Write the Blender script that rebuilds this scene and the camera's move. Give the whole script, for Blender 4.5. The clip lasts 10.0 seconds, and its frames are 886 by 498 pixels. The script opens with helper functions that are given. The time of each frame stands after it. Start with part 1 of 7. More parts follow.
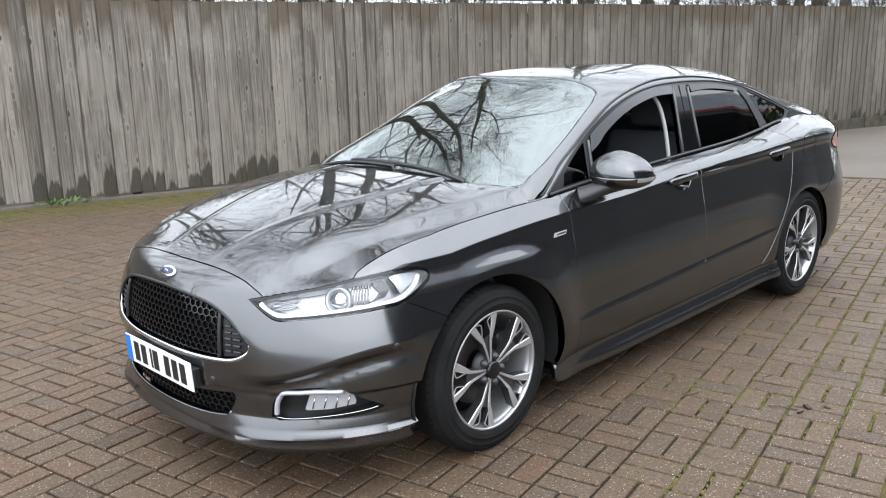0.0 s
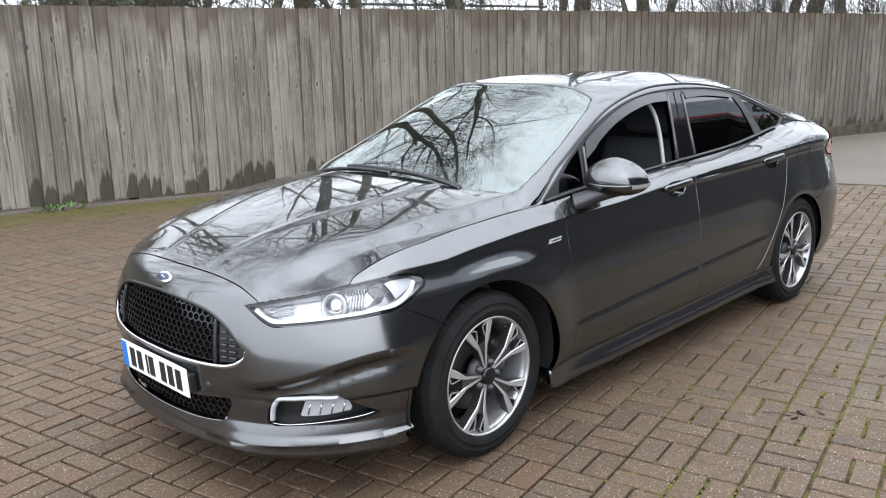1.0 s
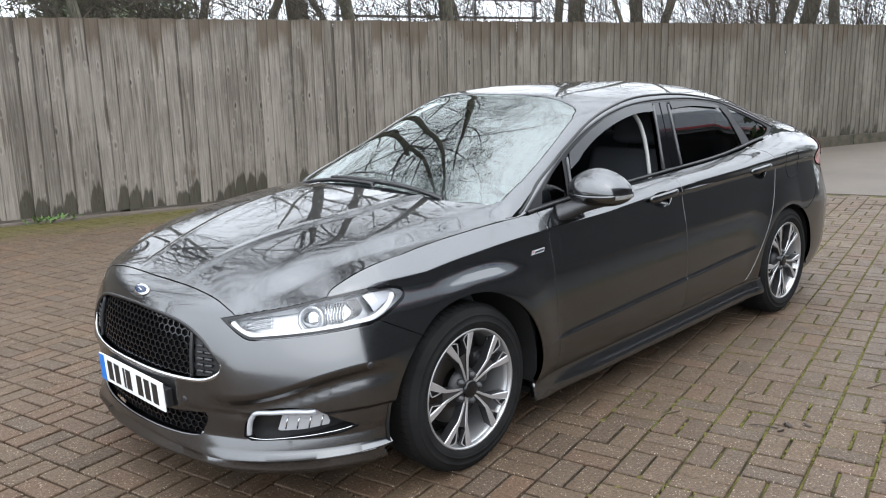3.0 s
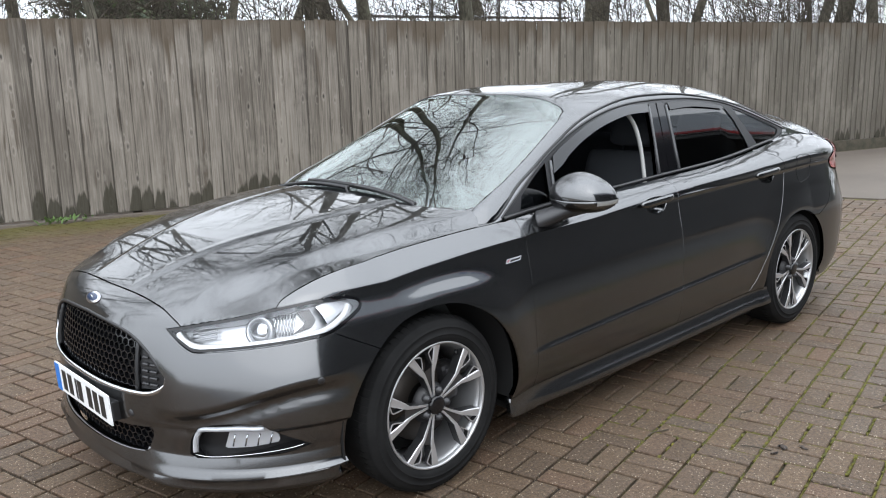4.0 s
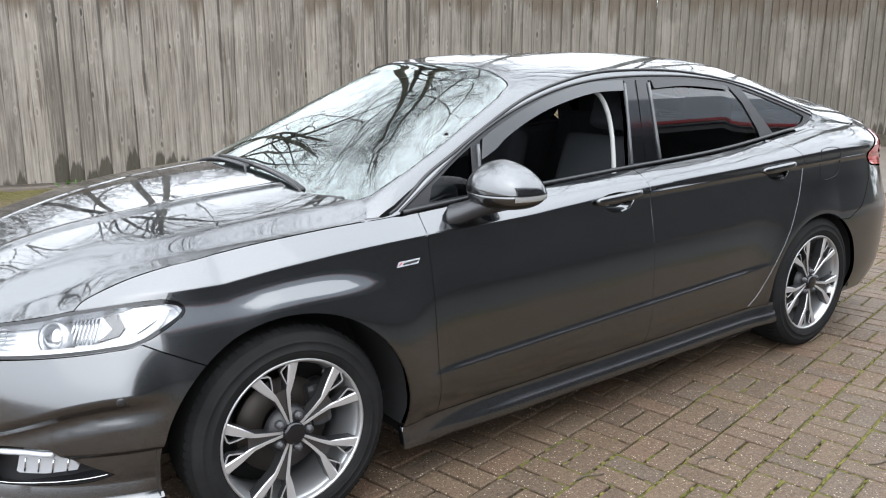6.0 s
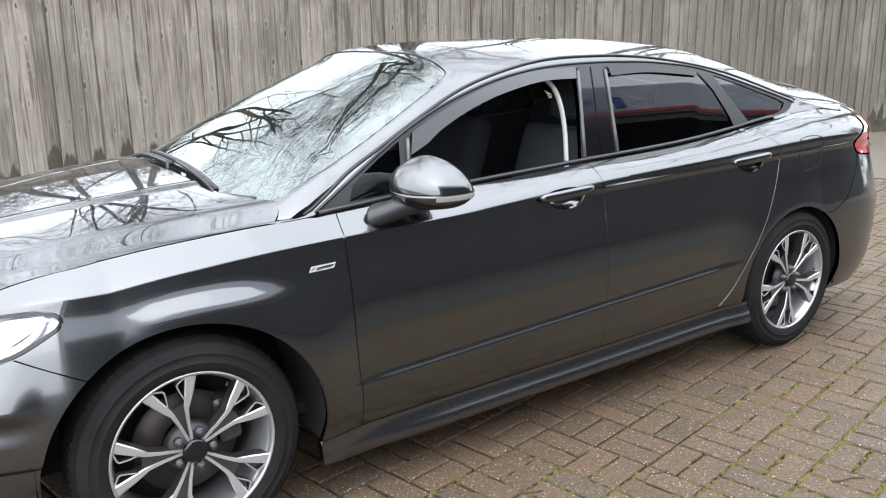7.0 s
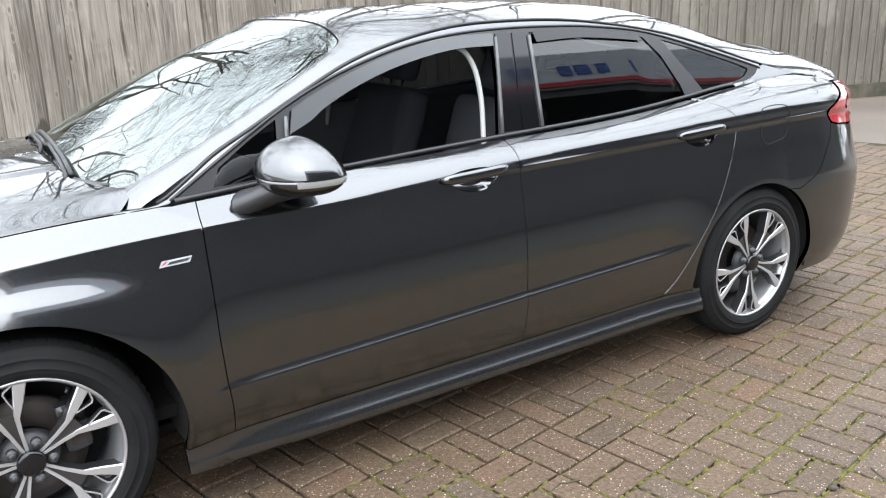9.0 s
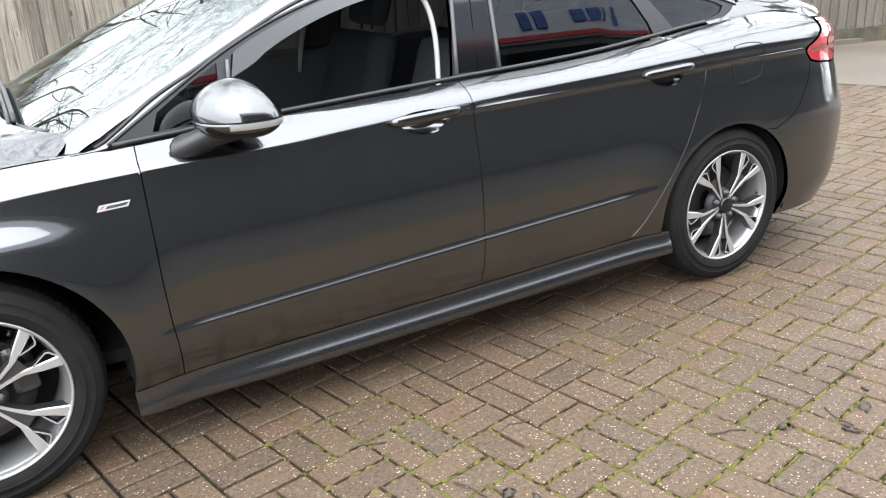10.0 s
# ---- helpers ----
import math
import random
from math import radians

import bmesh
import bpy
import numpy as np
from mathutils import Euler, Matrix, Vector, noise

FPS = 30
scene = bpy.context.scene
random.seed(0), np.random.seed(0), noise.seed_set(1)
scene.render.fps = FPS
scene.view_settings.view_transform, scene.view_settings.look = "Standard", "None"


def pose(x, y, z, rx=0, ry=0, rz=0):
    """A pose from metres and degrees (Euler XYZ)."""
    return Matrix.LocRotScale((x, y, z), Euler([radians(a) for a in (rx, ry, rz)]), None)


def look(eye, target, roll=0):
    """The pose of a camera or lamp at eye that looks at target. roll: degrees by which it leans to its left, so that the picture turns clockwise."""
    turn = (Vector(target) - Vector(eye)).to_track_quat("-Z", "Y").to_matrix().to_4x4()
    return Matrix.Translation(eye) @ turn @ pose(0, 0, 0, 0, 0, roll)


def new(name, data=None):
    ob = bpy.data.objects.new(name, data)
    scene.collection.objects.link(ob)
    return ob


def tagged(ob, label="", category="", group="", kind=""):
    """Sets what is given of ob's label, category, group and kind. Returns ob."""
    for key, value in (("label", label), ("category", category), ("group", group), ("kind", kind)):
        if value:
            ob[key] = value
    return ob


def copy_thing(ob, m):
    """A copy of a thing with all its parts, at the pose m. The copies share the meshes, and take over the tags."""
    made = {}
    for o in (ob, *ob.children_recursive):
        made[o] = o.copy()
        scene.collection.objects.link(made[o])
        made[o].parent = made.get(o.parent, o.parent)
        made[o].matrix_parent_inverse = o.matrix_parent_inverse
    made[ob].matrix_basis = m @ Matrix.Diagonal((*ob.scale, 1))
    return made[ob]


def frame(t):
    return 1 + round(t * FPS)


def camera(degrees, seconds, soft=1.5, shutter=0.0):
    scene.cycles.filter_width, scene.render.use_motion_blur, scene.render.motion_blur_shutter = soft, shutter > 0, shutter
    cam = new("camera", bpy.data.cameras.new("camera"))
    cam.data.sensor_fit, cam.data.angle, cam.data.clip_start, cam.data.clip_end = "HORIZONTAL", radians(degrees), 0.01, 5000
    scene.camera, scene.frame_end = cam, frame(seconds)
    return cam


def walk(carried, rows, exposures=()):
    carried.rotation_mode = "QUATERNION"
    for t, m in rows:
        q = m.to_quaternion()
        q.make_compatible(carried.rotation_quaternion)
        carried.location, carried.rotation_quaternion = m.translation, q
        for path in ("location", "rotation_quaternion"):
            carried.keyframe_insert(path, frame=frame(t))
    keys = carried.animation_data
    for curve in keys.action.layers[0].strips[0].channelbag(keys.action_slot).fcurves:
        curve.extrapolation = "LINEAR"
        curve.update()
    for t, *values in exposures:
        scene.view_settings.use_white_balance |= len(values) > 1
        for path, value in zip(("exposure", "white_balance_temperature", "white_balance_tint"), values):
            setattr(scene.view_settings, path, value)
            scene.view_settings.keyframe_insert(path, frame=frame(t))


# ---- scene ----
cam = camera(55.8, 10.0, soft=1.1)
PATH = [
    (0, (-3.71, -2.907, 1.54), (-2.343, -1.519, 1.084), -1.4),
    (0.5, (-3.715, -2.911, 1.543), (-2.345, -1.527, 1.09), -1.4),
    (1, (-3.715, -2.918, 1.545), (-2.34, -1.534, 1.102), -1.3),
    (1.5, (-3.718, -2.92, 1.545), (-2.342, -1.536, 1.109), -1.3),
    (2, (-3.716, -2.92, 1.545), (-2.337, -1.536, 1.118), -1.3),
    (2.5, (-3.706, -2.918, 1.543), (-2.326, -1.534, 1.119), -1.4),
    (3, (-3.647, -2.945, 1.539), (-2.265, -1.561, 1.122), -1.4),
    (3.2, (-3.602, -2.977, 1.53), (-2.22, -1.593, 1.116), -1.3),
    (4.5, (-3.122, -3.011, 1.518), (-1.834, -1.538, 1.104), -1.7),
    (5, (-2.864, -3.067, 1.503), (-1.607, -1.567, 1.092), -1.4),
    (5.2, (-2.768, -3.09, 1.495), (-1.559, -1.551, 1.083), -1.0),
    (6.3, (-2.341, -3.001, 1.478), (-1.203, -1.429, 0.995), -0.3),
    (6.5, (-2.259, -3.014, 1.493), (-1.138, -1.431, 1.005), -0.9),
    (7, (-2.065, -3.053, 1.483), (-0.971, -1.455, 0.983), -0.7),
    (7.5, (-1.88, -3.12, 1.456), (-0.85, -1.495, 0.908), -0.4),
    (8, (-1.76, -3.114, 1.444), (-0.759, -1.482, 0.866), -1.0),
    (8.5, (-1.618, -3.073, 1.462), (-0.644, -1.425, 0.883), -1.0),
    (9, (-1.515, -3.087, 1.473), (-0.511, -1.456, 0.898), -1.7),
    (9.5, (-1.396, -3.154, 1.457), (-0.411, -1.514, 0.877), -2.0),
    (10, (-1.306, -3.217, 1.421), (-0.377, -1.579, 0.748), -3.0),
]
walk(cam, [(t, look(eye, target, roll)) for t, eye, target, roll in PATH],
     exposures=[(0.0, 0.03, 6380, 10), (2.0, 0.02, 6380, 10), (3.0, -0.09, 6400, 10), (4.5, -0.2, 6420, 10), (5.0, -0.05, 6420, 10), (6.5, 0.40, 6420, 10),
                (7.5, 0.42, 6430, 10), (8.5, 0.58, 6400, 10), (9.0, 0.60, 6450, 10), (10.0, 0.75, 6600, 10)])


# ---- world, light ----
world = bpy.data.worlds.new("overcast")
scene.world = world
world.use_nodes = True
wn = world.node_tree.nodes
wl = world.node_tree.links
sky = wn.new("ShaderNodeTexSky")
sky.sky_type = "NISHITA"
sky.sun_disc = False
sky.sun_elevation, sky.sun_rotation = radians(48), radians(200)
sky.dust_density, sky.ozone_density = 4.0, 1.0
pale = wn.new("ShaderNodeHueSaturation")
pale.inputs["Saturation"].default_value = 0.12
wl.new(sky.outputs["Color"], pale.inputs["Color"])
cloud = wn.new("ShaderNodeMix")
cloud.data_type = "RGBA"
cloud.inputs[0].default_value = 0.80
cloud.inputs[7].default_value = (24.0, 25.5, 27.4, 1)
wl.new(pale.outputs["Color"], cloud.inputs[6])
# an overcast sky is brightest overhead
place = wn.new("ShaderNodeTexCoord")
parts = wn.new("ShaderNodeSeparateXYZ")
wl.new(place.outputs["Generated"], parts.inputs[0])
rising_light = wn.new("ShaderNodeMapRange")
rising_light.inputs["From Min"].default_value, rising_light.inputs["From Max"].default_value = 0.0, 1.0
rising_light.inputs["To Min"].default_value, rising_light.inputs["To Max"].default_value = 0.84, 1.32
wl.new(parts.outputs["Z"], rising_light.inputs["Value"])
dome = wn.new("ShaderNodeMix")
dome.data_type, dome.blend_type = "RGBA", "MULTIPLY"
dome.inputs[0].default_value = 1.0
wl.new(cloud.outputs[2], dome.inputs[6])
wl.new(rising_light.outputs["Result"], dome.inputs[7])
wl.new(dome.outputs[2], wn["Background"].inputs["Color"])
wn["Background"].inputs["Strength"].default_value = 0.139
sun = new("sun", bpy.data.lights.new("sun", "SUN"))
sun.data.energy, sun.data.angle, sun.data.color = 0.5, radians(75), (1.0, 0.97, 0.93)
sun.matrix_world = look((-6, -9, 14), (0, 0, 0))

# ---- materials ----
def material(name, base, rough=0.5, metal=0.0, **extra):
    m = bpy.data.materials.new(name)
    m.use_nodes = True
    b = m.node_tree.nodes["Principled BSDF"]
    b.inputs["Base Color"].default_value = (*base, 1)
    b.inputs["Roughness"].default_value = rough
    b.inputs["Metallic"].default_value = metal
    for key, value in extra.items():
        b.inputs[key.replace("_", " ")].default_value = value
    return m


def nodes_of(m):
    return m.node_tree.nodes, m.node_tree.links, m.node_tree.nodes["Principled BSDF"]


def coords(m, scale=(1, 1, 1), kind="Object"):
    n, l, b = nodes_of(m)
    c, p = n.new("ShaderNodeTexCoord"), n.new("ShaderNodeMapping")
    p.inputs["Scale"].default_value = scale
    l.new(c.outputs[kind], p.inputs["Vector"])
    return p.outputs["Vector"]


def world_place(m, scale=(1, 1, 1), turn=0.0):
    n, l, b = nodes_of(m)
    c, p = n.new("ShaderNodeNewGeometry"), n.new("ShaderNodeMapping")
    p.inputs["Scale"].default_value = scale
    p.inputs["Rotation"].default_value = (0, 0, turn)
    l.new(c.outputs["Position"], p.inputs["Vector"])
    return p.outputs["Vector"]


def tex_noise(m, vec, scale, detail=4.0, rough=0.6):
    n, l, b = nodes_of(m)
    t = n.new("ShaderNodeTexNoise")
    t.inputs["Scale"].default_value, t.inputs["Detail"].default_value, t.inputs["Roughness"].default_value = scale, detail, rough
    l.new(vec, t.inputs["Vector"])
    return t.outputs["Fac"]


def voronoi(m, vec, scale, out="Distance"):
    n, l, b = nodes_of(m)
    t = n.new("ShaderNodeTexVoronoi")
    t.inputs["Scale"].default_value = scale
    l.new(vec, t.inputs["Vector"])
    return t.outputs[out]


def ramp(m, fac, stops):
    n, l, b = nodes_of(m)
    r = n.new("ShaderNodeValToRGB")
    while len(r.color_ramp.elements) < len(stops):
        r.color_ramp.elements.new(0.5)
    for e, (at, c) in zip(r.color_ramp.elements, stops):
        e.position = at
        e.color = (*c, 1) if len(c) == 3 else (c[0], c[0], c[0], 1)
    l.new(fac, r.inputs["Fac"])
    return r.outputs["Color"]


def mix(m, fac, a, b_, mode="MIX"):
    n, l, b = nodes_of(m)
    x = n.new("ShaderNodeMix")
    x.data_type, x.blend_type = "RGBA", mode
    for socket, value in ((x.inputs[0], fac), (x.inputs[6], a), (x.inputs[7], b_)):
        if isinstance(value, (int, float)):
            socket.default_value = value
        elif isinstance(value, tuple):
            socket.default_value = (*value, 1)
        else:
            l.new(value, socket)
    return x.outputs[2]


def maths(m, op, a, b_=0.0, clamp=False):
    n, l, b = nodes_of(m)
    x = n.new("ShaderNodeMath")
    x.operation, x.use_clamp = op, clamp
    for socket, value in ((x.inputs[0], a), (x.inputs[1], b_)):
        if isinstance(value, (int, float)):
            socket.default_value = value
        else:
            l.new(value, socket)
    return x.outputs[0]


def bump(m, height, strength=0.3, distance=0.01, under=None):
    n, l, b = nodes_of(m)
    x = n.new("ShaderNodeBump")
    x.inputs["Strength"].default_value, x.inputs["Distance"].default_value = strength, distance
    l.new(height, x.inputs["Height"])
    if under is not None:
        l.new(under, x.inputs["Normal"])
    l.new(x.outputs["Normal"], b.inputs["Normal"])
    return x.outputs["Normal"]


def give(m, socket, value):
    n, l, b = nodes_of(m)
    l.new(value, b.inputs[socket])


def axis(m, vec, which):
    n, l, b = nodes_of(m)
    x = n.new("ShaderNodeSeparateXYZ")
    l.new(vec, x.inputs[0])
    return x.outputs[which]


def random_of(m, per_object=True):
    n, l, b = nodes_of(m)
    if per_object:
        return n.new("ShaderNodeObjectInfo").outputs["Random"]
    return n.new("ShaderNodeNewGeometry").outputs["Random Per Island"]


FENCE_A, FENCE_B = -0.285, 6.66     # fence line: y = A x + B


def moss_near_fence(m):
    """1 at the foot of the fence, 0 some way out, with an uneven edge."""
    v = world_place(m)
    d = maths(m, "SUBTRACT", maths(m, "ADD", maths(m, "MULTIPLY", axis(m, v, 0), FENCE_A), FENCE_B), axis(m, v, 1))
    d = maths(m, "ADD", d, maths(m, "MULTIPLY", maths(m, "SUBTRACT", tex_noise(m, v, 2.2), 0.5), 1.1))
    return maths(m, "MULTIPLY", maths(m, "SUBTRACT", 1.25, d), 1.4, True)


def brick_material(name, per_object):
    m = material(name, (0.16, 0.11, 0.09), 0.5, 0.0, Specular_IOR_Level=0.32)
    v = world_place(m)
    r = random_of(m, per_object)
    base = ramp(m, r, [(0.0, (0.040, 0.029, 0.021)), (0.25, (0.082, 0.051, 0.030)), (0.5, (0.110, 0.071, 0.041)), (0.68, (0.058, 0.046, 0.037)), (0.85, (0.128, 0.062, 0.034)), (1.0, (0.094, 0.069, 0.048))])
    stain = tex_noise(m, v, 1.3, 5)
    base = mix(m, ramp(m, stain, [(0.35, (0.0,)), (0.7, (0.55,))]), base, (0.052, 0.038, 0.028))
    grain = tex_noise(m, v, 75, 5, 0.8)
    base = mix(m, 0.58, base, ramp(m, grain, [(0.34, (0.010, 0.007, 0.005)), (0.68, (0.215, 0.148, 0.095))]))
    specks = ramp(m, maths(m, "ADD", voronoi(m, v, 72), maths(m, "MULTIPLY", tex_noise(m, v, 300, 2), 0.22)), [(0.25, (1.0,)), (0.33, (0.0,))])
    patch = ramp(m, tex_noise(m, v, 30, 2), [(0.42, (0.0,)), (0.54, (1.0,))])
    specks = mix(m, 1.0, specks, patch, "MULTIPLY")
    base = mix(m, maths(m, "MULTIPLY", specks, 0.85), base, (0.50, 0.43, 0.33))
    moss = moss_near_fence(m)
    base = mix(m, maths(m, "MULTIPLY", moss, 0.75), base, mix(m, tex_noise(m, v, 9), (0.050, 0.056, 0.010), (0.120, 0.104, 0.026)))
    give(m, "Base Color", base)
    give(m, "Roughness", ramp(m, tex_noise(m, v, 3.0), [(0.3, (0.46,)), (0.7, (0.72,))]))
    bump(m, mix(m, 0.5, grain, tex_noise(m, v, 35)), 1.0, 0.008)
    return m


M_BRICK = brick_material("paving_block", True)
M_BRICKS = brick_material("paving_blocks", False)

M_JOINT = material("joint_sand_and_moss", (0.05, 0.045, 0.03), 0.9)
_v = world_place(M_JOINT)
_far = maths(M_JOINT, "ADD", maths(M_JOINT, "MULTIPLY", axis(M_JOINT, _v, 0), 0.45), maths(M_JOINT, "MULTIPLY", axis(M_JOINT, _v, 1), -0.55))
_far = maths(M_JOINT, "ADD", _far, maths(M_JOINT, "MULTIPLY", maths(M_JOINT, "SUBTRACT", tex_noise(M_JOINT, _v, 1.6), 0.5), 1.8))
_m = maths(M_JOINT, "MULTIPLY", maths(M_JOINT, "SUBTRACT", _far, 0.05), 1.5, True)
_m = mix(M_JOINT, 1.0, _m, ramp(M_JOINT, tex_noise(M_JOINT, _v, 7.0, 3), [(0.38, (0.15,)), (0.55, (1.0,))]), "MULTIPLY")
_green = mix(M_JOINT, tex_noise(M_JOINT, _v, 30), (0.060, 0.064, 0.008), (0.175, 0.150, 0.022))
give(M_JOINT, "Base Color", mix(M_JOINT, _m, (0.010, 0.008, 0.006), _green))
bump(M_JOINT, tex_noise(M_JOINT, _v, 120, 4), 0.8, 0.01)

M_CONCRETE = material("wet_concrete", (0.2, 0.17, 0.13), 0.62, 0.0, Specular_IOR_Level=0.35)
_v = world_place(M_CONCRETE)
give(M_CONCRETE, "Base Color", mix(M_CONCRETE, 0.3, ramp(M_CONCRETE, tex_noise(M_CONCRETE, _v, 0.9, 5), [(0.3, (0.085, 0.068, 0.055)), (0.7, (0.135, 0.113, 0.090))]),
                                   ramp(M_CONCRETE, tex_noise(M_CONCRETE, _v, 80), [(0.3, (0.07, 0.055, 0.045)), (0.7, (0.20, 0.17, 0.14))])))
bump(M_CONCRETE, tex_noise(M_CONCRETE, _v, 90), 0.3, 0.004)

M_TARMAC = material("wet_tarmac", (0.03, 0.03, 0.03), 0.55)
_v = world_place(M_TARMAC)
give(M_TARMAC, "Base Color", mix(M_TARMAC, 0.4, ramp(M_TARMAC, tex_noise(M_TARMAC, _v, 1.1, 5), [(0.3, (0.022, 0.022, 0.021)), (0.7, (0.040, 0.039, 0.037))]),
                                 ramp(M_TARMAC, tex_noise(M_TARMAC, _v, 140, 3), [(0.35, (0.012, 0.012, 0.012)), (0.7, (0.085, 0.082, 0.078))])))
bump(M_TARMAC, tex_noise(M_TARMAC, _v, 160, 3), 0.8, 0.006)

M_EARTH = material("far_ground", (0.1, 0.085, 0.06), 0.9)
_v = world_place(M_EARTH)
give(M_EARTH, "Base Color", ramp(M_EARTH, tex_noise(M_EARTH, _v, 0.5, 6), [(0.35, (0.07, 0.06, 0.04)), (0.65, (0.15, 0.115, 0.085))]))
bump(M_EARTH, tex_noise(M_EARTH, _v, 40), 0.5, 0.02)


def board_material():
    """Grey weathered feather-edge boards: grain along the board, knots, damp foot, brown head."""
    m = material("weathered_board", (0.3, 0.27, 0.23), 0.85)
    n, l, b = nodes_of(m)
    r = random_of(m)
    place = coords(m)
    shift = n.new("ShaderNodeVectorMath")
    shift.operation = "ADD"
    comb = n.new("ShaderNodeCombineXYZ")
    l.new(maths(m, "MULTIPLY", r, 37.0), comb.inputs[0])
    l.new(maths(m, "MULTIPLY", r, 91.0), comb.inputs[2])
    l.new(place, shift.inputs[0])
    l.new(comb.outputs[0], shift.inputs[1])
    v = shift.outputs[0]
    st = n.new("ShaderNodeMapping")
    st.inputs["Scale"].default_value = (60, 60, 2.2)
    l.new(v, st.inputs["Vector"])
    grain = tex_noise(m, st.outputs[0], 1.0, 5, 0.65)
    st2 = n.new("ShaderNodeMapping")
    st2.inputs["Scale"].default_value = (14, 14, 0.9)
    l.new(v, st2.inputs["Vector"])
    broad = tex_noise(m, st2.outputs[0], 1.0, 3)
    tone = ramp(m, r, [(0.0, (0.082, 0.067, 0.052)), (0.12, (0.148, 0.126, 0.102)), (0.45, (0.194, 0.168, 0.140)), (0.65, (0.116, 0.098, 0.080)), (0.8, (0.166, 0.143, 0.119)), (1.0, (0.226, 0.197, 0.163))])
    c = mix(m, 0.38, tone, ramp(m, grain, [(0.34, (0.022, 0.019, 0.015)), (0.49, (0.165, 0.148, 0.125)), (0.66, (0.36, 0.33, 0.28))]))
    c = mix(m, ramp(m, broad, [(0.60, (0.0,)), (0.67, (0.75,))]), c, (0.066, 0.050, 0.035))
    # knots: dark round hearts, some with a run of stain under them
    st3 = n.new("ShaderNodeMapping")
    st3.inputs["Scale"].default_value = (9.0, 9.0, 3.6)
    l.new(v, st3.inputs["Vector"])
    cells = maths(m, "ADD", voronoi(m, st3.outputs[0], 1.0), maths(m, "MULTIPLY", maths(m, "SUBTRACT", grain, 0.5), 0.22))
    knot = maths(m, "MULTIPLY", ramp(m, cells, [(0.06, (1.0,)), (0.13, (0.0,))]), ramp(m, tex_noise(m, v, 1.7, 2), [(0.42, (0.15,)), (0.56, (1.0,))]))
    halo = ramp(m, cells, [(0.13, (0.0,)), (0.17, (0.28,)), (0.24, (0.0,))])
    c = mix(m, halo, c, (0.36, 0.33, 0.29))
    c = mix(m, maths(m, "MULTIPLY", knot, 0.92), c, (0.016, 0.013, 0.010))
    # shade under each overlap painted as a dark strip; tint deepens towards the far end
    lap_shade = ramp(m, maths(m, "ADD", maths(m, "MULTIPLY", axis(m, place, 0), 6.0), maths(m, "MULTIPLY", broad, 0.30)), [(0.40, (0.0,)), (0.45, (1.0,))])
    c = mix(m, maths(m, "MULTIPLY", lap_shade, 0.72), c, (0.036, 0.030, 0.024))
    far = maths(m, "MULTIPLY", maths(m, "SUBTRACT", maths(m, "ADD", axis(m, world_place(m), 0), maths(m, "MULTIPLY", broad, 3.0)), 4.2), 0.22, True)
    c = mix(m, maths(m, "MULTIPLY", far, 0.50), c, (0.097, 0.088, 0.068))
    # wet and bleached patches that run over several boards
    patch = tex_noise(m, world_place(m, (1.5, 1.5, 0.8)), 1.0, 6, 0.62)
    c = mix(m, ramp(m, patch, [(0.54, (0.0,)), (0.64, (0.38,))]), c, (0.080, 0.067, 0.052))
    c = mix(m, ramp(m, patch, [(0.38, (0.45,)), (0.46, (0.0,))]), c, (0.250, 0.225, 0.190))
    z = axis(m, world_place(m), 2)
    up = maths(m, "ADD", z, maths(m, "MULTIPLY", maths(m, "SUBTRACT", broad, 0.5), 0.40))
    up = maths(m, "ADD", up, maths(m, "MULTIPLY", maths(m, "SUBTRACT", r, 0.5), 0.36))
    bow = maths(m, "MULTIPLY", axis(m, place, 0), axis(m, place, 0))
    foot = maths(m, "ADD", up, maths(m, "MULTIPLY", bow, 26.0))
    damp = ramp(m, foot, [(0.175, (1.0,)), (0.225, (0.0,))])
    c = mix(m, maths(m, "MULTIPLY", damp, 0.86), c, (0.026, 0.023, 0.012))
    head = ramp(m, maths(m, "MULTIPLY", up, 0.4), [(0.765, (0.0,)), (0.845, (1.0,))])
    c = mix(m, maths(m, "MULTIPLY", head, 0.8), c, (0.076, 0.056, 0.036))
    give(m, "Base Color", c)
    bump(m, mix(m, 0.4, grain, broad), 0.9, 0.008)
    return m


M_BOARD = board_material()
M_GRAVEL_BOARD = material("dark_gravel_board", (0.055, 0.048, 0.036), 0.85)
_v = world_place(M_GRAVEL_BOARD)
give(M_GRAVEL_BOARD, "Base Color", ramp(M_GRAVEL_BOARD, tex_noise(M_GRAVEL_BOARD, _v, 6, 5), [(0.3, (0.035, 0.034, 0.022)), (0.7, (0.10, 0.085, 0.06))]))

M_BARK = material("bark", (0.12, 0.102, 0.078), 0.9)
_v = coords(M_BARK, (6, 6, 1.5))
give(M_BARK, "Base Color", ramp(M_BARK, tex_noise(M_BARK, _v, 4, 5), [(0.3, (0.050, 0.045, 0.034)), (0.55, (0.12, 0.11, 0.08)), (0.75, (0.19, 0.18, 0.125))]))
bump(M_BARK, tex_noise(M_BARK, _v, 8, 5), 0.8, 0.03)
M_TWIG = material("twigs", (0.055, 0.045, 0.032), 0.85)
give(M_TWIG, "Base Color", ramp(M_TWIG, tex_noise(M_TWIG, coords(M_TWIG), 3), [(0.3, (0.035, 0.028, 0.021)), (0.7, (0.085, 0.070, 0.048))]))
M_LEAF = material("ivy_leaf", (0.045, 0.065, 0.025), 0.5)
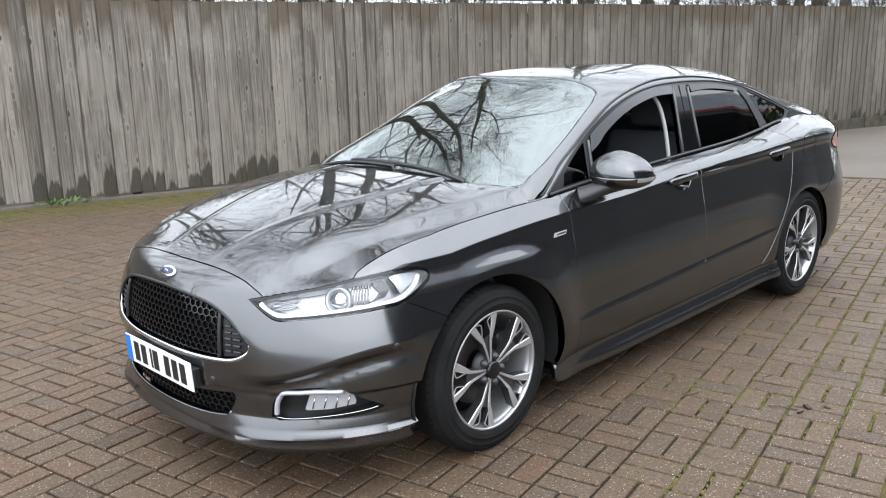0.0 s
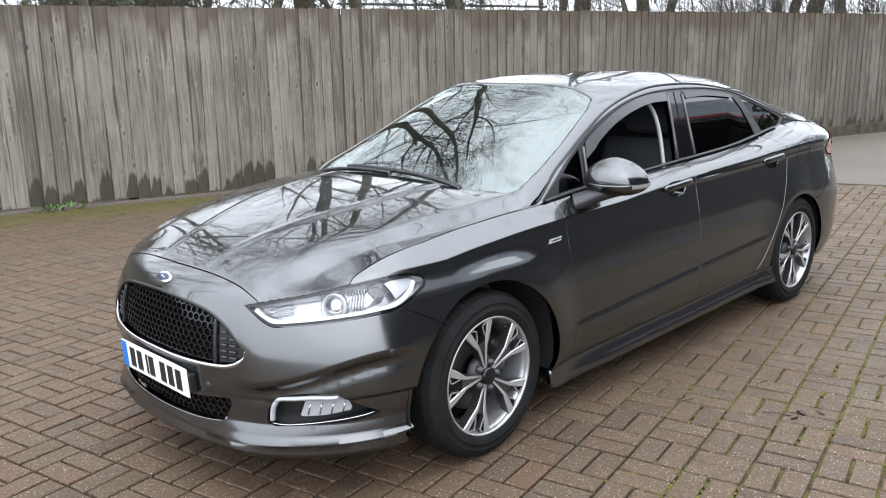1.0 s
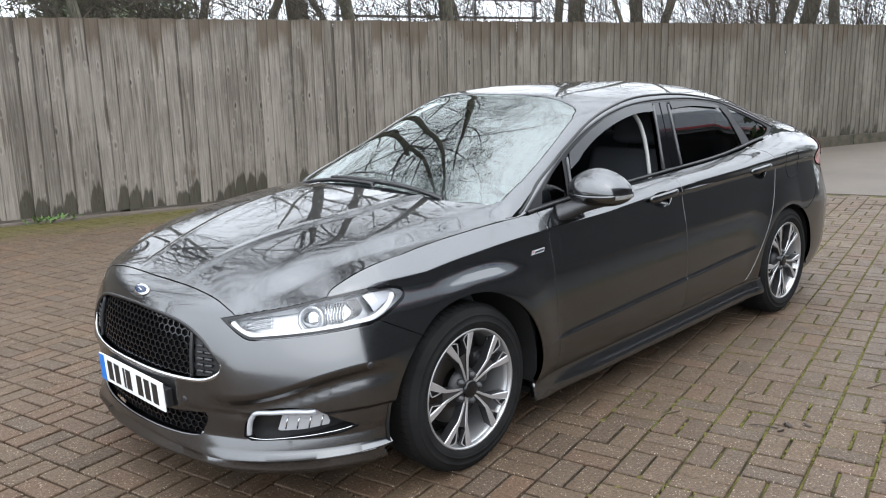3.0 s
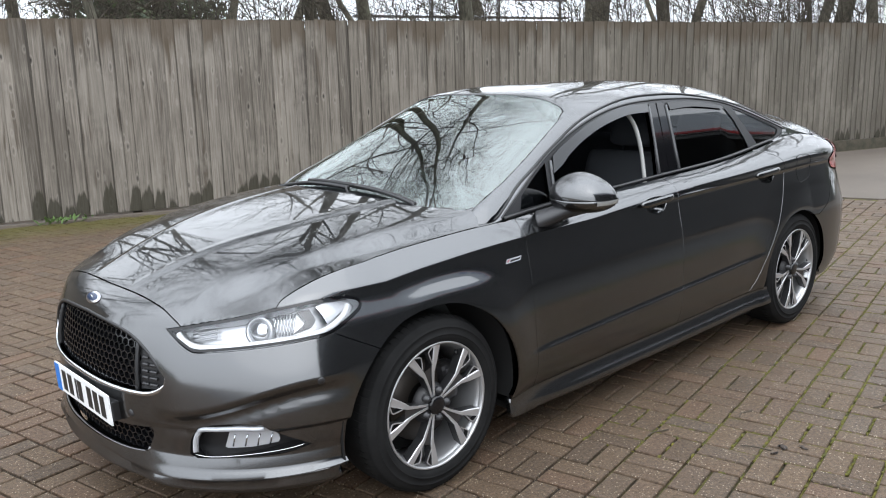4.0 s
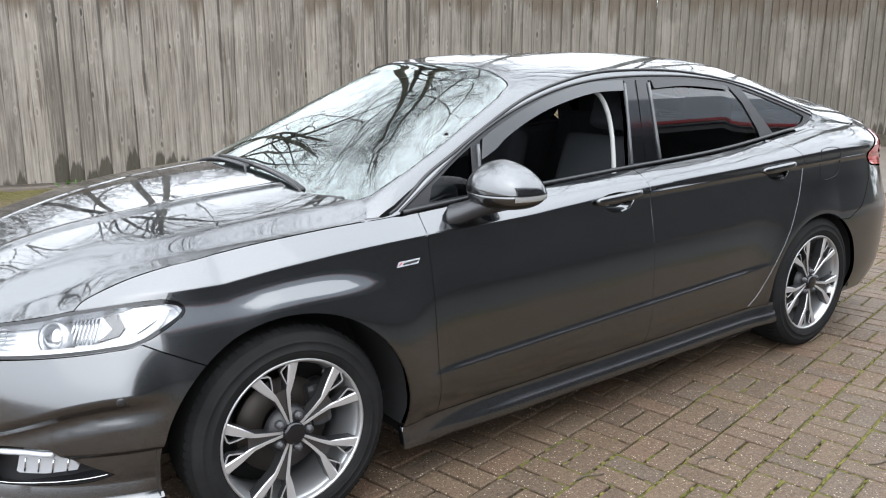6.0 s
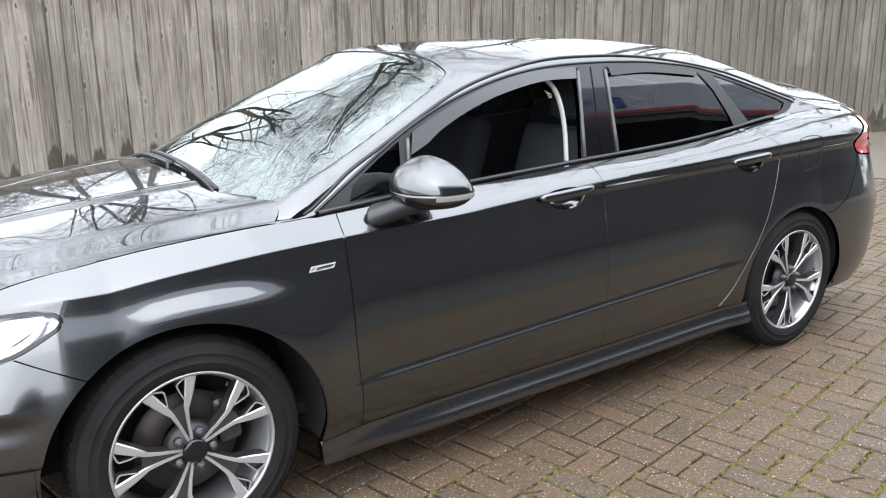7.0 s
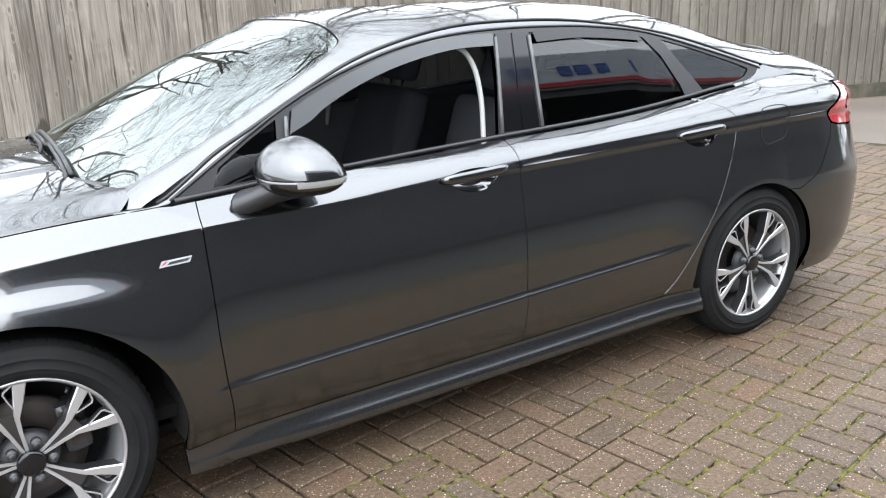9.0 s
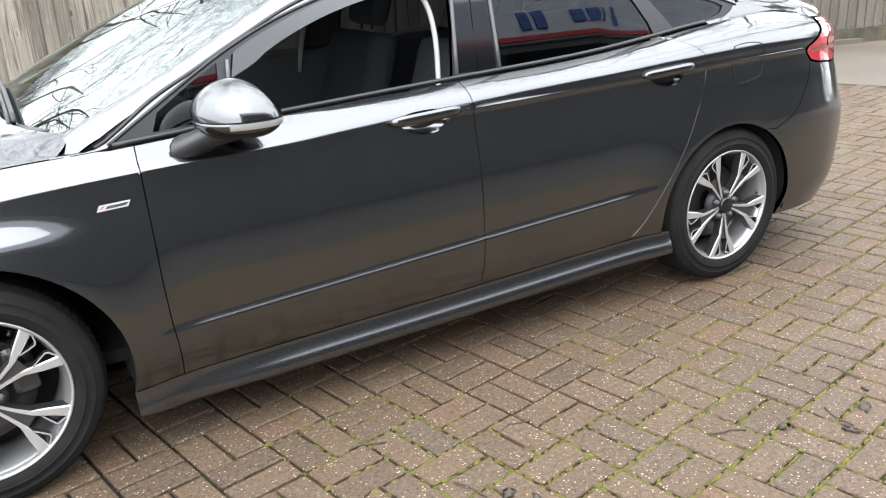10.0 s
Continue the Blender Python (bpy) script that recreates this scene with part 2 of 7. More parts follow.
give(M_LEAF, "Base Color", ramp(M_LEAF, random_of(M_LEAF, False), [(0.0, (0.025, 0.042, 0.014)), (0.6, (0.05, 0.075, 0.026)), (1.0, (0.10, 0.115, 0.045))]))
M_MOSS = material("moss_cushion", (0.13, 0.13, 0.02), 0.95)
give(M_MOSS, "Base Color", ramp(M_MOSS, tex_noise(M_MOSS, world_place(M_MOSS), 25, 3), [(0.3, (0.036, 0.041, 0.006)), (0.6, (0.105, 0.095, 0.014)), (0.8, (0.19, 0.16, 0.032))]))
M_GREEN = material("weed_leaf", (0.075, 0.135, 0.03), 0.6)
M_DEAD = material("dead_leaf", (0.05, 0.038, 0.03), 0.7)

# car
M_PAINT = material("grey_metallic_paint", (0.085, 0.087, 0.089), 0.32, 1.0, Coat_Weight=1.0, Coat_Roughness=0.01, Coat_IOR=2.03, Specular_Tint=(0.4, 0.4, 0.4, 1))
_v = coords(M_PAINT)
give(M_PAINT, "Base Color", mix(M_PAINT, ramp(M_PAINT, tex_noise(M_PAINT, _v, 900, 2), [(0.35, (0.0,)), (0.65, (1.0,))]), (0.031, 0.0325, 0.0348), (0.048, 0.050, 0.053)))
_drop = ramp(M_PAINT, voronoi(M_PAINT, _v, 120), [(0.0, (1.0,)), (0.30, (0.0,))])
_drop = mix(M_PAINT, 1.0, _drop, ramp(M_PAINT, tex_noise(M_PAINT, _v, 6, 3), [(0.40, (0.0,)), (0.58, (1.0,))]), "MULTIPLY")
_level = axis(M_PAINT, nodes_of(M_PAINT)[0].new("ShaderNodeNewGeometry").outputs["Normal"], 2)
_drop = mix(M_PAINT, 1.0, _drop, ramp(M_PAINT, _level, [(0.55, (0.0,)), (0.85, (1.0,))]), "MULTIPLY")      # beads stay on the level panels
_film = maths(M_PAINT, "ADD", axis(M_PAINT, _v, 2), maths(M_PAINT, "MULTIPLY", maths(M_PAINT, "SUBTRACT", tex_noise(M_PAINT, _v, 2.5, 4), 0.5), 0.5))
give(M_PAINT, "Coat Roughness", ramp(M_PAINT, _film, [(0.25, (0.17,)), (0.55, (0.13,)), (0.90, (0.02,))]))      # road film on the lower panels
_b = nodes_of(M_PAINT)[0].new("ShaderNodeBump")
_b.inputs["Strength"].default_value, _b.inputs["Distance"].default_value = 0.26, 0.002
nodes_of(M_PAINT)[1].new(_drop, _b.inputs["Height"])
nodes_of(M_PAINT)[1].new(_b.outputs["Normal"], nodes_of(M_PAINT)[2].inputs["Coat Normal"])
M_BLACK = material("satin_black_plastic", (0.012, 0.012, 0.013), 0.42)
M_GLOSS = material("gloss_black", (0.006, 0.006, 0.007), 0.06)
M_TRIM = material("grey_black_trim", (0.03, 0.03, 0.032), 0.35)
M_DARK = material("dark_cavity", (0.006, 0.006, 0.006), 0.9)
M_RUBBER = material("tyre_rubber", (0.010, 0.010, 0.010), 0.8, 0.0, Specular_IOR_Level=0.18)
_v = coords(M_RUBBER)
give(M_RUBBER, "Base Color", ramp(M_RUBBER, tex_noise(M_RUBBER, _v, 9, 5), [(0.3, (0.006, 0.006, 0.0062)), (0.7, (0.013, 0.013, 0.013))]))
M_CHROME = material("chrome", (0.66, 0.67, 0.69), 0.10, 1.0)
M_SILVER = material("satin_silver", (0.62, 0.63, 0.64), 0.22, 1.0)
M_MACHINED = material("machined_alloy", (0.56, 0.56, 0.57), 0.30, 0.7)
bump(M_MACHINED, tex_noise(M_MACHINED, coords(M_MACHINED), 300, 2), 0.03, 0.001)
M_ALLOY = material("dark_alloy_paint", (0.07, 0.07, 0.073), 0.3, 0.7, Coat_Weight=0.6, Coat_Roughness=0.05)
M_BARREL = material("silver_barrel", (0.46, 0.46, 0.465), 0.34, 0.75)
M_DISC = material("brake_disc", (0.045, 0.038, 0.033), 0.45, 0.6)
M_VISOR = material("smoked_acrylic", (0.085, 0.087, 0.09), 0.22)
M_CLOTH = material("dark_seat_cloth", (0.050, 0.054, 0.061), 0.9)
bump(M_CLOTH, voronoi(M_CLOTH, coords(M_CLOTH), 220), 0.4, 0.002)
M_INNER = material("dark_cabin_plastic", (0.060, 0.064, 0.071), 0.7)
M_PALE = material("pale_grey_trim", (0.38, 0.38, 0.365), 0.55)
M_LAMP_WHITE = material("white_light_guide", (0.85, 0.86, 0.88), 0.25, 0.0, Emission_Color=(0.95, 0.98, 1.0, 1), Emission_Strength=0.12)
M_STRIP = material("frosted_lamp_strip", (0.50, 0.52, 0.55), 0.2, 0.3)
M_PLATE = material("white_plate", (0.80, 0.80, 0.80), 0.3)
M_PLATE_BLUE = material("blue_plate_band", (0.01, 0.16, 0.55), 0.3)
M_INK = material("black_ink", (0.012, 0.012, 0.012), 0.4)
M_BLUE = material("blue_enamel", (0.015, 0.03, 0.07), 0.2)
M_RED = material("red_enamel", (0.45, 0.015, 0.02), 0.35)
M_ORANGE = material("clear_indicator", (0.34, 0.34, 0.33), 0.10, 0.3)


def glass(name, tint, opacity, ior=1.5, cast=(1.0, 1.0, 1.0)):
    """Thin pane: mirror reflection over a tinted see-through sheet."""
    m = bpy.data.materials.new(name)
    m.use_nodes = True
    n, l = m.node_tree.nodes, m.node_tree.links
    n.clear()
    out, mixer, gloss, clear = n.new("ShaderNodeOutputMaterial"), n.new("ShaderNodeMixShader"), n.new("ShaderNodeBsdfGlossy"), n.new("ShaderNodeBsdfTransparent")
    fres = n.new("ShaderNodeFresnel")
    fres.inputs["IOR"].default_value = ior
    gloss.inputs["Roughness"].default_value = 0.0
    gloss.inputs["Color"].default_value = (*cast, 1)
    clear.inputs["Color"].default_value = (*[c * (1 - opacity) for c in tint], 1)
    l.new(fres.outputs[0], mixer.inputs[0])
    l.new(clear.outputs[0], mixer.inputs[1])
    l.new(gloss.outputs[0], mixer.inputs[2])
    l.new(mixer.outputs[0], out.inputs["Surface"])
    return m


M_SCREEN = glass("windscreen_glass", (0.84, 0.98, 0.92), 0.05, 2.6, (0.93, 1.0, 0.975))
M_TINTED = glass("privacy_glass", (0.34, 0.37, 0.40), 0.45, 1.65)
# far panes darkened beyond the near tint, dimming the daylight seen through the cabin
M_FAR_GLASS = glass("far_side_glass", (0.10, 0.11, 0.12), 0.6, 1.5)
M_CLEAR = glass("clear_cover", (1.0, 1.0, 1.0), 0.03, 1.4)
M_TAIL = material("red_lens", (0.36, 0.008, 0.02), 0.10, 0.0, Coat_Weight=1.0)
M_TAIL_CLEAR = material("pale_lens", (0.30, 0.06, 0.065), 0.12, 0.0, Coat_Weight=1.0)
M_REFLECTOR = material("lamp_reflector", (0.50, 0.51, 0.53), 0.28, 0.85)
# buildings behind
M_FASCIA = material("pale_fascia", (0.55, 0.60, 0.66), 0.5)
M_WALL_DARK = material("grey_rendered_wall", (0.36, 0.35, 0.34), 0.85)
_v = world_place(M_WALL_DARK)
give(M_WALL_DARK, "Base Color", ramp(M_WALL_DARK, tex_noise(M_WALL_DARK, _v, 3, 5), [(0.3, (0.31, 0.30, 0.295)), (0.7, (0.43, 0.415, 0.40))]))
M_SHOPFRONT = material("dark_shopfront", (0.022, 0.022, 0.024), 0.6)
give(M_SHOPFRONT, "Base Color", ramp(M_SHOPFRONT, tex_noise(M_SHOPFRONT, world_place(M_SHOPFRONT), 2, 4), [(0.3, (0.050, 0.050, 0.054)), (0.7, (0.085, 0.083, 0.083))]))
M_SIGN_BLUE = material("sign_blue", (0.03, 0.09, 0.34), 0.4)


# ---- mesh helpers ----
def mesh_ob(name, verts, faces, mat, parent=None, label="", normals=None, smooth_shade=False, mats=None, slots=None):
    me = bpy.data.meshes.new(name)
    me.from_pydata([tuple(v) for v in verts], [], faces, shade_flat=not smooth_shade)
    for mm in (mats or [mat]):
        me.materials.append(mm)
    if slots:
        me.polygons.foreach_set("material_index", slots)
    me.update()
    if normals is not None:
        me.normals_split_custom_set_from_vertices([tuple(v) for v in normals])
    ob = new(name, me)
    if parent:
        ob.parent = parent
    if label:
        ob["label"] = label
    return ob


def part(name, bm, mat, parent=None, label="", smooth_shade=False, mats=None):
    me = bpy.data.meshes.new(name)
    bm.to_mesh(me)
    bm.free()
    for mm in (mats or [mat]):
        me.materials.append(mm)
    if smooth_shade:
        for p in me.polygons:
            p.use_smooth = True
    ob = new(name, me)
    if parent:
        ob.parent = parent
    if label:
        ob["label"] = label
    return ob


def empty(name, at=(0, 0, 0), parent=None):
    ob = new(name)
    ob.empty_display_size = 0.1
    ob.matrix_basis = Matrix.Translation(at)
    if parent:
        ob.parent = parent
    return ob


def box_bm(size, at=(0, 0, 0), bevel=0.0, segs=2, turn=None):
    bm = bmesh.new()
    bmesh.ops.create_cube(bm, size=1.0)
    bmesh.ops.scale(bm, vec=size, verts=bm.verts)
    if bevel:
        bmesh.ops.bevel(bm, geom=bm.edges[:], offset=bevel, segments=segs, profile=0.6, affect="EDGES")
    m = Matrix.Translation(at)
    if turn is not None:
        m = m @ turn
    bmesh.ops.transform(bm, matrix=m, verts=bm.verts)
    return bm


def lathe(profile, n=64, axis_y=True, closed=False):
    """Vertices and faces of a profile of (radius, along) turned round the y axis."""
    verts, faces = [], []
    k = len(profile)
    for i in range(n):
        a = 2 * math.pi * i / n
        for r, t in profile:
            verts.append((r * math.cos(a), t, r * math.sin(a)))
    for i in range(n):
        j = (i + 1) % n
        for q in range(k if closed else k - 1):
            p = (q + 1) % k
            faces.append((i * k + q, i * k + p, j * k + p, j * k + q))
    return verts, faces


def tube(points, radius, sides=8, flat=1.0, caps=True, radii=None):
    """A tube along points, its frame carried along without twisting; flat squeezes it along its second axis."""
    pts = [Vector(p) for p in points]
    verts, faces = [], []
    a = None
    for i, p in enumerate(pts):
        t = (pts[min(i + 1, len(pts) - 1)] - pts[max(i - 1, 0)]).normalized()
        if a is None:
            a = t.cross(Vector((0, 0, 1)))
            if a.length < 1e-3:
                a = Vector((1, 0, 0))
        a = a - t * a.dot(t)
        a = a.normalized() if a.length > 1e-6 else t.orthogonal().normalized()
        b = a.cross(t).normalized()
        r = radii[i] if radii else radius
        for s in range(sides):
            g = 2 * math.pi * s / sides
            verts.append(p + a * math.cos(g) * r + b * math.sin(g) * r * flat)
    for i in range(len(pts) - 1):
        for s in range(sides):
            s2 = (s + 1) % sides
            faces.append((i * sides + s, i * sides + s2, (i + 1) * sides + s2, (i + 1) * sides + s))
    if caps:
        faces.append(tuple(range(sides))[::-1])
        faces.append(tuple(range((len(pts) - 1) * sides, len(pts) * sides)))
    return verts, faces


def spline(points, n=8, closed=False):
    """Catmull-Rom through 2D or 3D points."""
    p = [Vector(q).to_3d() for q in points]
    k = len(p)
    out = []
    for i in range(k if closed else k - 1):
        a, b, c, d = ((p[(i - 1) % k], p[i], p[(i + 1) % k], p[(i + 2) % k]) if closed
                      else (p[max(i - 1, 0)], p[i], p[i + 1], p[min(i + 2, k - 1)]))
        for s in range(n):
            t = s / n
            out.append(0.5 * (2 * b + (c - a) * t + (2 * a - 5 * b + 4 * c - d) * t * t + (3 * b - a - 3 * c + d) * t ** 3))
    if not closed:
        out.append(p[-1])
    return [tuple(q) if len(points[0]) == 3 else (q.x, q.y) for q in out]


# ---- structure: ground ----
def sheet(name, corners, z, mat, label, thick=0.0):
    bm = bmesh.new()
    f = bm.faces.new([bm.verts.new((x, y, z)) for x, y in corners])
    if thick:
        ext = bmesh.ops.extrude_face_region(bm, geom=[f])
        bmesh.ops.translate(bm, vec=(0, 0, -thick), verts=[v for v in ext["geom"] if isinstance(v, bmesh.types.BMVert)])
    bmesh.ops.recalc_face_normals(bm, faces=bm.faces)
    if not thick:
        f.normal_update()
        if f.normal.z < 0:
            f.normal_flip()
    ob = part(name, bm, mat)
    return tagged(ob, label, name.replace("_", " "), kind="structure")


def apron_x(y):
    return 6.82 - 0.34 * y


def fence_y(x):
    return FENCE_A * x + FENCE_B


PAVING_END = -2.62     # the blocks stop here; unseen dark tarmac is added up to the building for reflections
sheet("ground", [(-300, -300), (300, -300), (300, 300), (-300, 300)], -0.035, M_EARTH, "bare brown earth and worn ground all around")
paving = sheet("pavement", [(-11, PAVING_END), (apron_x(PAVING_END), PAVING_END), (apron_x(4.75), 4.75), (-11, fence_y(-11))], -0.014, M_JOINT,
               "brown block paving in a basketweave with mossy joints")
sheet("road", [(-30, -14), (apron_x(-14), -14), (apron_x(PAVING_END), PAVING_END - 0.004), (-30, PAVING_END - 0.004)], -0.004, M_TARMAC, "unseen dark wet tarmac added to darken the door reflections", 0.03)
sheet("concrete_apron", [(apron_x(-14) + 0.012, -14), (40, -14), (40, fence_y(40)), (apron_x(4.75) + 0.012, 4.75)], 0.0, M_CONCRETE, "wet brown grey concrete apron past the block paving", 0.03)

# ---- structure: fence ----
fence = tagged(empty("fence", (0, 0, 0)), "tall close-boarded timber fence of grey weathered upright boards", "fence", kind="structure")
ALONG = Vector((1, FENCE_A, 0)).normalized()
OUT = Vector((FENCE_A, -1, 0)).normalized()      # towards the yard
rng = random.Random(4)


def board_mesh(i):
    """Feather-edge board: thick on one edge, thin on the other, with slightly wavy edges."""
    r = random.Random(100 + i)
    w, h, n = 0.168, 2.0, 9
    verts, faces = [], []
    for k in range(n):
        z = h * k / (n - 1)
        wob = r.uniform(-0.0035, 0.0035)
        bow = 0.004 * math.sin(3 * z + i)
        for x, y in ((-w / 2 + wob, 0.022), (w / 2 + wob, 0.003), (w / 2 + wob, 0.0), (-w / 2 + wob, 0.0)):
            verts.append((x, -(y + bow), z))
    for k in range(n - 1):
        for s in range(4):
            s2 = (s + 1) % 4
            faces.append((k * 4 + s, k * 4 + s2, k * 4 + 4 + s2, k * 4 + 4 + s))
    faces += [(3, 2, 1, 0), tuple(range(n * 4 - 4, n * 4))]
    me = bpy.data.meshes.new("board")
    me.from_pydata(verts, [], faces)
    me.materials.append(M_BOARD)
    return me


BOARDS = [board_mesh(i) for i in range(7)]
TURN_FENCE = math.atan2(FENCE_A, 1)
d = -10.5
while d < 24.0:
    foot = 0.16 if d > 8.4 else 0.045
    ob = new("board", rng.choice(BOARDS))
    ob.parent = fence
    p = Vector((0, FENCE_B, 0)) + ALONG * d
    high = (2.195 + rng.uniform(-0.007, 0.008) - foot) / 2.0
    ob.matrix_basis = (Matrix.Translation(p + Vector((0, 0, foot)) + OUT * rng.uniform(0, 0.004)) @ Matrix.Rotation(TURN_FENCE, 4, "Z")
                       @ Matrix.Rotation(radians(rng.gauss(0, 0.35)), 4, "Y") @ Matrix.Diagonal((rng.uniform(0.95, 1.10), 1, high, 1)))
    d += rng.uniform(0.128, 0.150)
# rails behind, posts, gravel boards
for z in (0.35, 1.15, 1.95):
    part("rail", box_bm((34, 0.05, 0.09), bevel=0.004), M_BOARD, fence, "horizontal fence rail").matrix_basis = (
        Matrix.Translation(Vector((0, FENCE_B, z)) + ALONG * 6.8 - OUT * 0.028) @ Matrix.Rotation(TURN_FENCE, 4, "Z"))
d = -10.2
while d < 24:
    part("post", box_bm((0.10, 0.10, 2.15), (0, 0, 1.07), 0.006), M_BOARD, fence, "square fence post").matrix_basis = (
        Matrix.Translation(Vector((0, FENCE_B, -0.02)) + ALONG * d - OUT * 0.105) @ Matrix.Rotation(TURN_FENCE, 4, "Z"))
    d += 2.7
d = -10.5
while d < 8.3:      # narrow concrete edging at the boards' foot, with a dark gap behind it
    part("edging", box_bm((1.838, 0.11, 0.075), bevel=0.004), M_CONCRETE, fence, "mossy concrete edging strip").matrix_basis = (
        Matrix.Translation(Vector((0, FENCE_B, -0.012)) + ALONG * (d + 0.92) + OUT * 0.094) @ Matrix.Rotation(TURN_FENCE, 4, "Z"))
    d += 1.84
d = 8.45
while d < 24:
    part("gravel_board", box_bm((2.68, 0.035, 0.24), bevel=0.006), M_GRAVEL_BOARD, fence, "dark stained gravel board").matrix_basis = (
        Matrix.Translation(Vector((0, FENCE_B, 0.035)) + ALONG * (d + 1.35) + OUT * 0.012) @ Matrix.Rotation(TURN_FENCE, 4, "Z"))
    d += 2.7


# ---- trees behind the fence ----
def grow(seed, height, girth, lean=(0, 0), spread=1.0, droop=0.0, first=0.40, counts=(9, 7, 6, 4)):
    """A bare winter tree: trunk mesh data and crown mesh data as tapered tubes, each limb bowed and turning upwards."""
    r = random.Random(seed)
    crown_v, crown_f = [], []
    turn = (0.045, 0.085, 0.13, 0.17, 0.2)

    def limb(p, way, length, rad, level, store_v, store_f):
        steps = (14, 8, 6, 4, 2)[level]
        sides = (10, 6, 4, 3, 3)[level]
        pts, radii = [p.copy()], [rad]
        w = way.copy()
        bow = Vector((r.gauss(0, 1), r.gauss(0, 1), r.gauss(0, 0.6))) * turn[level] * 0.8
        for i in range(steps):
            w = (w + bow + Vector((r.gauss(0, 1), r.gauss(0, 1), r.gauss(0, 1))) * turn[level] + Vector((0, 0, (0.03, 0.05, 0.05, 0.02, 0.0)[level] - droop))).normalized()
            p = p + w * (length / steps)
            pts.append(p.copy())
            radii.append(rad * (1 - (0.78 if level else 0.62) * (i + 1) / steps))
        v, f = tube(pts, rad, sides, caps=False, radii=radii)
        o = len(store_v)
        store_v.extend(v)
        store_f.extend(tuple(a + o for a in q) for q in f)
        if level >= len(counts):
            return
        for c in range(counts[level]):
            at = (c + r.uniform(0.1, 0.9)) / counts[level]
            at = first + (0.98 - first) * at if level == 0 else 0.16 + 0.82 * at
            k = min(len(pts) - 2, int(at * (len(pts) - 1)))
            base = pts[k].lerp(pts[k + 1], r.random())
            t = (pts[k + 1] - pts[k]).normalized()
            side = Vector((r.gauss(0, 1), r.gauss(0, 1), r.gauss(0, 0.5)))
            side = (side - t * side.dot(t)).normalized()
            out = (t * r.uniform(0.45, 0.85) + side * r.uniform(0.55, 0.95) * spread).normalized()
            share = r.uniform(0.38, 0.60) * (1.15 - 0.55 * at) if level == 0 else r.uniform(0.36, 0.62) * (1.15 - 0.4 * at)
            limb(base, out, length * share, max(0.0036, radii[k] * r.uniform(0.34, 0.54)), level + 1, crown_v, crown_f)

    trunk_v, trunk_f = [], []
    limb(Vector((0, 0, -0.1)), Vector((lean[0], lean[1], 1)).normalized(), height, girth, 0, trunk_v, trunk_f)
    return trunk_v, trunk_f, crown_v, crown_f


def tree(at, seed, height, girth, label, **kw):
    tv, tf, cv, cf = grow(seed, height, girth, **kw)
    ob = tagged(empty("tree", (at[0], at[1], -0.035)), label, "tree", "bare trees behind the fence")
    mesh_ob("trunk", tv, tf, M_BARK, ob, smooth_shade=True)
    mesh_ob("crown", cv, cf, M_TWIG, ob, "bare branches and fine twigs", smooth_shade=True)
    return ob


TREES = [((4.6, 8.6), 11, 13.5, 0.11, (-0.20, -0.48)), ((5.25, 7.7), 12, 15.0, 0.10, (-0.30, -0.56)), ((6.84, 7.2), 13, 15.0, 0.12, (-0.26, -0.42)),
         ((9.53, 6.44), 14, 15.0, 0.17, (-0.15, -0.05)), ((11.0, 6.0), 15, 14.5, 0.14, (-0.1, 0.05)), 
         ((8.0, 12.5), 17, 12.0, 0.18, (0.0, 0.0)), ((15.1, 4.9), 19, 15.0, 0.18, (-0.1, 0.0)),
         ((19.0, 7.0), 20, 11.0, 0.16, (-0.1, 0.0)),
         ((-1.5, 11.5), 23, 10.0, 0.12, (0.05, 0.0)), ((-5.6, 11.0), 24, 11.0, 0.14, (0.05, 0.0)), ((-9.0, 12.0), 25, 11.0, 0.15, (0.1, 0.0)), ((-13.5, 12.5), 26, 11.0, 0.15, (0.1, 0.0))]
for at, seed, height, girth, lean in TREES:
    tree(at, seed, height, girth, "bare winter tree with a grey brown trunk behind the fence", lean=lean, spread=1.0, counts=(12, 9, 8, 7) if seed < 14 else (9, 7, 6, 4))


for at, seed, height, girth in (((0.85, 7.6), 16, 8.0, 0.075), ((-0.5, 8.2), 18, 8.5, 0.065), ((-2.6, 8.6), 21, 8.5, 0.065), ((-4.6, 9.4), 22, 9.0, 0.075)):
    tree(at, seed, height, girth, "slender bare tree with a pale trunk behind the fence", lean=(0.02, 0.02), spread=0.75, first=0.45, counts=(10, 7, 6))

# more of the same wood farther back
WOOD = [ob for ob in scene.objects if ob.name.startswith("tree")]
r_ = random.Random(77)
for i, (x, y) in enumerate([(6.5, 14.5), (12.0, 11.5), (17.0, 9.5), (22.5, 6.5), (26.0, 10.0), (14.0, 17.0), (20.0, 15.0), (2.0, 15.5), (-4.0, 16.0), (31.0, 5.0), (28.0, 16.0), (9.5, 21.0)]):
    k = r_.uniform(0.9, 1.15)
    copy_thing(WOOD[(i * 5) % 12], Matrix.Translation((x, y, -0.035)) @ Matrix.Rotation(r_.uniform(0, 6.28), 4, "Z") @ Matrix.Diagonal((k, k, k, 1)))


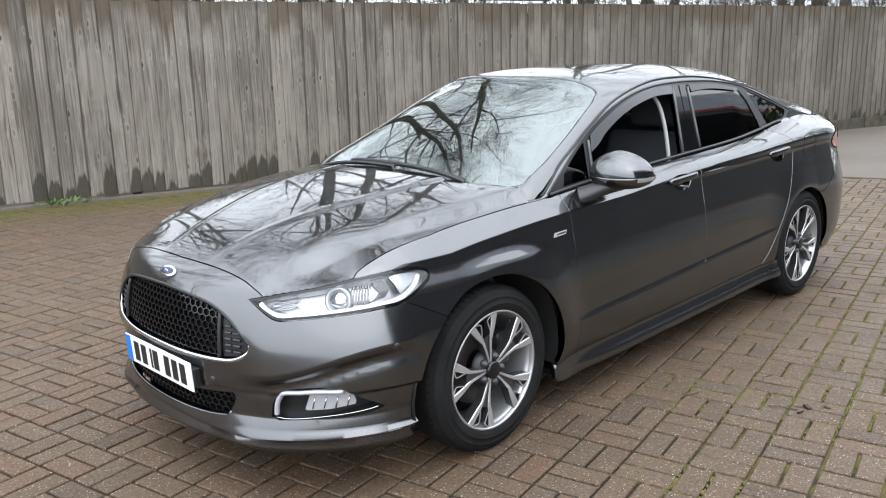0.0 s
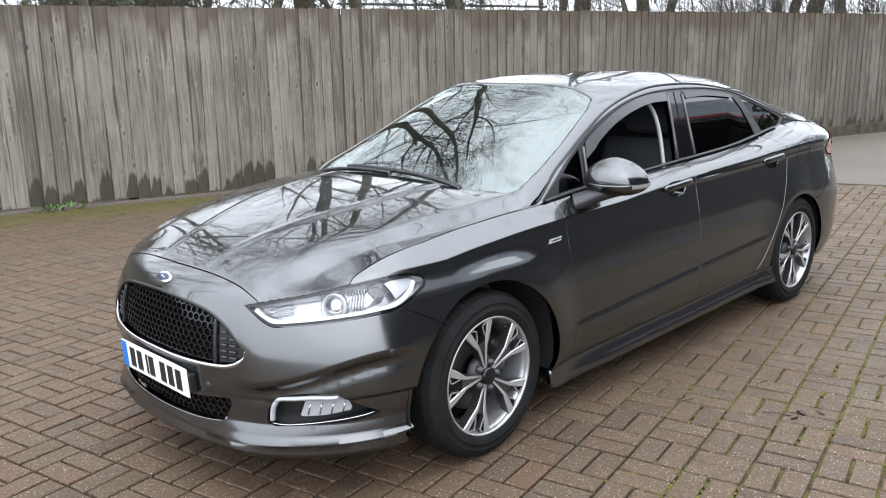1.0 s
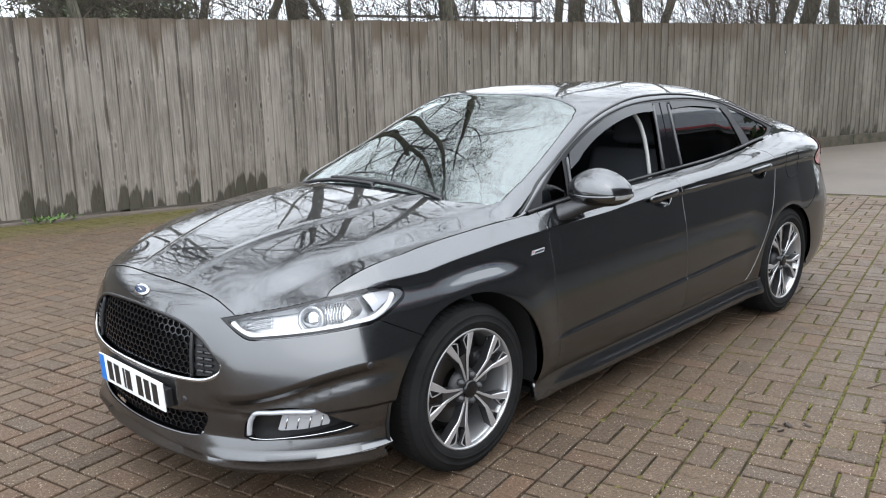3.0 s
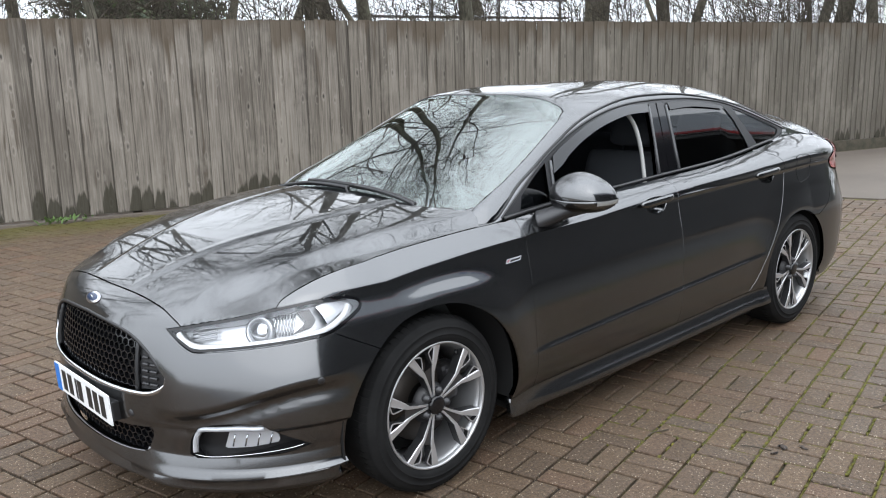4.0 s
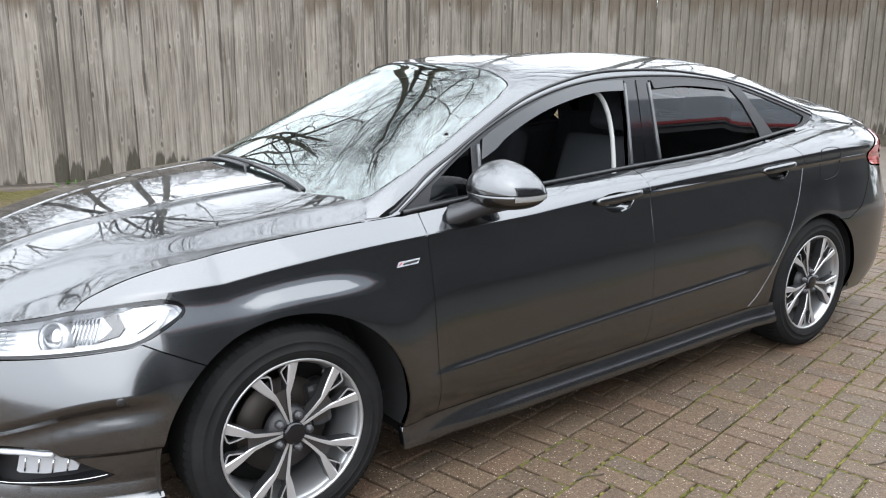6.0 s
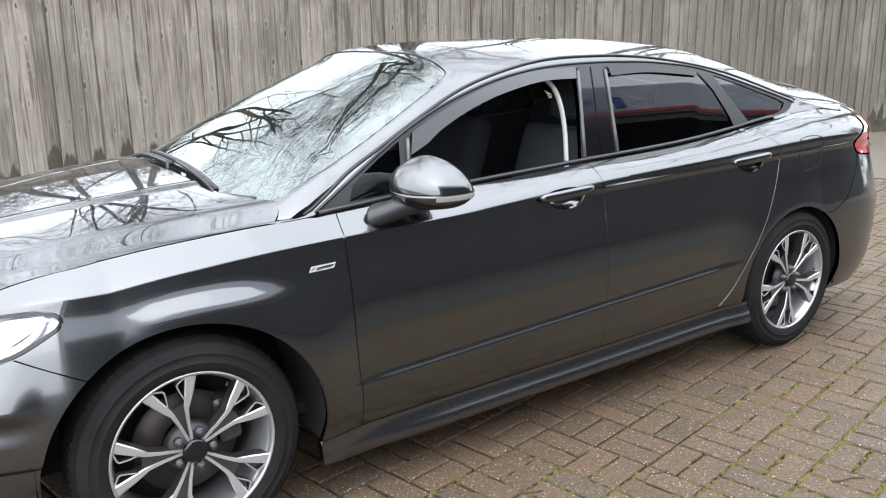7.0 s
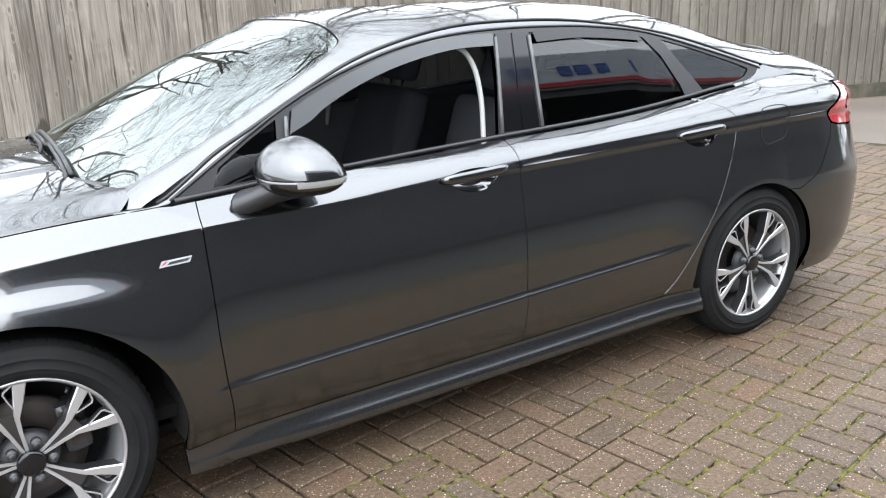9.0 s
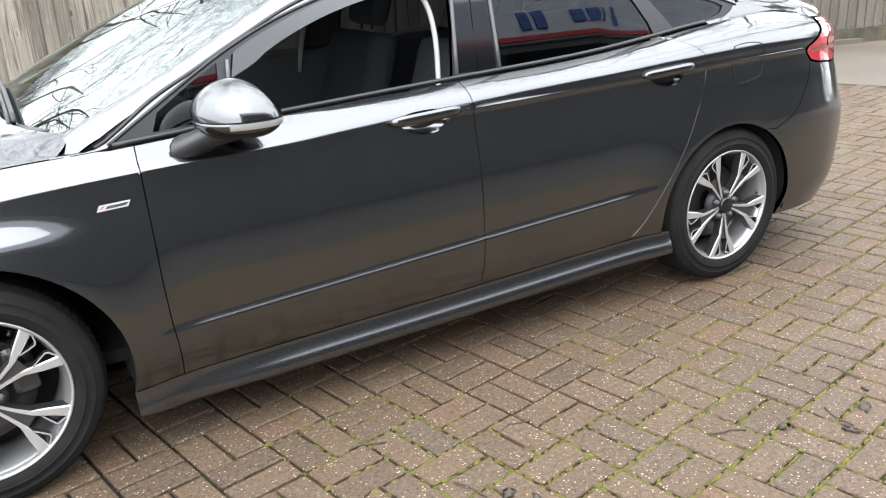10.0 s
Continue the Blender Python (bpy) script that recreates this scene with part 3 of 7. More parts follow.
def thicket(at, seed, count, height, radius):
    """Bare upright stems with side twigs: a winter shrub."""
    r = random.Random(seed)
    v, f = [], []
    for i in range(count):
        p = Vector((r.gauss(0, radius), r.gauss(0, radius * 0.5), 0))
        w = Vector((r.gauss(0, 0.22), r.gauss(0, 0.22), 1)).normalized()
        pts = [p]
        for k in range(8):
            w = (w + Vector((r.gauss(0, 0.14), r.gauss(0, 0.14), 0.04))).normalized()
            q = pts[-1] + w * height * r.uniform(0.8, 1.1) / 8
            q.y = max(q.y, -0.2)
            pts.append(q)
        for q, rad in [(pts, 0.014)] + [([pts[k], pts[k] + Vector((r.gauss(0, .3), r.gauss(0.1, .2), .25)), pts[k] + Vector((r.gauss(0, .5), r.gauss(0.2, .25), .5))], 0.006) for k in (4, 5, 5, 6, 6, 7, 7, 8)]:
            tv, tf = tube(q, rad, 3, caps=False, radii=[rad * (1 - 0.8 * j / len(q)) for j in range(len(q))])
            o = len(v)
            v.extend(tv)
            f.extend(tuple(a + o for a in g) for g in tf)
    ob = mesh_ob("shrub", v, f, M_TWIG, smooth_shade=True)
    ob.matrix_basis = Matrix.Translation((at[0], at[1], -0.035))
    return tagged(ob, "bare leafless shrub thicket rising behind the fence", "shrub", "shrubs behind the fence")


for i, (x, off, h, n) in enumerate([(-0.6, 1.6, 3.3, 30), (0.6, 1.9, 3.2, 30), (-1.6, 1.8, 3.8, 60), (-2.6, 2.2, 4.4, 70), (-3.6, 1.8, 4.2, 70), (-4.6, 2.4, 4.6, 70), (-5.8, 2.0, 4.6, 70), (-7.2, 2.2, 4.6, 70), (-8.8, 2.2, 4.6, 60), (1.9, 1.7, 3.2, 40), (3.0, 2.2, 3.4, 50), (4.0, 1.6, 3.2, 42), (5.3, 2.0, 3.3, 42), (6.6, 1.8, 3.3, 50), (8.2, 1.2, 3.5, 48), (10.0, 1.5, 3.5, 50), (12.0, 1.2, 3.4, 50), (13.2, 2.0, 3.6, 50), (14.5, 1.5, 3.5, 50), (16.0, 1.8, 3.5, 50), (17.5, 1.6, 3.5, 50), (2.0, 3.0, 3.2, 30)]):
    thicket((x, fence_y(x) + off), 50 + i, n, h, 0.75)


def evergreen(at, seed, size, leaves):
    """A rounded clump of ivy: many small folded leaves over uneven lobes."""
    r = random.Random(seed)
    lobes = [(Vector((r.uniform(-1, 1) * size[0], r.uniform(-1, 1) * size[1], r.uniform(0.3, 0.85) * size[2])), r.uniform(0.35, 0.7)) for _ in range(22)]
    v, f = [], []
    for i in range(leaves):
        c, rad = r.choice(lobes)
        n = Vector((r.gauss(0, 1), r.gauss(0, 1), r.gauss(0, 1))).normalized()
        p = c + n * rad * r.uniform(0.75, 1.05)
        a = n.orthogonal().normalized()
        a.rotate(Matrix.Rotation(r.uniform(0, 6.28), 3, n))
        b = n.cross(a)
        s = r.uniform(0.035, 0.065)
        o = len(v)
        v += [p - a * s, p + b * s * 0.6 - n * 0.01, p + a * s + n * 0.01, p - b * s * 0.6 - n * 0.01]
        f += [(o, o + 1, o + 2), (o, o + 2, o + 3)]
    ob = mesh_ob("ivy_bush", v, f, M_LEAF)
    ob.matrix_basis = Matrix.Translation((at[0], at[1], -0.03))
    return tagged(ob, "dense dark green ivy covered bush behind the fence", "bush", "evergreen bushes")


evergreen((11.2, 28.8), 71, (1.35, 0.8, 2.3), 9000).scale = (2.6, 2.6, 2.6)


def rail_fence(at, turn):
    ob = tagged(empty("railing", (at[0], at[1], -0.035)), "pale galvanised metal railing with two rails beyond the fence", "railing")
    ob.matrix_basis = ob.matrix_basis @ Matrix.Rotation(turn, 4, "Z")
    for x in (-2.4, -0.9, 0.6, 2.1):
        part("post", box_bm((0.07, 0.07, 3.0), (x, 0, 1.5), 0.006), M_SILVER, ob)
    for z in (2.25, 2.6, 2.95):
        part("rail", box_bm((4.8, 0.04, 0.05), (-0.15, -0.055, z), 0.005), M_SILVER, ob)
    return ob


rail_fence((8.6, 9.0), radians(-14))


# ---- building behind the camera, seen in the car's windows ----
def workshop():
    """Forecourt building: pale fascia with a red band and blue lettering bars over a dark recessed front."""
    ob = tagged(empty("workshop_building", (0, 0, -0.035)), "forecourt building with pale fascia, red band and dark front", "building")
    y = -9.0
    part("shopfront", box_bm((53.7, 0.3, 5.0), (24.65, y - 2.5, 2.5)), M_SHOPFRONT, ob, "dark open workshop front")
    part("end_wall", box_bm((0.3, 7.0, 6.46), (-2.34, y - 3.43, 3.23)), M_WALL_DARK, ob, "plain end wall")
    part("roof", box_bm((53.7, 7, 0.2), (24.65, y - 3.5, 6.35)), M_TRIM, ob)
    part("soffit", box_bm((53.7, 2.6, 0.12), (24.65, y - 1.3, 5.06)), M_TRIM, ob, "dark underside of the canopy")
    part("fascia", box_bm((53.7, 0.12, 1.3), (24.65, y, 5.78), 0.01), M_FASCIA, ob, "pale blue grey fascia panel")
    part("red_band", box_bm((53.7, 0.03, 0.09), (24.65, y + 0.078, 5.20), 0.004), M_RED, ob, "red band along the fascia")
    r = random.Random(3)
    x = 7.2
    while x < 10.6:
        wd = r.uniform(0.16, 0.36)
        part("lettering_bar", box_bm((wd, 0.03, r.choice((0.30, 0.30, 0.42))), (x, y + 0.078, 5.56), 0.01), M_SIGN_BLUE, ob, "blue lettering bar")
        x += wd + r.choice((0.12, 0.12, 0.14, 0.6))
    return ob


workshop()


def far_hedge(points, seed, low=2.2, high=3.6):
    """Distant unseen hedge, added to darken reflections: uneven leafy bank, one run of clumps."""
    r = random.Random(seed)
    v, f = [], []
    for (x0, y0), (x1, y1) in zip(points, points[1:]):
        n = int(math.hypot(x1 - x0, y1 - y0) / 0.35)
        for i in range(n):
            t = i / n
            h = r.uniform(low, high)
            for k in range(int(6 * high)):
                p = Vector((x0 + (x1 - x0) * t + r.gauss(0, 0.4), y0 + (y1 - y0) * t + r.gauss(0, 0.4), h * r.random() ** 0.7))
                a = Vector((r.gauss(0, 1), r.gauss(0, 1), r.gauss(0, 1))).normalized() * r.uniform(0.15, 0.35)
                b = a.orthogonal().normalized() * r.uniform(0.12, 0.3)
                o = len(v)
                v += [p - a, p + b, p + a, p - b]
                f.append((o, o + 1, o + 2, o + 3))
    ob = mesh_ob("hedge", v, f, M_LEAF)
    return tagged(ob, "unseen dark evergreen hedge added to darken the car's low reflections", "hedge", kind="stuff")


# both runs stand out of view and only shape what the paint mirrors
far_hedge([(-32, 8), (-14, 22)], 5, 0.9, 1.7)
far_hedge([(27, -8.5), (28, -2.0)], 6, 8.0, 12.0)


# ---- car surface ----
def smooth(a, b, x):
    t = min(1.0, max(0.0, (x - a) / (b - a)))
    return t * t * (3 - 2 * t)


def curve(knots):
    """A smooth monotone-limited curve through (x, value) knots."""
    xs = [k[0] for k in knots]
    ys = [k[1] for k in knots]
    n = len(xs)
    d = [(ys[i + 1] - ys[i]) / (xs[i + 1] - xs[i]) for i in range(n - 1)]
    m = [d[0]] + [0.5 * (d[i - 1] + d[i]) for i in range(1, n - 1)] + [d[-1]]

    def f(x):
        if x <= xs[0]:
            return ys[0] + m[0] * (x - xs[0])
        if x >= xs[-1]:
            return ys[-1] + m[-1] * (x - xs[-1])
        i = 0
        while x > xs[i + 1]:
            i += 1
        h = xs[i + 1] - xs[i]
        t = (x - xs[i]) / h
        t2, t3 = t * t, t * t * t
        return ((2 * t3 - 3 * t2 + 1) * ys[i] + (t3 - 2 * t2 + t) * h * m[i]
                + (3 * t2 - 2 * t3) * ys[i + 1] + (t3 - t2) * h * m[i + 1])
    return f


AXLE, HUB_Z, FRONT_C, REAR_C, WRAP = 1.425, 0.333, -1.6, 1.6, 0.95
W_SIDE = WRAP * math.pi / 2
W_REAR = W_SIDE + REAR_C - FRONT_C
crease_z = curve([(-1.9, 0.80), (-1.7, 0.815), (-1.4, 0.852), (-0.92, 0.880), (-0.34, 0.895), (0.2, 0.909), (1.05, 0.928), (1.8, 0.940), (2.3, 0.945)])
belt_z = curve([(-1.2, 0.935), (-0.96, 0.945), (-0.62, 0.960), (0.13, 0.994), (0.76, 1.021), (1.07, 1.046), (1.4, 1.076), (1.9, 1.10), (2.3, 1.065)])
ledge_z = curve([(-0.9, 0.400), (0.16, 0.448), (0.92, 0.480)])
seam_z = curve([(-1.1, 0.238), (-0.877, 0.250), (0.18, 0.277), (0.887, 0.296), (1.1, 0.298)])
hood_c = curve([(-2.30, 0.768), (-2.2, 0.823), (-2.05, 0.880), (-1.85, 0.935), (-1.6, 0.980), (-1.35, 1.010), (-1.15, 1.025), (-0.9, 1.04)])
drip_z = curve([(-1.25, 0.944), (-1.1, 0.945), (-1.0, 0.949), (-0.92, 0.992), (-0.82, 1.055), (-0.68, 1.120), (-0.557, 1.180), (-0.316, 1.288), (-0.108, 1.345), (0.1, 1.379),
                (0.33, 1.388), (0.59, 1.381), (0.87, 1.349), (1.173, 1.293), (1.626, 1.169), (1.9, 1.105), (2.3, 1.045)])
crown_rear = curve([(-0.36, 0.136), (-0.316, 0.128), (-0.108, 0.102), (0.1, 0.075), (0.4, 0.072), (0.75, 0.086), (1.05, 0.108), (1.39, 0.128), (1.77, 0.132), (2.2, 0.125), (2.45, 0.08)])


def crown(x):
    """Rise of the middle line over the roof's edge; along the windscreen the middle line is one even arc."""
    s = x + 1.185
    k = smooth(-0.40, -0.28, x)
    arc = 1.010 + 0.635 * s - 0.195 * s * s - drip_in(x) if k < 1 else 0.0
    return max(0.0, arc * (1 - k) + (crown_rear(x) * k if k > 0 else 0.0))


nose_a = curve([(0.15, 0.735), (0.2, 0.755), (0.26, 0.765), (0.36, 0.765), (0.45, 0.770), (0.58, 0.766), (0.66, 0.750), (0.72, 0.728), (0.768, 0.70), (0.80, 0.655), (0.85, 0.55), (0.95, 0.3)])
tail_a = curve([(0.2, 0.86), (0.3, 0.90), (0.5, 0.935), (0.62, 0.935), (0.72, 0.905), (0.9, 0.875), (1.0, 0.855), (1.06, 0.83), (1.12, 0.78)])
rise = curve([(0.0, 0.0), (0.03, 0.004), (0.08, 0.013), (0.15, 0.028), (0.25, 0.042), (0.38, 0.046), (0.50, 0.042)])


def glass_y(x, z):
    y = 0.712 - 0.30 * (z - 0.98) - 0.25 * max(0.0, z - 1.2) ** 2
    return y - 0.035 * (max(0.0, x - 0.9) / 0.7) ** 1.3 + 0.03 * smooth(-0.55, -1.1, x)


def drip_in(x):
    """The roof's edge, carried on evenly under the wing in front of the pillar's foot."""
    if x > -0.80:
        return drip_z(x)
    k = smooth(-0.80, -0.92, x)
    return drip_z(x) * (1 - k) + (1.0665 + 0.52 * (x + 0.80)) * k


def drip_y(x):
    return glass_y(x, drip_z(x)) - 0.006


hood_rib = curve([(-2.3, 0.17), (-2.1, 0.20), (-1.9, 0.25), (-1.7, 0.31), (-1.5, 0.35), (-1.2, 0.38)])
hood_break = curve([(-2.25, 0.41), (-2.1, 0.475), (-1.99, 0.517), (-1.90, 0.545), (-1.79, 0.584), (-1.70, 0.606), (-1.60, 0.621), (-1.427, 0.645), (-1.20, 0.668), (-1.0, 0.678)])
hood_flute = curve([(-2.25, 0.50), (-2.12, 0.550), (-1.95, 0.603), (-1.83, 0.645), (-1.75, 0.674), (-1.67, 0.699), (-1.58, 0.718), (-1.48, 0.734), (-1.38, 0.747), (-1.25, 0.757), (-1.0, 0.761)])
hood_edge_y = curve([(-2.3, 0.670), (-2.1, 0.690), (-1.97, 0.707), (-1.866, 0.721), (-1.778, 0.732), (-1.688, 0.741), (-1.588, 0.747), (-1.487, 0.753), (-1.381, 0.758), (-1.268, 0.762), (-1.174, 0.764), (-0.9, 0.765)])
hood_edge_z = curve([(-2.3, 0.66), (-2.1, 0.765), (-1.97, 0.815), (-1.866, 0.855), (-1.778, 0.878), (-1.688, 0.892), (-1.588, 0.904), (-1.487, 0.916), (-1.381, 0.925), (-1.268, 0.933), (-1.174, 0.938), (-0.9, 0.945)])


def soft_part(d, w=0.022):
    """The positive part of d with a rounded corner."""
    return 0.5 * (d + math.sqrt(d * d + w * w))


def hood_middle(x, a):
    """The hood inside its outer break line."""
    z = hood_c(x) + 0.008 - 0.031 * (a / 0.6) ** 2.4 - 0.055 * smooth(0.45, 0.72, a) * smooth(-1.7, -2.0, x)
    k = smooth(-2.30, -2.08, x)
    z -= k * 0.0050 * smooth(-0.020, 0.020, a - hood_rib(x))                                   # step down off the raised middle
    return z + k * 0.0022 * math.exp(-((a - hood_rib(x) + 0.026) / 0.016) ** 2)                 # with a raised rim


def hood_z(x, y):
    a = abs(y)
    z, k = 0.0, smooth(-2.16, -1.98, x)
    if k < 1:
        z += (1 - k) * (hood_middle(x, a) - 0.008 * smooth(0.66, 0.80, a))
    if k > 0:
        yb, yf, ye = hood_break(x), hood_flute(x), hood_edge_y(x)
        over = soft_part(a - yb, 0.012)
        fall = (hood_middle(x, yb) - hood_edge_z(x) - 0.17 * (ye - yf)) / (yf - yb)
        z += k * (hood_middle(x, max(0.0, a - over)) - fall * over + (fall - 0.17) * soft_part(a - yf, 0.008))   # falls away, then a flute along the edge
    return z


def top_line(x):
    """Upper edge of the body side: the hood's edge in front, the window line behind."""
    k = smooth(-1.12, -0.98, x)
    zf, yf = hood_edge_z(x), hood_edge_y(x)
    zb = belt_z(x)
    return zf * (1 - k) + zb * k, yf * (1 - k) + (glass_y(x, zb) + 0.012) * k


def half_width(x, z):
    """Half the car's width; the shoulder's edge is rounded over on the front wing."""
    s = 0.006 * smooth(-0.9, -1.35, x)
    if s < 1e-4:
        return side_y(x, z)
    return sum(k * side_y(x, z + q * s) for q, k in ((-1.0, 0.17), (-0.5, 0.21), (0.0, 0.24), (0.5, 0.21), (1.0, 0.17)))


def side_y(x, z):
    zc = crease_z(x)
    yc = 0.824 - 0.020 * smooth(-1.3, -1.75, x) - 0.01 * smooth(1.2, 1.9, x)
    if z > zc:
        zt, yt = top_line(x)
        f = (z - zc) / max(0.02, zt - zc)
        bulge = 0.001 + 0.015 * smooth(0.0, 1.0, x)
        return yc + (yt - yc) * max(0.0, f) ** (1 + 1.4 * smooth(-0.80, 0.30, x)) + bulge * math.sin(math.pi * min(1.0, f)) + 0.0080 * smooth(-0.1, 0.4, x) * math.exp(-((z - zc) / 0.008) ** 2)
    y = yc + rise(zc - z)
    zl = ledge_z(x)
    fade = smooth(-1.02, -0.78, x) * smooth(1.12, 0.80, x)
    y += 0.0110 * fade * smooth(zl + 0.026, zl, z) - 0.05 * fade * max(0.0, zl - z)      # upward-facing ledge along the doors' foot
    y += 0.0080 * smooth(-0.1, 0.4, x) * math.exp(-((z - zc) / 0.008) ** 2)
    y += 0.020 * smooth(-1.45, -1.75, x) * smooth(0.73, 0.56, z)                         # full corner under the lamp
    y -= 0.055 * smooth(0.40, 0.15, z) ** 1.5
    for xa, r in ((-AXLE, 0.390), (AXLE, 0.362)):
        d = math.hypot(x - xa, z - HUB_Z) - r
        if -0.2 < d < 0.3:
            y += smooth(zc, zc - 0.13, z) * ((0.021 + 0.006 * smooth(-1.66, -1.48, x) if xa < 0 else 0.015) * math.exp(-(max(0, d) / (0.115 + 0.07 * smooth(-1.48, -1.66, x) if xa < 0 else 0.075)) ** 2) + 0.004 * math.exp(-((d - 0.10) / 0.08) ** 2))
    return y


def wrap(psi, a, b, n=2.4):
    """Plan outline of the nose or tail: reach and half width at the angle psi from the middle."""
    c, s = abs(math.cos(psi)), abs(math.sin(psi))
    r = ((c / a) ** n + (s / b) ** n) ** (-1 / n)
    return r * math.cos(psi), r * math.sin(psi)


def body(w, z):
    """A point of the body side: w runs round the car from the middle of the nose, near side positive."""
    sg, w = (-1 if w >= 0 else 1), abs(w)
    if w < W_SIDE:
        b = half_width(FRONT_C, z)
        a = nose_a(z)
        dx, dy = wrap(w / WRAP, a, b)
        return Vector((FRONT_C - dx, sg * dy, z))
    if w > W_REAR:
        b = half_width(REAR_C, z)
        dx, dy = wrap(math.pi / 2 - (w - W_REAR) / WRAP, tail_a(z), b, 3.2)
        return Vector((REAR_C + dx, sg * dy, z))
    x = FRONT_C + w - W_SIDE
    return Vector((x, sg * half_width(x, z), z))


def body_w(x):
    return W_SIDE + x - FRONT_C


SCREEN_EDGE = curve([(-1.20, 0.685), (-1.06, 0.681), (-0.965, 0.676), (-0.89, 0.668), (-0.77, 0.648), (-0.64, 0.622), (-0.49, 0.592), (-0.32, 0.553), (-0.25, 0.530)])


def roof(x, y):
    """Roof and windscreen: the glass is evenly bowed across, the pillars turn down outside it."""
    yd, a = drip_y(x), abs(y)
    zd, c = drip_in(x), crown(x)
    k = smooth(-0.40, -0.26, x)
    z = 0.0
    if k > 0:
        p = 5.0 - 2.4 * smooth(-0.45, 0.05, x) + 1.0 * smooth(0.5, 1.4, x)
        z += k * (zd + c * (1 - min(1.15, a / yd) ** p))
    if k < 1:
        ys = min(SCREEN_EDGE(x), yd - 0.02)
        low = c * (ys / yd) ** 5
        if a <= ys:
            z += (1 - k) * (zd + c - low * (a / ys) ** 2.7)
        else:
            z += (1 - k) * (zd + (c - low) * (1 - min(1.3, (a - ys) / (yd - ys)) ** 1.8))
    return Vector((x, y, z))


# ---- panels cut from a surface ----
from mathutils.geometry import delaunay_2d_cdt


def inside(points, loop):
    """Even-odd test of many 2D points against a closed loop."""
    p, q = np.asarray(points, float), np.asarray(loop, float)
    hit = np.zeros(len(p), bool)
    a, b = q, np.roll(q, -1, 0)
    for (x1, y1), (x2, y2) in zip(a, b):
        if y1 == y2:
            continue
        c = (y1 > p[:, 1]) != (y2 > p[:, 1])
        hit ^= c & (p[:, 0] < (x2 - x1) * (p[:, 1] - y1) / (y2 - y1) + x1)
    return hit


def near_loop(points, loop, closed=True):
    """Distance of many 2D points to a line or loop."""
    p, q = np.asarray(points, float), np.asarray(loop, float)
    best = np.full(len(p), 1e9)
    for a, b in zip(q if closed else q[:-1], np.roll(q, -1, 0) if closed else q[1:]):
        ab = b - a
        t = np.clip(((p - a) @ ab) / max(1e-12, ab @ ab), 0, 1)
        best = np.minimum(best, np.linalg.norm(p - a - t[:, None] * ab, axis=1))
    return best


def fine(loop, step, closed=True):
    out = []
    n = len(loop)
    for i in range(n if closed else n - 1):
        a, b = loop[i], loop[(i + 1) % n]
        k = max(1, int(math.ceil(math.hypot(b[0] - a[0], b[1] - a[1]) / step)))
        for s in range(k):
            out.append((a[0] + (b[0] - a[0]) * s / k, a[1] + (b[1] - a[1]) * s / k))
    if not closed:
        out.append(tuple(loop[-1]))
    return out


def clean(loop, tol=0.0008):
    out = []
    for p in loop:
        if not out or math.hypot(p[0] - out[-1][0], p[1] - out[-1][1]) > tol:
            out.append((p[0], p[1]))
    if len(out) > 1 and math.hypot(out[0][0] - out[-1][0], out[0][1] - out[-1][1]) <= tol:
        out.pop()
    return out


def area(loop):
    return 0.5 * sum(a[0] * b[1] - b[0] * a[1] for a, b in zip(loop, loop[1:] + loop[:1]))


def grow_loop(loop, by):
    """The loop moved outwards by so many metres (inwards if negative)."""
    n = len(loop)
    sg = 1 if area(loop) > 0 else -1
    out = []
    for i in range(n):
        a, b, c = loop[i - 1], loop[i], loop[(i + 1) % n]
        n1 = Vector((b[1] - a[1], a[0] - b[0])).normalized()
        n2 = Vector((c[1] - b[1], b[0] - c[0])).normalized()
        m = n1 + n2
        if m.length < 0.2:
            m = n1.copy()
        m.normalize()
        k = by * sg / max(0.5, m.dot(n1))
        out.append((b[0] + m.x * k, b[1] + m.y * k))
    return out


CAR_MID = Vector((0.1, 0, 0.6))


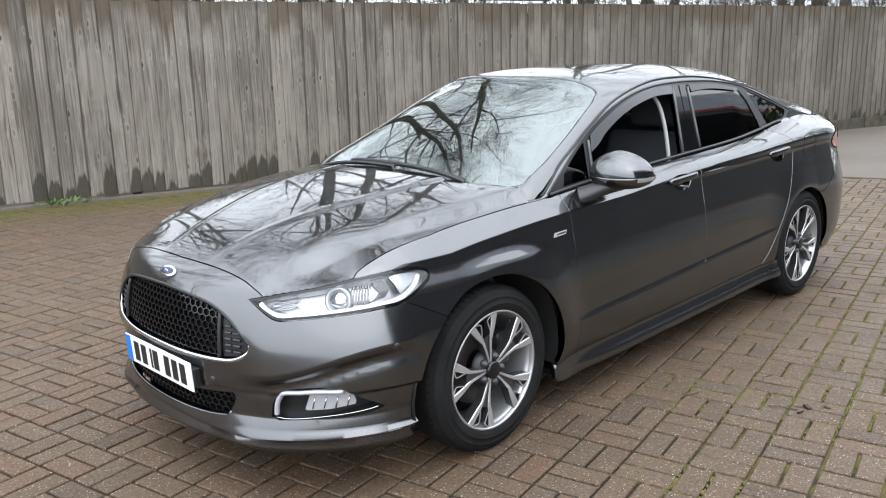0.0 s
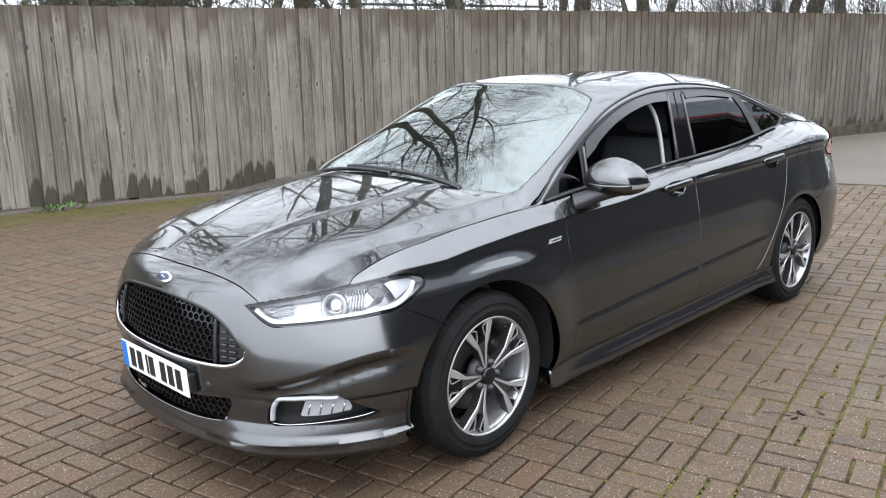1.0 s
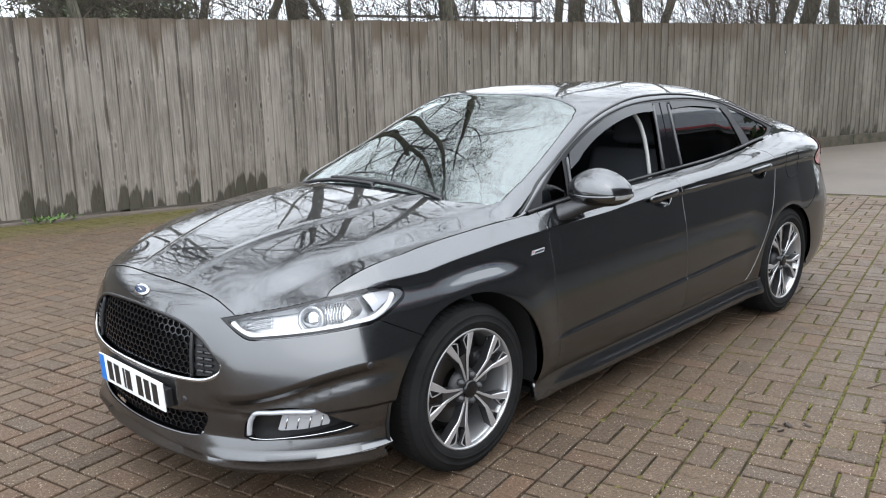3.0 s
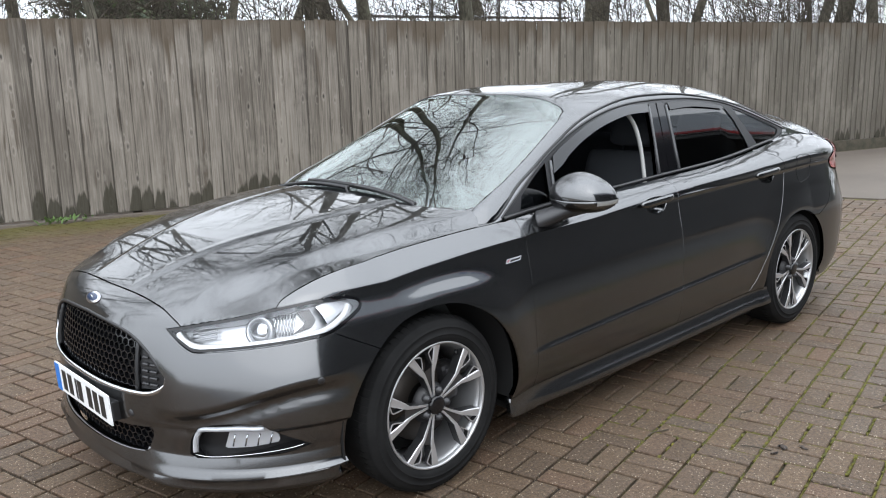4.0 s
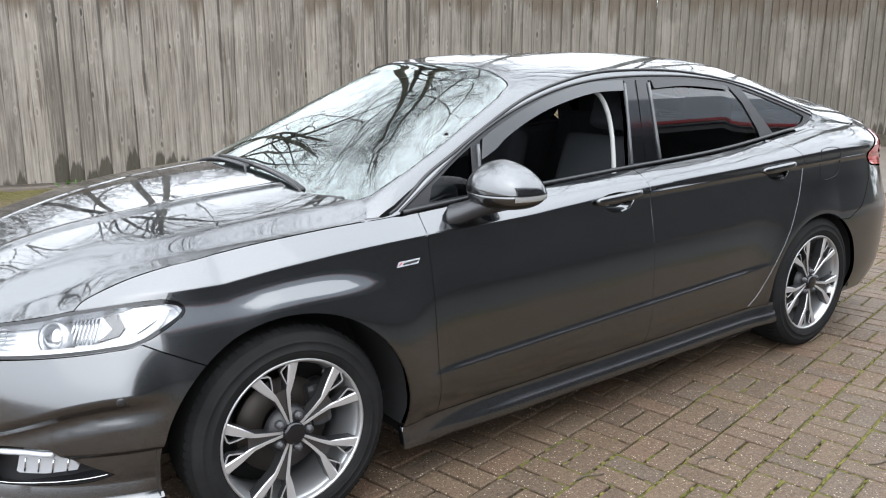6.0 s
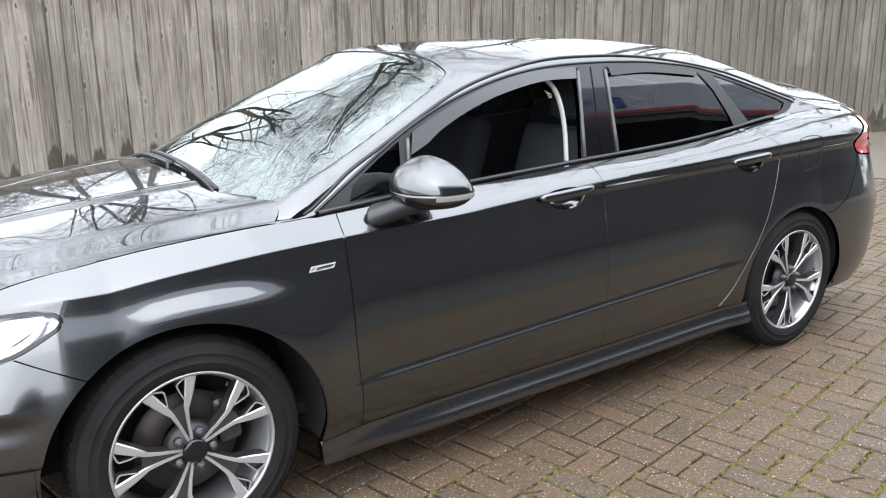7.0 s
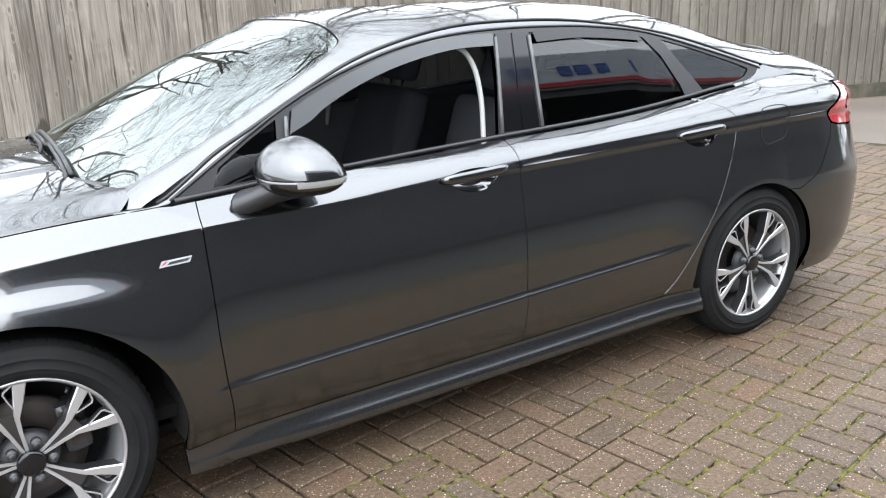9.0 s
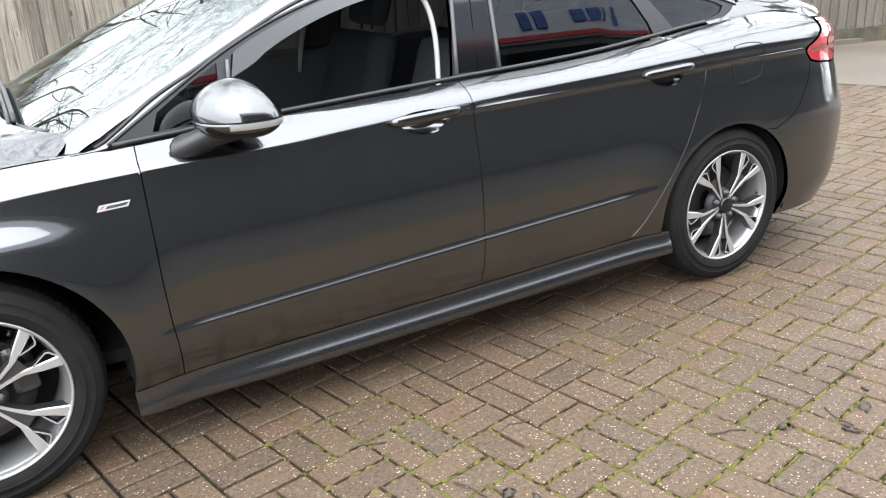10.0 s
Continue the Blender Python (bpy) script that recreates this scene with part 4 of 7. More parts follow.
def panel(name, loop, surf, mat, parent, holes=(), lines=(), step=0.025, lift=0.0, thick=0.012, gap=0.0018, label="", eps=0.003, edge_mat=None):
    """A sheet-metal or glass panel: the region inside loop and outside holes, in the surface's own two coordinates."""
    loop = clean(loop)
    if gap:
        loop = grow_loop(loop, -gap)
        holes = [grow_loop(clean(h), gap) for h in holes]
    loops = [fine(loop, step * 0.8)] + [fine(clean(h), step * 0.7) for h in holes]
    xs, ys = [p[0] for p in loop], [p[1] for p in loop]
    pts, row, y = [], 0, min(ys)
    while y < max(ys):
        x = min(xs) + (step / 2 if row % 2 else 0)
        while x < max(xs):
            pts.append((x, y))
            x += step
        y += step * 0.866
        row += 1
    pts = np.array(pts) if pts else np.zeros((0, 2))
    extra = []
    for ln in lines:
        q = fine(clean(ln), step * 0.9, False)
        keep = inside(q, loops[0]) & (near_loop(q, loops[0]) > step * 0.3)
        for h in loops[1:]:
            keep &= ~inside(q, h) & (near_loop(q, h) > step * 0.3)
        extra.append([p if k else None for p, k in zip(q, keep)])
    if len(pts):
        ok = inside(pts, loops[0]) & (near_loop(pts, loops[0]) > step * 0.45)
        for h in loops[1:]:
            ok &= ~inside(pts, h) & (near_loop(pts, h) > step * 0.45)
        for ln in extra:
            q = [p for p in ln if p]
            if len(q) > 1:
                ok &= near_loop(pts, q, False) > step * 0.4
        pts = pts[ok]
    verts, edges = [], []
    for lp in loops:
        o = len(verts)
        verts += [Vector(p) for p in lp]
        edges += [(o + i, o + (i + 1) % len(lp)) for i in range(len(lp))]
    for ln in extra:
        last = None
        for p in ln:
            if p is None:
                last = None
                continue
            verts.append(Vector(p))
            if last is not None:
                edges.append((last, len(verts) - 1))
            last = len(verts) - 1
    verts += [Vector(p) for p in pts]
    ov, _, of, orig, _, _ = delaunay_2d_cdt(verts, edges, [], 0, 1e-6)
    where = {}
    for i, src in enumerate(orig):
        for s in src:
            where[s] = i
    mids = np.array([[sum(ov[i].x for i in f) / 3, sum(ov[i].y for i in f) / 3] for f in of])
    keep = inside(mids, loops[0])
    for h in loops[1:]:
        keep &= ~inside(mids, h)
    p3, n3 = [], []
    for v in ov:
        p = surf(v.x, v.y)
        a, b = surf(v.x + eps, v.y) - surf(v.x - eps, v.y), surf(v.x, v.y + eps) - surf(v.x, v.y - eps)
        n = a.cross(b)
        n = n.normalized() if n.length > 1e-12 else Vector((0, 0, 1))
        if n.dot(p - CAR_MID) < 0:
            n = -n
        p3.append(p + n * lift)
        n3.append(n)
    faces = []
    for f, k in zip(of, keep):
        if not k:
            continue
        a, b, c = (p3[i] for i in f)
        g = (b - a).cross(c - a)
        faces.append(tuple(f) if g.dot(n3[f[0]]) > 0 else tuple(f)[::-1])
    slots = [0] * len(faces)
    if thick:
        o = 0
        for li, lp in enumerate(loops):
            ids = [where[o + i] for i in range(len(lp))]
            o += len(lp)
            base = len(p3)
            k = len(ids)
            mid = sum((p3[i] for i in ids), Vector()) / k
            for i in range(k):
                p, n = p3[ids[i]], n3[ids[i]]
                t = (p3[ids[(i + 1) % k]] - p3[ids[i - 1]])
                side = t.cross(n)
                side = side.normalized() if side.length > 1e-9 else n
                ref = p - mid
                if (side.dot(ref) < 0) != (li > 0):
                    side = -side
                p3 += [p.copy(), p - n * thick]
                n3 += [(side + n * 0.6).normalized(), side]
            for i in range(k):
                j = (i + 1) % k
                faces.append((base + 2 * i, base + 2 * j, base + 2 * j + 1, base + 2 * i + 1))
                slots.append(1 if edge_mat else 0)
    return mesh_ob(name, p3, faces, mat, parent, label, n3, True, [mat, edge_mat] if edge_mat else None, slots)


def mirror_w(loop):
    return [(-p[0], p[1]) for p in loop][::-1]


def w_at(x, z):
    """The body coordinate w at which the side passes x, at height z."""
    if FRONT_C <= x <= REAR_C:
        return body_w(x)
    lo, hi = (0.0, W_SIDE) if x < FRONT_C else (W_REAR, W_REAR + W_SIDE)
    for _ in range(30):
        mid = (lo + hi) / 2
        if body(mid, z).x < x:
            lo = mid
        else:
            hi = mid
    return (lo + hi) / 2


def arch(xa, r, a0, a1, n=26, squash=1.0):
    """Wheel-arch edge from angle a0 to a1 (degrees; 0 is to the rear, 90 up), in body coordinates."""
    out = []
    for i in range(n + 1):
        a = radians(a0 + (a1 - a0) * i / n)
        x, z = xa + r * math.cos(a), HUB_Z + r * squash * math.sin(a)
        out.append((w_at(x, z), z))
    return out


def side_line(f, x0, x1, n=24, dz=0.0):
    return [(body_w(x0 + (x1 - x0) * i / n), f(x0 + (x1 - x0) * i / n) + dz) for i in range(n + 1)]


car = tagged(empty("car", (0, 0, 0)), "dark grey metallic five-door saloon car, wet with rain, parked on paving", "car")

# outlines in body coordinates (near side)
LAMP = (spline([(0.590, 0.731), (0.75, 0.757), (0.90, 0.777), (1.03, 0.796), (1.18, 0.808), (1.285, 0.809)], 5)[:-1]
        + spline([(1.285, 0.809), (1.335, 0.797), (1.352, 0.775), (1.335, 0.756)], 3)[:-1]
        + spline([(1.335, 0.756), (1.213, 0.705), (1.12, 0.695), (0.95, 0.684), (0.783, 0.673)], 4)[:-1]
        + spline([(0.783, 0.673), (0.715, 0.670), (0.665, 0.690)], 3))
LAMP_TOP = spline([(0.590, 0.731), (0.75, 0.757), (0.90, 0.777), (1.022, 0.795)], 5)
HOOD_SIDE = spline([(1.022, 0.795)] + [(w_at(x, z), z) for x, z in ((-1.958, 0.818), (-1.90, 0.843), (-1.822, 0.868), (-1.733, 0.887), (-1.66, 0.8955))] + [(1.50, 0.9035)], 5)
GRILLE = (spline([(0.0, 0.722), (0.20, 0.717), (0.36, 0.704), (0.45, 0.682), (0.515, 0.650)], 4)[:-1] + spline([(0.515, 0.650), (0.560, 0.615), (0.598, 0.580)], 3)[:-1]
          + spline([(0.598, 0.580), (0.590, 0.552), (0.545, 0.525), (0.46, 0.511), (0.25, 0.506), (0.0, 0.506)], 4))
LOWER = (spline([(0.0, 0.365), (0.25, 0.372), (0.42, 0.385), (0.500, 0.393)], 3)[:-1] + spline([(0.500, 0.393), (0.510, 0.370), (0.470, 0.305)], 3)[:-1]
         + spline([(0.470, 0.305), (0.36, 0.295), (0.18, 0.290), (0.0, 0.288)], 3))
FOG = (spline([(0.672, 0.322), (0.682, 0.372), (0.715, 0.418)], 3)[:-1] + spline([(0.715, 0.418), (0.77, 0.430), (0.86, 0.437), (0.945, 0.431)], 3)[:-1]
       + spline([(0.945, 0.431), (1.00, 0.392), (1.108, 0.341)], 3)[:-1] + spline([(1.108, 0.341), (1.02, 0.322), (0.85, 0.316), (0.70, 0.311)], 3))
SPLIT_TOP = [(0.0, 0.266), (0.2, 0.262), (0.40, 0.245), (0.52, 0.238), (0.82, 0.246), (1.10, 0.251)]


def both(half):
    """A loop over the middle from its near half, which starts and ends on the middle line."""
    return clean(list(half) + [(-p[0], p[1]) for p in half][::-1])


def hood_front(n=18):
    """Hood's leading edge in body coordinates, from the middle to the lamp."""
    return spline([(0.0, 0.808), (0.16, 0.808), (0.324, 0.805), (0.45, 0.797), (0.55, 0.783), (0.62, 0.760), (0.655, 0.742)], 4)


# hood: a height field pulled to meet the bumper, lamps and wings along its edge
HOOD_EDGE_W = clean(hood_front() + [p for p in LAMP_TOP if p[0] > 0.665] + HOOD_SIDE[1:])
_edge3 = [body(w, z) for w, z in HOOD_EDGE_W]
for i in range(1, 31):
    x = -1.592 + (-1.105 + 1.592) * i / 30
    zt, yt = top_line(x)
    _edge3.append(Vector((x, -half_width(x, zt), zt)))
_edge3 = [p for i, p in enumerate(_edge3) if i == 0 or (p - _edge3[i - 1]).length > 0.004]
EDGE_XY = np.array([(p.x, p.y) for p in _edge3])
EDGE_DZ = np.array([(p.z - hood_z(p.x, p.y)) * smooth(-1.62, -1.85, p.x) for p in _edge3])


def hood_surface(x, y):
    d2 = (EDGE_XY[:, 0] - x) ** 2 + (EDGE_XY[:, 1] + abs(y)) ** 2 + 1e-6
    k = 1 / d2 ** 1.5
    near = math.sqrt(float(d2.min()))
    return Vector((x, y, hood_z(x, y) + float((k * EDGE_DZ).sum() / k.sum()) * math.exp(-(near / 0.13) ** 2)))


hood_half = [(p.x, p.y) for p in _edge3] + [(-1.078, -0.733), (-1.050, -0.695), (-1.058, -0.677), (-1.098, -0.647), (-1.143, -0.587), (-1.176, -0.51), (-1.195, -0.40), (-1.205, -0.2), (-1.207, 0.0)]
hood_loop = clean(hood_half + [(x, -y) for x, y in hood_half][::-1])
power = [(-2.12 + 0.9 * i / 24) for i in range(25)]
hood_lines = [[(x, s * (g(x) + k)) for x in power] for s in (-1, 1) for g in (hood_rib, hood_break, hood_flute) for k in (-0.018, -0.006, 0.006, 0.018)]
panel("hood", hood_loop, hood_surface, M_PAINT, car, lines=hood_lines, step=0.013, label="wet grey metallic bonnet")

# front bumper
bump_half = ([(0.0, 0.808)] + hood_front()[1:-1] + [(0.655, 0.742), (0.590, 0.731)] + [p for p in LAMP[::-1] if p[1] < 0.745 and p[0] < 1.22 and p[1] < 0.73]
             + [(1.213, 0.705)])
F_ARCH, R_ARCH = (0.404, 0.945), (0.378, 0.935)
bump_half = clean(bump_half) + arch(-AXLE, F_ARCH[0], 131, 192, 16, F_ARCH[1])
bump_half += [(1.10, 0.251)] + SPLIT_TOP[::-1][1:]
bump_loop = both(bump_half)
holes = [both(GRILLE), both(LOWER), FOG, mirror_w(FOG)]


def lip_flare(a, z):
    """Ledge at the foot of the bumper that steps out below the lamps and intake."""
    return 0.038 * (0.45 + 0.55 * smooth(0.40, 0.60, a)) * smooth(1.36, 1.16, a) * min(1.0, max(0.0, (0.316 - z) / 0.088))


def bumper_surface(w, z):
    """Nose with a scooped band over the fog lamps."""
    p = body(w, z)
    a = abs(w)
    ridge = 0.475 + 0.10 * smooth(0.6, 1.15, a)
    k = smooth(0.50, 0.68, a) * smooth(1.30, 1.14, a)
    dip = 0.022 * min(1.0, max(0.0, (0.715 - z) / (0.715 - ridge))) * smooth(ridge - 0.050, ridge + 0.004, z)      # flank leans out towards the ridge
    dip -= 0.007 * smooth(ridge - 0.010, ridge - 0.050, z) * smooth(ridge - 0.100, ridge - 0.050, z)                # and is cut back under it
    dip *= k
    dip += lip_flare(a, z)
    out = Vector((p.x - FRONT_C, p.y, 0)).normalized()
    return p + out * dip


ridge_line = [(a, 0.475 + 0.10 * smooth(0.6, 1.15, a)) for a in [0.5 + 0.03 * i for i in range(24)]]
blines = [[(s * a, z + dz) for a, z in ridge_line] for s in (1, -1) for dz in (0.008, -0.002, -0.012, -0.024, -0.036, -0.065, -0.090)] + [[(s * 0.06 * i, z) for i in range(22)] for s in (1, -1) for z in (0.310, 0.318)]
bumper = panel("front_bumper", bump_loop, bumper_surface, M_PAINT, car, holes=holes, lines=blines, step=0.015, thick=0.02)


def low_surface(w, z):
    """Lip and splitter under the bumper: steps out, then tucks under."""
    p = body(w, max(z, 0.2))
    p.z = z
    out = Vector((p.x - FRONT_C, p.y, 0)).normalized()
    return p + out * (lip_flare(abs(w), 0.2) - 0.014 + 0.020 * smooth(0.236, 0.222, z) - 0.06 * smooth(0.214, 0.165, z))


split_half = SPLIT_TOP + [(1.215, 0.255), (1.225, 0.172), (1.0, 0.172), (0.5, 0.172), (0.0, 0.178)]
panel("splitter", both(split_half), low_surface, M_PAINT, bumper, lines=[[(s * 0.05 * i, z) for i in range(25)] for s in (1, -1) for z in (0.236, 0.222, 0.212)], gap=0.004, step=0.03, thick=0.02, label="lower lip of the bumper")


# grilles
def inset(surf, by):
    def f(w, z):
        p = surf(w, z)
        a, b = surf(w + .004, z) - surf(w - .004, z), surf(w, z + .004) - surf(w, z - .004)
        n = a.cross(b).normalized()
        if n.dot(p - CAR_MID) < 0:
            n = -n
        return p - n * by
    return f


def hex_bars(name, loop, surf, parent, cw, ch, bar, depth):
    """Honeycomb: every cell a thin-walled hexagon with depth."""
    v, f = [], []
    lp = fine(clean(loop), 0.02)
    xs, ys = [p[0] for p in loop], [p[1] for p in loop]
    front, back = inset(surf, 0.016), inset(surf, 0.016 + depth)
    cells, row, z = [], 0, min(ys)
    while z < max(ys) + ch:
        w = min(xs) + (cw / 2 if row % 2 else 0)
        while w < max(xs):
            cells.append((w, z))
            w += cw
        z += ch * 0.75
        row += 1
    for (w, z), ok in zip(cells, inside(cells, lp)):
        if not ok:
            continue
        ring = []
        for k, at in ((1.0, front), (1 - bar, front), (1 - bar, back)):
            o = len(v)
            for i in range(6):
                g = radians(60 * i + 30)
                v.append(at(w + k * cw / math.sqrt(3) * math.cos(g), z + k * ch / 2 * math.sin(g)))
            ring.append(o)
        for i in range(6):
            j = (i + 1) % 6
            for a, b in zip(ring, ring[1:]):
                f.append((a + i, a + j, b + j, b + i))
    return mesh_ob(name, v, f, M_GLOSS, parent, "black honeycomb mesh")


grille = panel("grille", both(GRILLE), inset(body, 0.045), M_DARK, car, step=0.05, thick=0, gap=-0.004, label="black honeycomb front grille with chrome surround")
hex_loop = both(clean([(0.0, 0.718), (0.20, 0.713), (0.36, 0.700), (0.43, 0.685), (0.43, 0.515), (0.25, 0.510), (0.0, 0.510)]))
hex_bars("honeycomb", hex_loop, body, grille, 0.0400, 0.0300, 0.13, 0.014)
for sg in (1, -1):
    ins = [(0.452, 0.678), (0.51, 0.646), (0.585, 0.583), (0.575, 0.552), (0.53, 0.527), (0.452, 0.518)]
    bez = panel("side_insert", ins if sg > 0 else mirror_w(ins), inset(body, 0.018), M_BLACK, grille, step=0.03, thick=0.02, label="black louvred grille insert")
    for k in range(5):
        z = 0.545 + 0.022 * k
        for wa, wb in ((0.475, 0.505), (0.515, 0.55)):
            if wb > 0.60 - 0.9 * abs(z - 0.58):
                continue
            pts = [inset(body, 0.010)(sg * (wa + (wb - wa) * i / 4), z) for i in range(5)]
            v, f = tube(pts, 0.005, 6)
            mesh_ob("louvre", v, f, M_TRIM, bez, smooth_shade=True)
    v, f = tube([inset(body, 0.012)(sg * 0.441, 0.516 + 0.166 * i / 8) for i in range(9)], 0.009, 6)
    mesh_ob("divider", v, f, M_BLACK, grille, smooth_shade=True)
low_rim = [p for p in GRILLE if p[1] < 0.583]
chrome_path = [(p[0], p[1]) for p in low_rim] + [(-p[0], p[1]) for p in low_rim][::-1]
chrome_path = clean(chrome_path)
v, f = tube([inset(body, 0.0)(w, z) for w, z in chrome_path], 0.0085, 8, 1.15, radii=[0.0025 + 0.006 * smooth(0.602, 0.57, abs(w)) for w, z in chrome_path])
mesh_ob("chrome_surround", v, f, M_CHROME, grille, "chrome strip along the foot of the grille", smooth_shade=True)
top_rim = [p for p in GRILLE if p[1] >= 0.575]
v, f = tube([inset(body, 0.003)(w, z) for w, z in clean([(-p[0], p[1]) for p in top_rim][::-1] + top_rim)], 0.007, 6)
mesh_ob("upper_surround", v, f, M_BLACK, grille, "black rim over the grille", smooth_shade=True)
lower = panel("lower_grille", both(LOWER), inset(body, 0.05), M_DARK, car, step=0.05, thick=0, gap=-0.004, label="black lower intake with honeycomb mesh")
hex_bars("honeycomb", both(clean([(p[0] * 0.985, p[1]) for p in LOWER])), body, lower, 0.040, 0.030, 0.13, 0.014)
v, f = tube([inset(body, 0.002)(w, z) for w, z in clean([(p[0], p[1] - 0.004) for p in LOWER if p[1] < 0.33 and p[0] > 0.001][::-1][::-1] + [(0.0, 0.284)] + [(-p[0], p[1] - 0.004) for p in LOWER if p[1] < 0.33 and p[0] > 0.001][::-1])], 0.006, 6)
mesh_ob("lower_edge", v, f, M_PAINT, lower, "body coloured edge under the lower intake", smooth_shade=True)

# number plate: plain bars in place of its characters
plate = empty("number_plate", (-2.383, 0, 0.428), car)
plate["label"] = "white number plate with a blue end band"
plate.matrix_basis = Matrix.Translation((-2.380, 0, 0.428)) @ Matrix.Rotation(radians(-3), 4, "Y")
part("plate_panel", box_bm((0.006, 0.52, 0.111), bevel=0.002), M_PLATE, plate)
part("plate_holder", box_bm((0.03, 0.53, 0.07), (0.019, 0, -0.005), 0.005), M_BLACK, plate, "black plate holder")
part("blue_band", box_bm((0.002, 0.042, 0.107), (-0.004, 0.236, 0), 0.0005), M_PLATE_BLUE, plate)
yy = 0.187
for i in range(7):
    part("character_bar", box_bm((0.002, 0.014 if i == 2 else 0.040, 0.079), (-0.004, yy - 0.02, 0), 0.0005), M_INK, plate, "black character bar")
    yy -= 0.036 if i == 2 else 0.060
    if i == 3:
        yy -= 0.030

# oval emblem as a plain shape
bm = bmesh.new()
bmesh.ops.create_uvsphere(bm, u_segments=32, v_segments=12, radius=1)
bmesh.ops.scale(bm, vec=(0.006, 0.058, 0.024), verts=bm.verts)
logo_p, logo_n = body(0.0, 0.765), (body(0.0, 0.765) - inset(body, 1.0)(0.0, 0.765))
emblem = part("emblem", bm, M_CHROME, car, "oval chrome and dark blue emblem", True)
emblem.matrix_basis = Matrix.Translation(logo_p + logo_n * 0.002) @ Matrix.Rotation(math.atan2(logo_n.z, -logo_n.x), 4, "Y")
bm = bmesh.new()
bmesh.ops.create_uvsphere(bm, u_segments=32, v_segments=12, radius=1)
bmesh.ops.scale(bm, vec=(0.0062, 0.049, 0.018), verts=bm.verts)
part("emblem_face", bm, M_BLUE, emblem, smooth_shade=True).matrix_basis = Matrix.Translation((-0.0012, 0, 0))
bm = bmesh.new()
bmesh.ops.create_uvsphere(bm, u_segments=24, v_segments=8, radius=1)
bmesh.ops.scale(bm, vec=(0.0063, 0.030, 0.006), verts=bm.verts)
part("emblem_mark", bm, M_CHROME, emblem, smooth_shade=True).matrix_basis = Matrix.Translation((-0.0018, 0, 0)) @ Matrix.Rotation(0.12, 4, "X")


# ---- head and fog lamps ----
def headlight(sg):
    """Swept-back lamp: dark bezel, reflector bowl, projector, light guide along the foot and outer end, clear cover."""
    fl = (lambda l: l) if sg > 0 else mirror_w
    lamp = panel("headlight", fl(LAMP), inset(body, 0.05), M_REFLECTOR, car, step=0.03, thick=0, gap=-0.003, label="clear swept-back headlight with a white light guide")
    rim_in = grow_loop(clean(LAMP), -0.0095)
    panel("bezel", fl(LAMP), body, M_GLOSS, lamp, holes=[fl(rim_in)], step=0.02, lift=-0.001, thick=0.045, gap=0.0005, label="gloss black lamp surround")
    # side walls of the bowl
    deep = inset(body, 0.046)
    a = [p for p in fine(fl(rim_in), 0.02)]
    v = [body(*p) for p in a] + [deep(*p) for p in a]
    n = len(a)
    mesh_ob("bowl", v, [(i, (i + 1) % n, n + (i + 1) % n, n + i) for i in range(n)], M_REFLECTOR, lamp, smooth_shade=True)
    guide = spline([(0.640, 0.722), (0.672, 0.700), (0.722, 0.686), (0.80, 0.686), (0.95, 0.696), (1.12, 0.708), (1.205, 0.722), (1.27, 0.752), (1.30, 0.782)], 6)
    pts = [inset(body, 0.012)(sg * w, z) for w, z in guide]
    v, f = tube(pts, 0.0095, 8)
    mesh_ob("light_guide", v, f, M_LAMP_WHITE, lamp, "white light guide strip", smooth_shade=True)
    outer = [(1.205, 0.735), (1.285, 0.772), (1.315, 0.785), (1.30, 0.797), (1.20, 0.797), (1.17, 0.790), (1.19, 0.765)]
    panel("outer_guide", fl(outer), inset(body, 0.016), M_REFLECTOR, lamp, step=0.02, thick=0.01, gap=0, label="pale outer lamp panel")
    fin = [(1.075, 0.720), (1.15, 0.735), (1.17, 0.755), (1.15, 0.790), (1.10, 0.788), (1.13, 0.755), (1.11, 0.738)]
    panel("cell", fl(fin), inset(body, 0.034), M_ALLOY, lamp, step=0.02, thick=0.012, gap=0, label="dark ribbed lamp cell")
    for (w, z), rad in (((0.955, 0.736), 0.036),):
        c, nrm = inset(body, 0.032)(sg * w, z), body(sg * w, z) - inset(body, 1.0)(sg * w, z)
        turn = Vector((0, -1, 0)).rotation_difference((nrm + Vector((-0.6, 0, 0))).normalized()).to_matrix().to_4x4()
        v, f = lathe([(rad * 1.28, 0.03), (rad * 1.28, -0.012), (rad * 1.02, -0.008), (rad * 1.0, 0.03)], 32)
        ring = mesh_ob("projector_ring", v, f, M_REFLECTOR, lamp, smooth_shade=True)
        ring.matrix_basis = Matrix.Translation(c) @ turn
        prof = [(rad * math.cos(t), -rad * 0.55 * math.sin(t)) for t in [math.pi / 2 * i / 8 for i in range(9)]]
        v, f = lathe(prof, 32)
        mesh_ob("projector_lens", v, f, M_CHROME, lamp, "bright projector lens", smooth_shade=True).matrix_basis = Matrix.Translation(c) @ turn
    for k in range(7):
        wa = 1.00 + 0.012 * k
        pts = [inset(body, 0.03)(sg * (wa + 0.02 * t), 0.716 + 0.066 * t) for t in (0, 0.33, 0.66, 1)]
        v, f = tube(pts, 0.0035, 5)
        mesh_ob("reflector_rib", v, f, M_CHROME, lamp, smooth_shade=True)
    for k in range(5):
        pts = [inset(body, 0.03)(sg * (0.69 + 0.10 * t), 0.700 + 0.012 * k + 0.018 * t) for t in (0, 0.33, 0.66, 1)]
        v, f = tube(pts, 0.003, 5)
        mesh_ob("reflector_rib", v, f, M_REFLECTOR, lamp, smooth_shade=True)
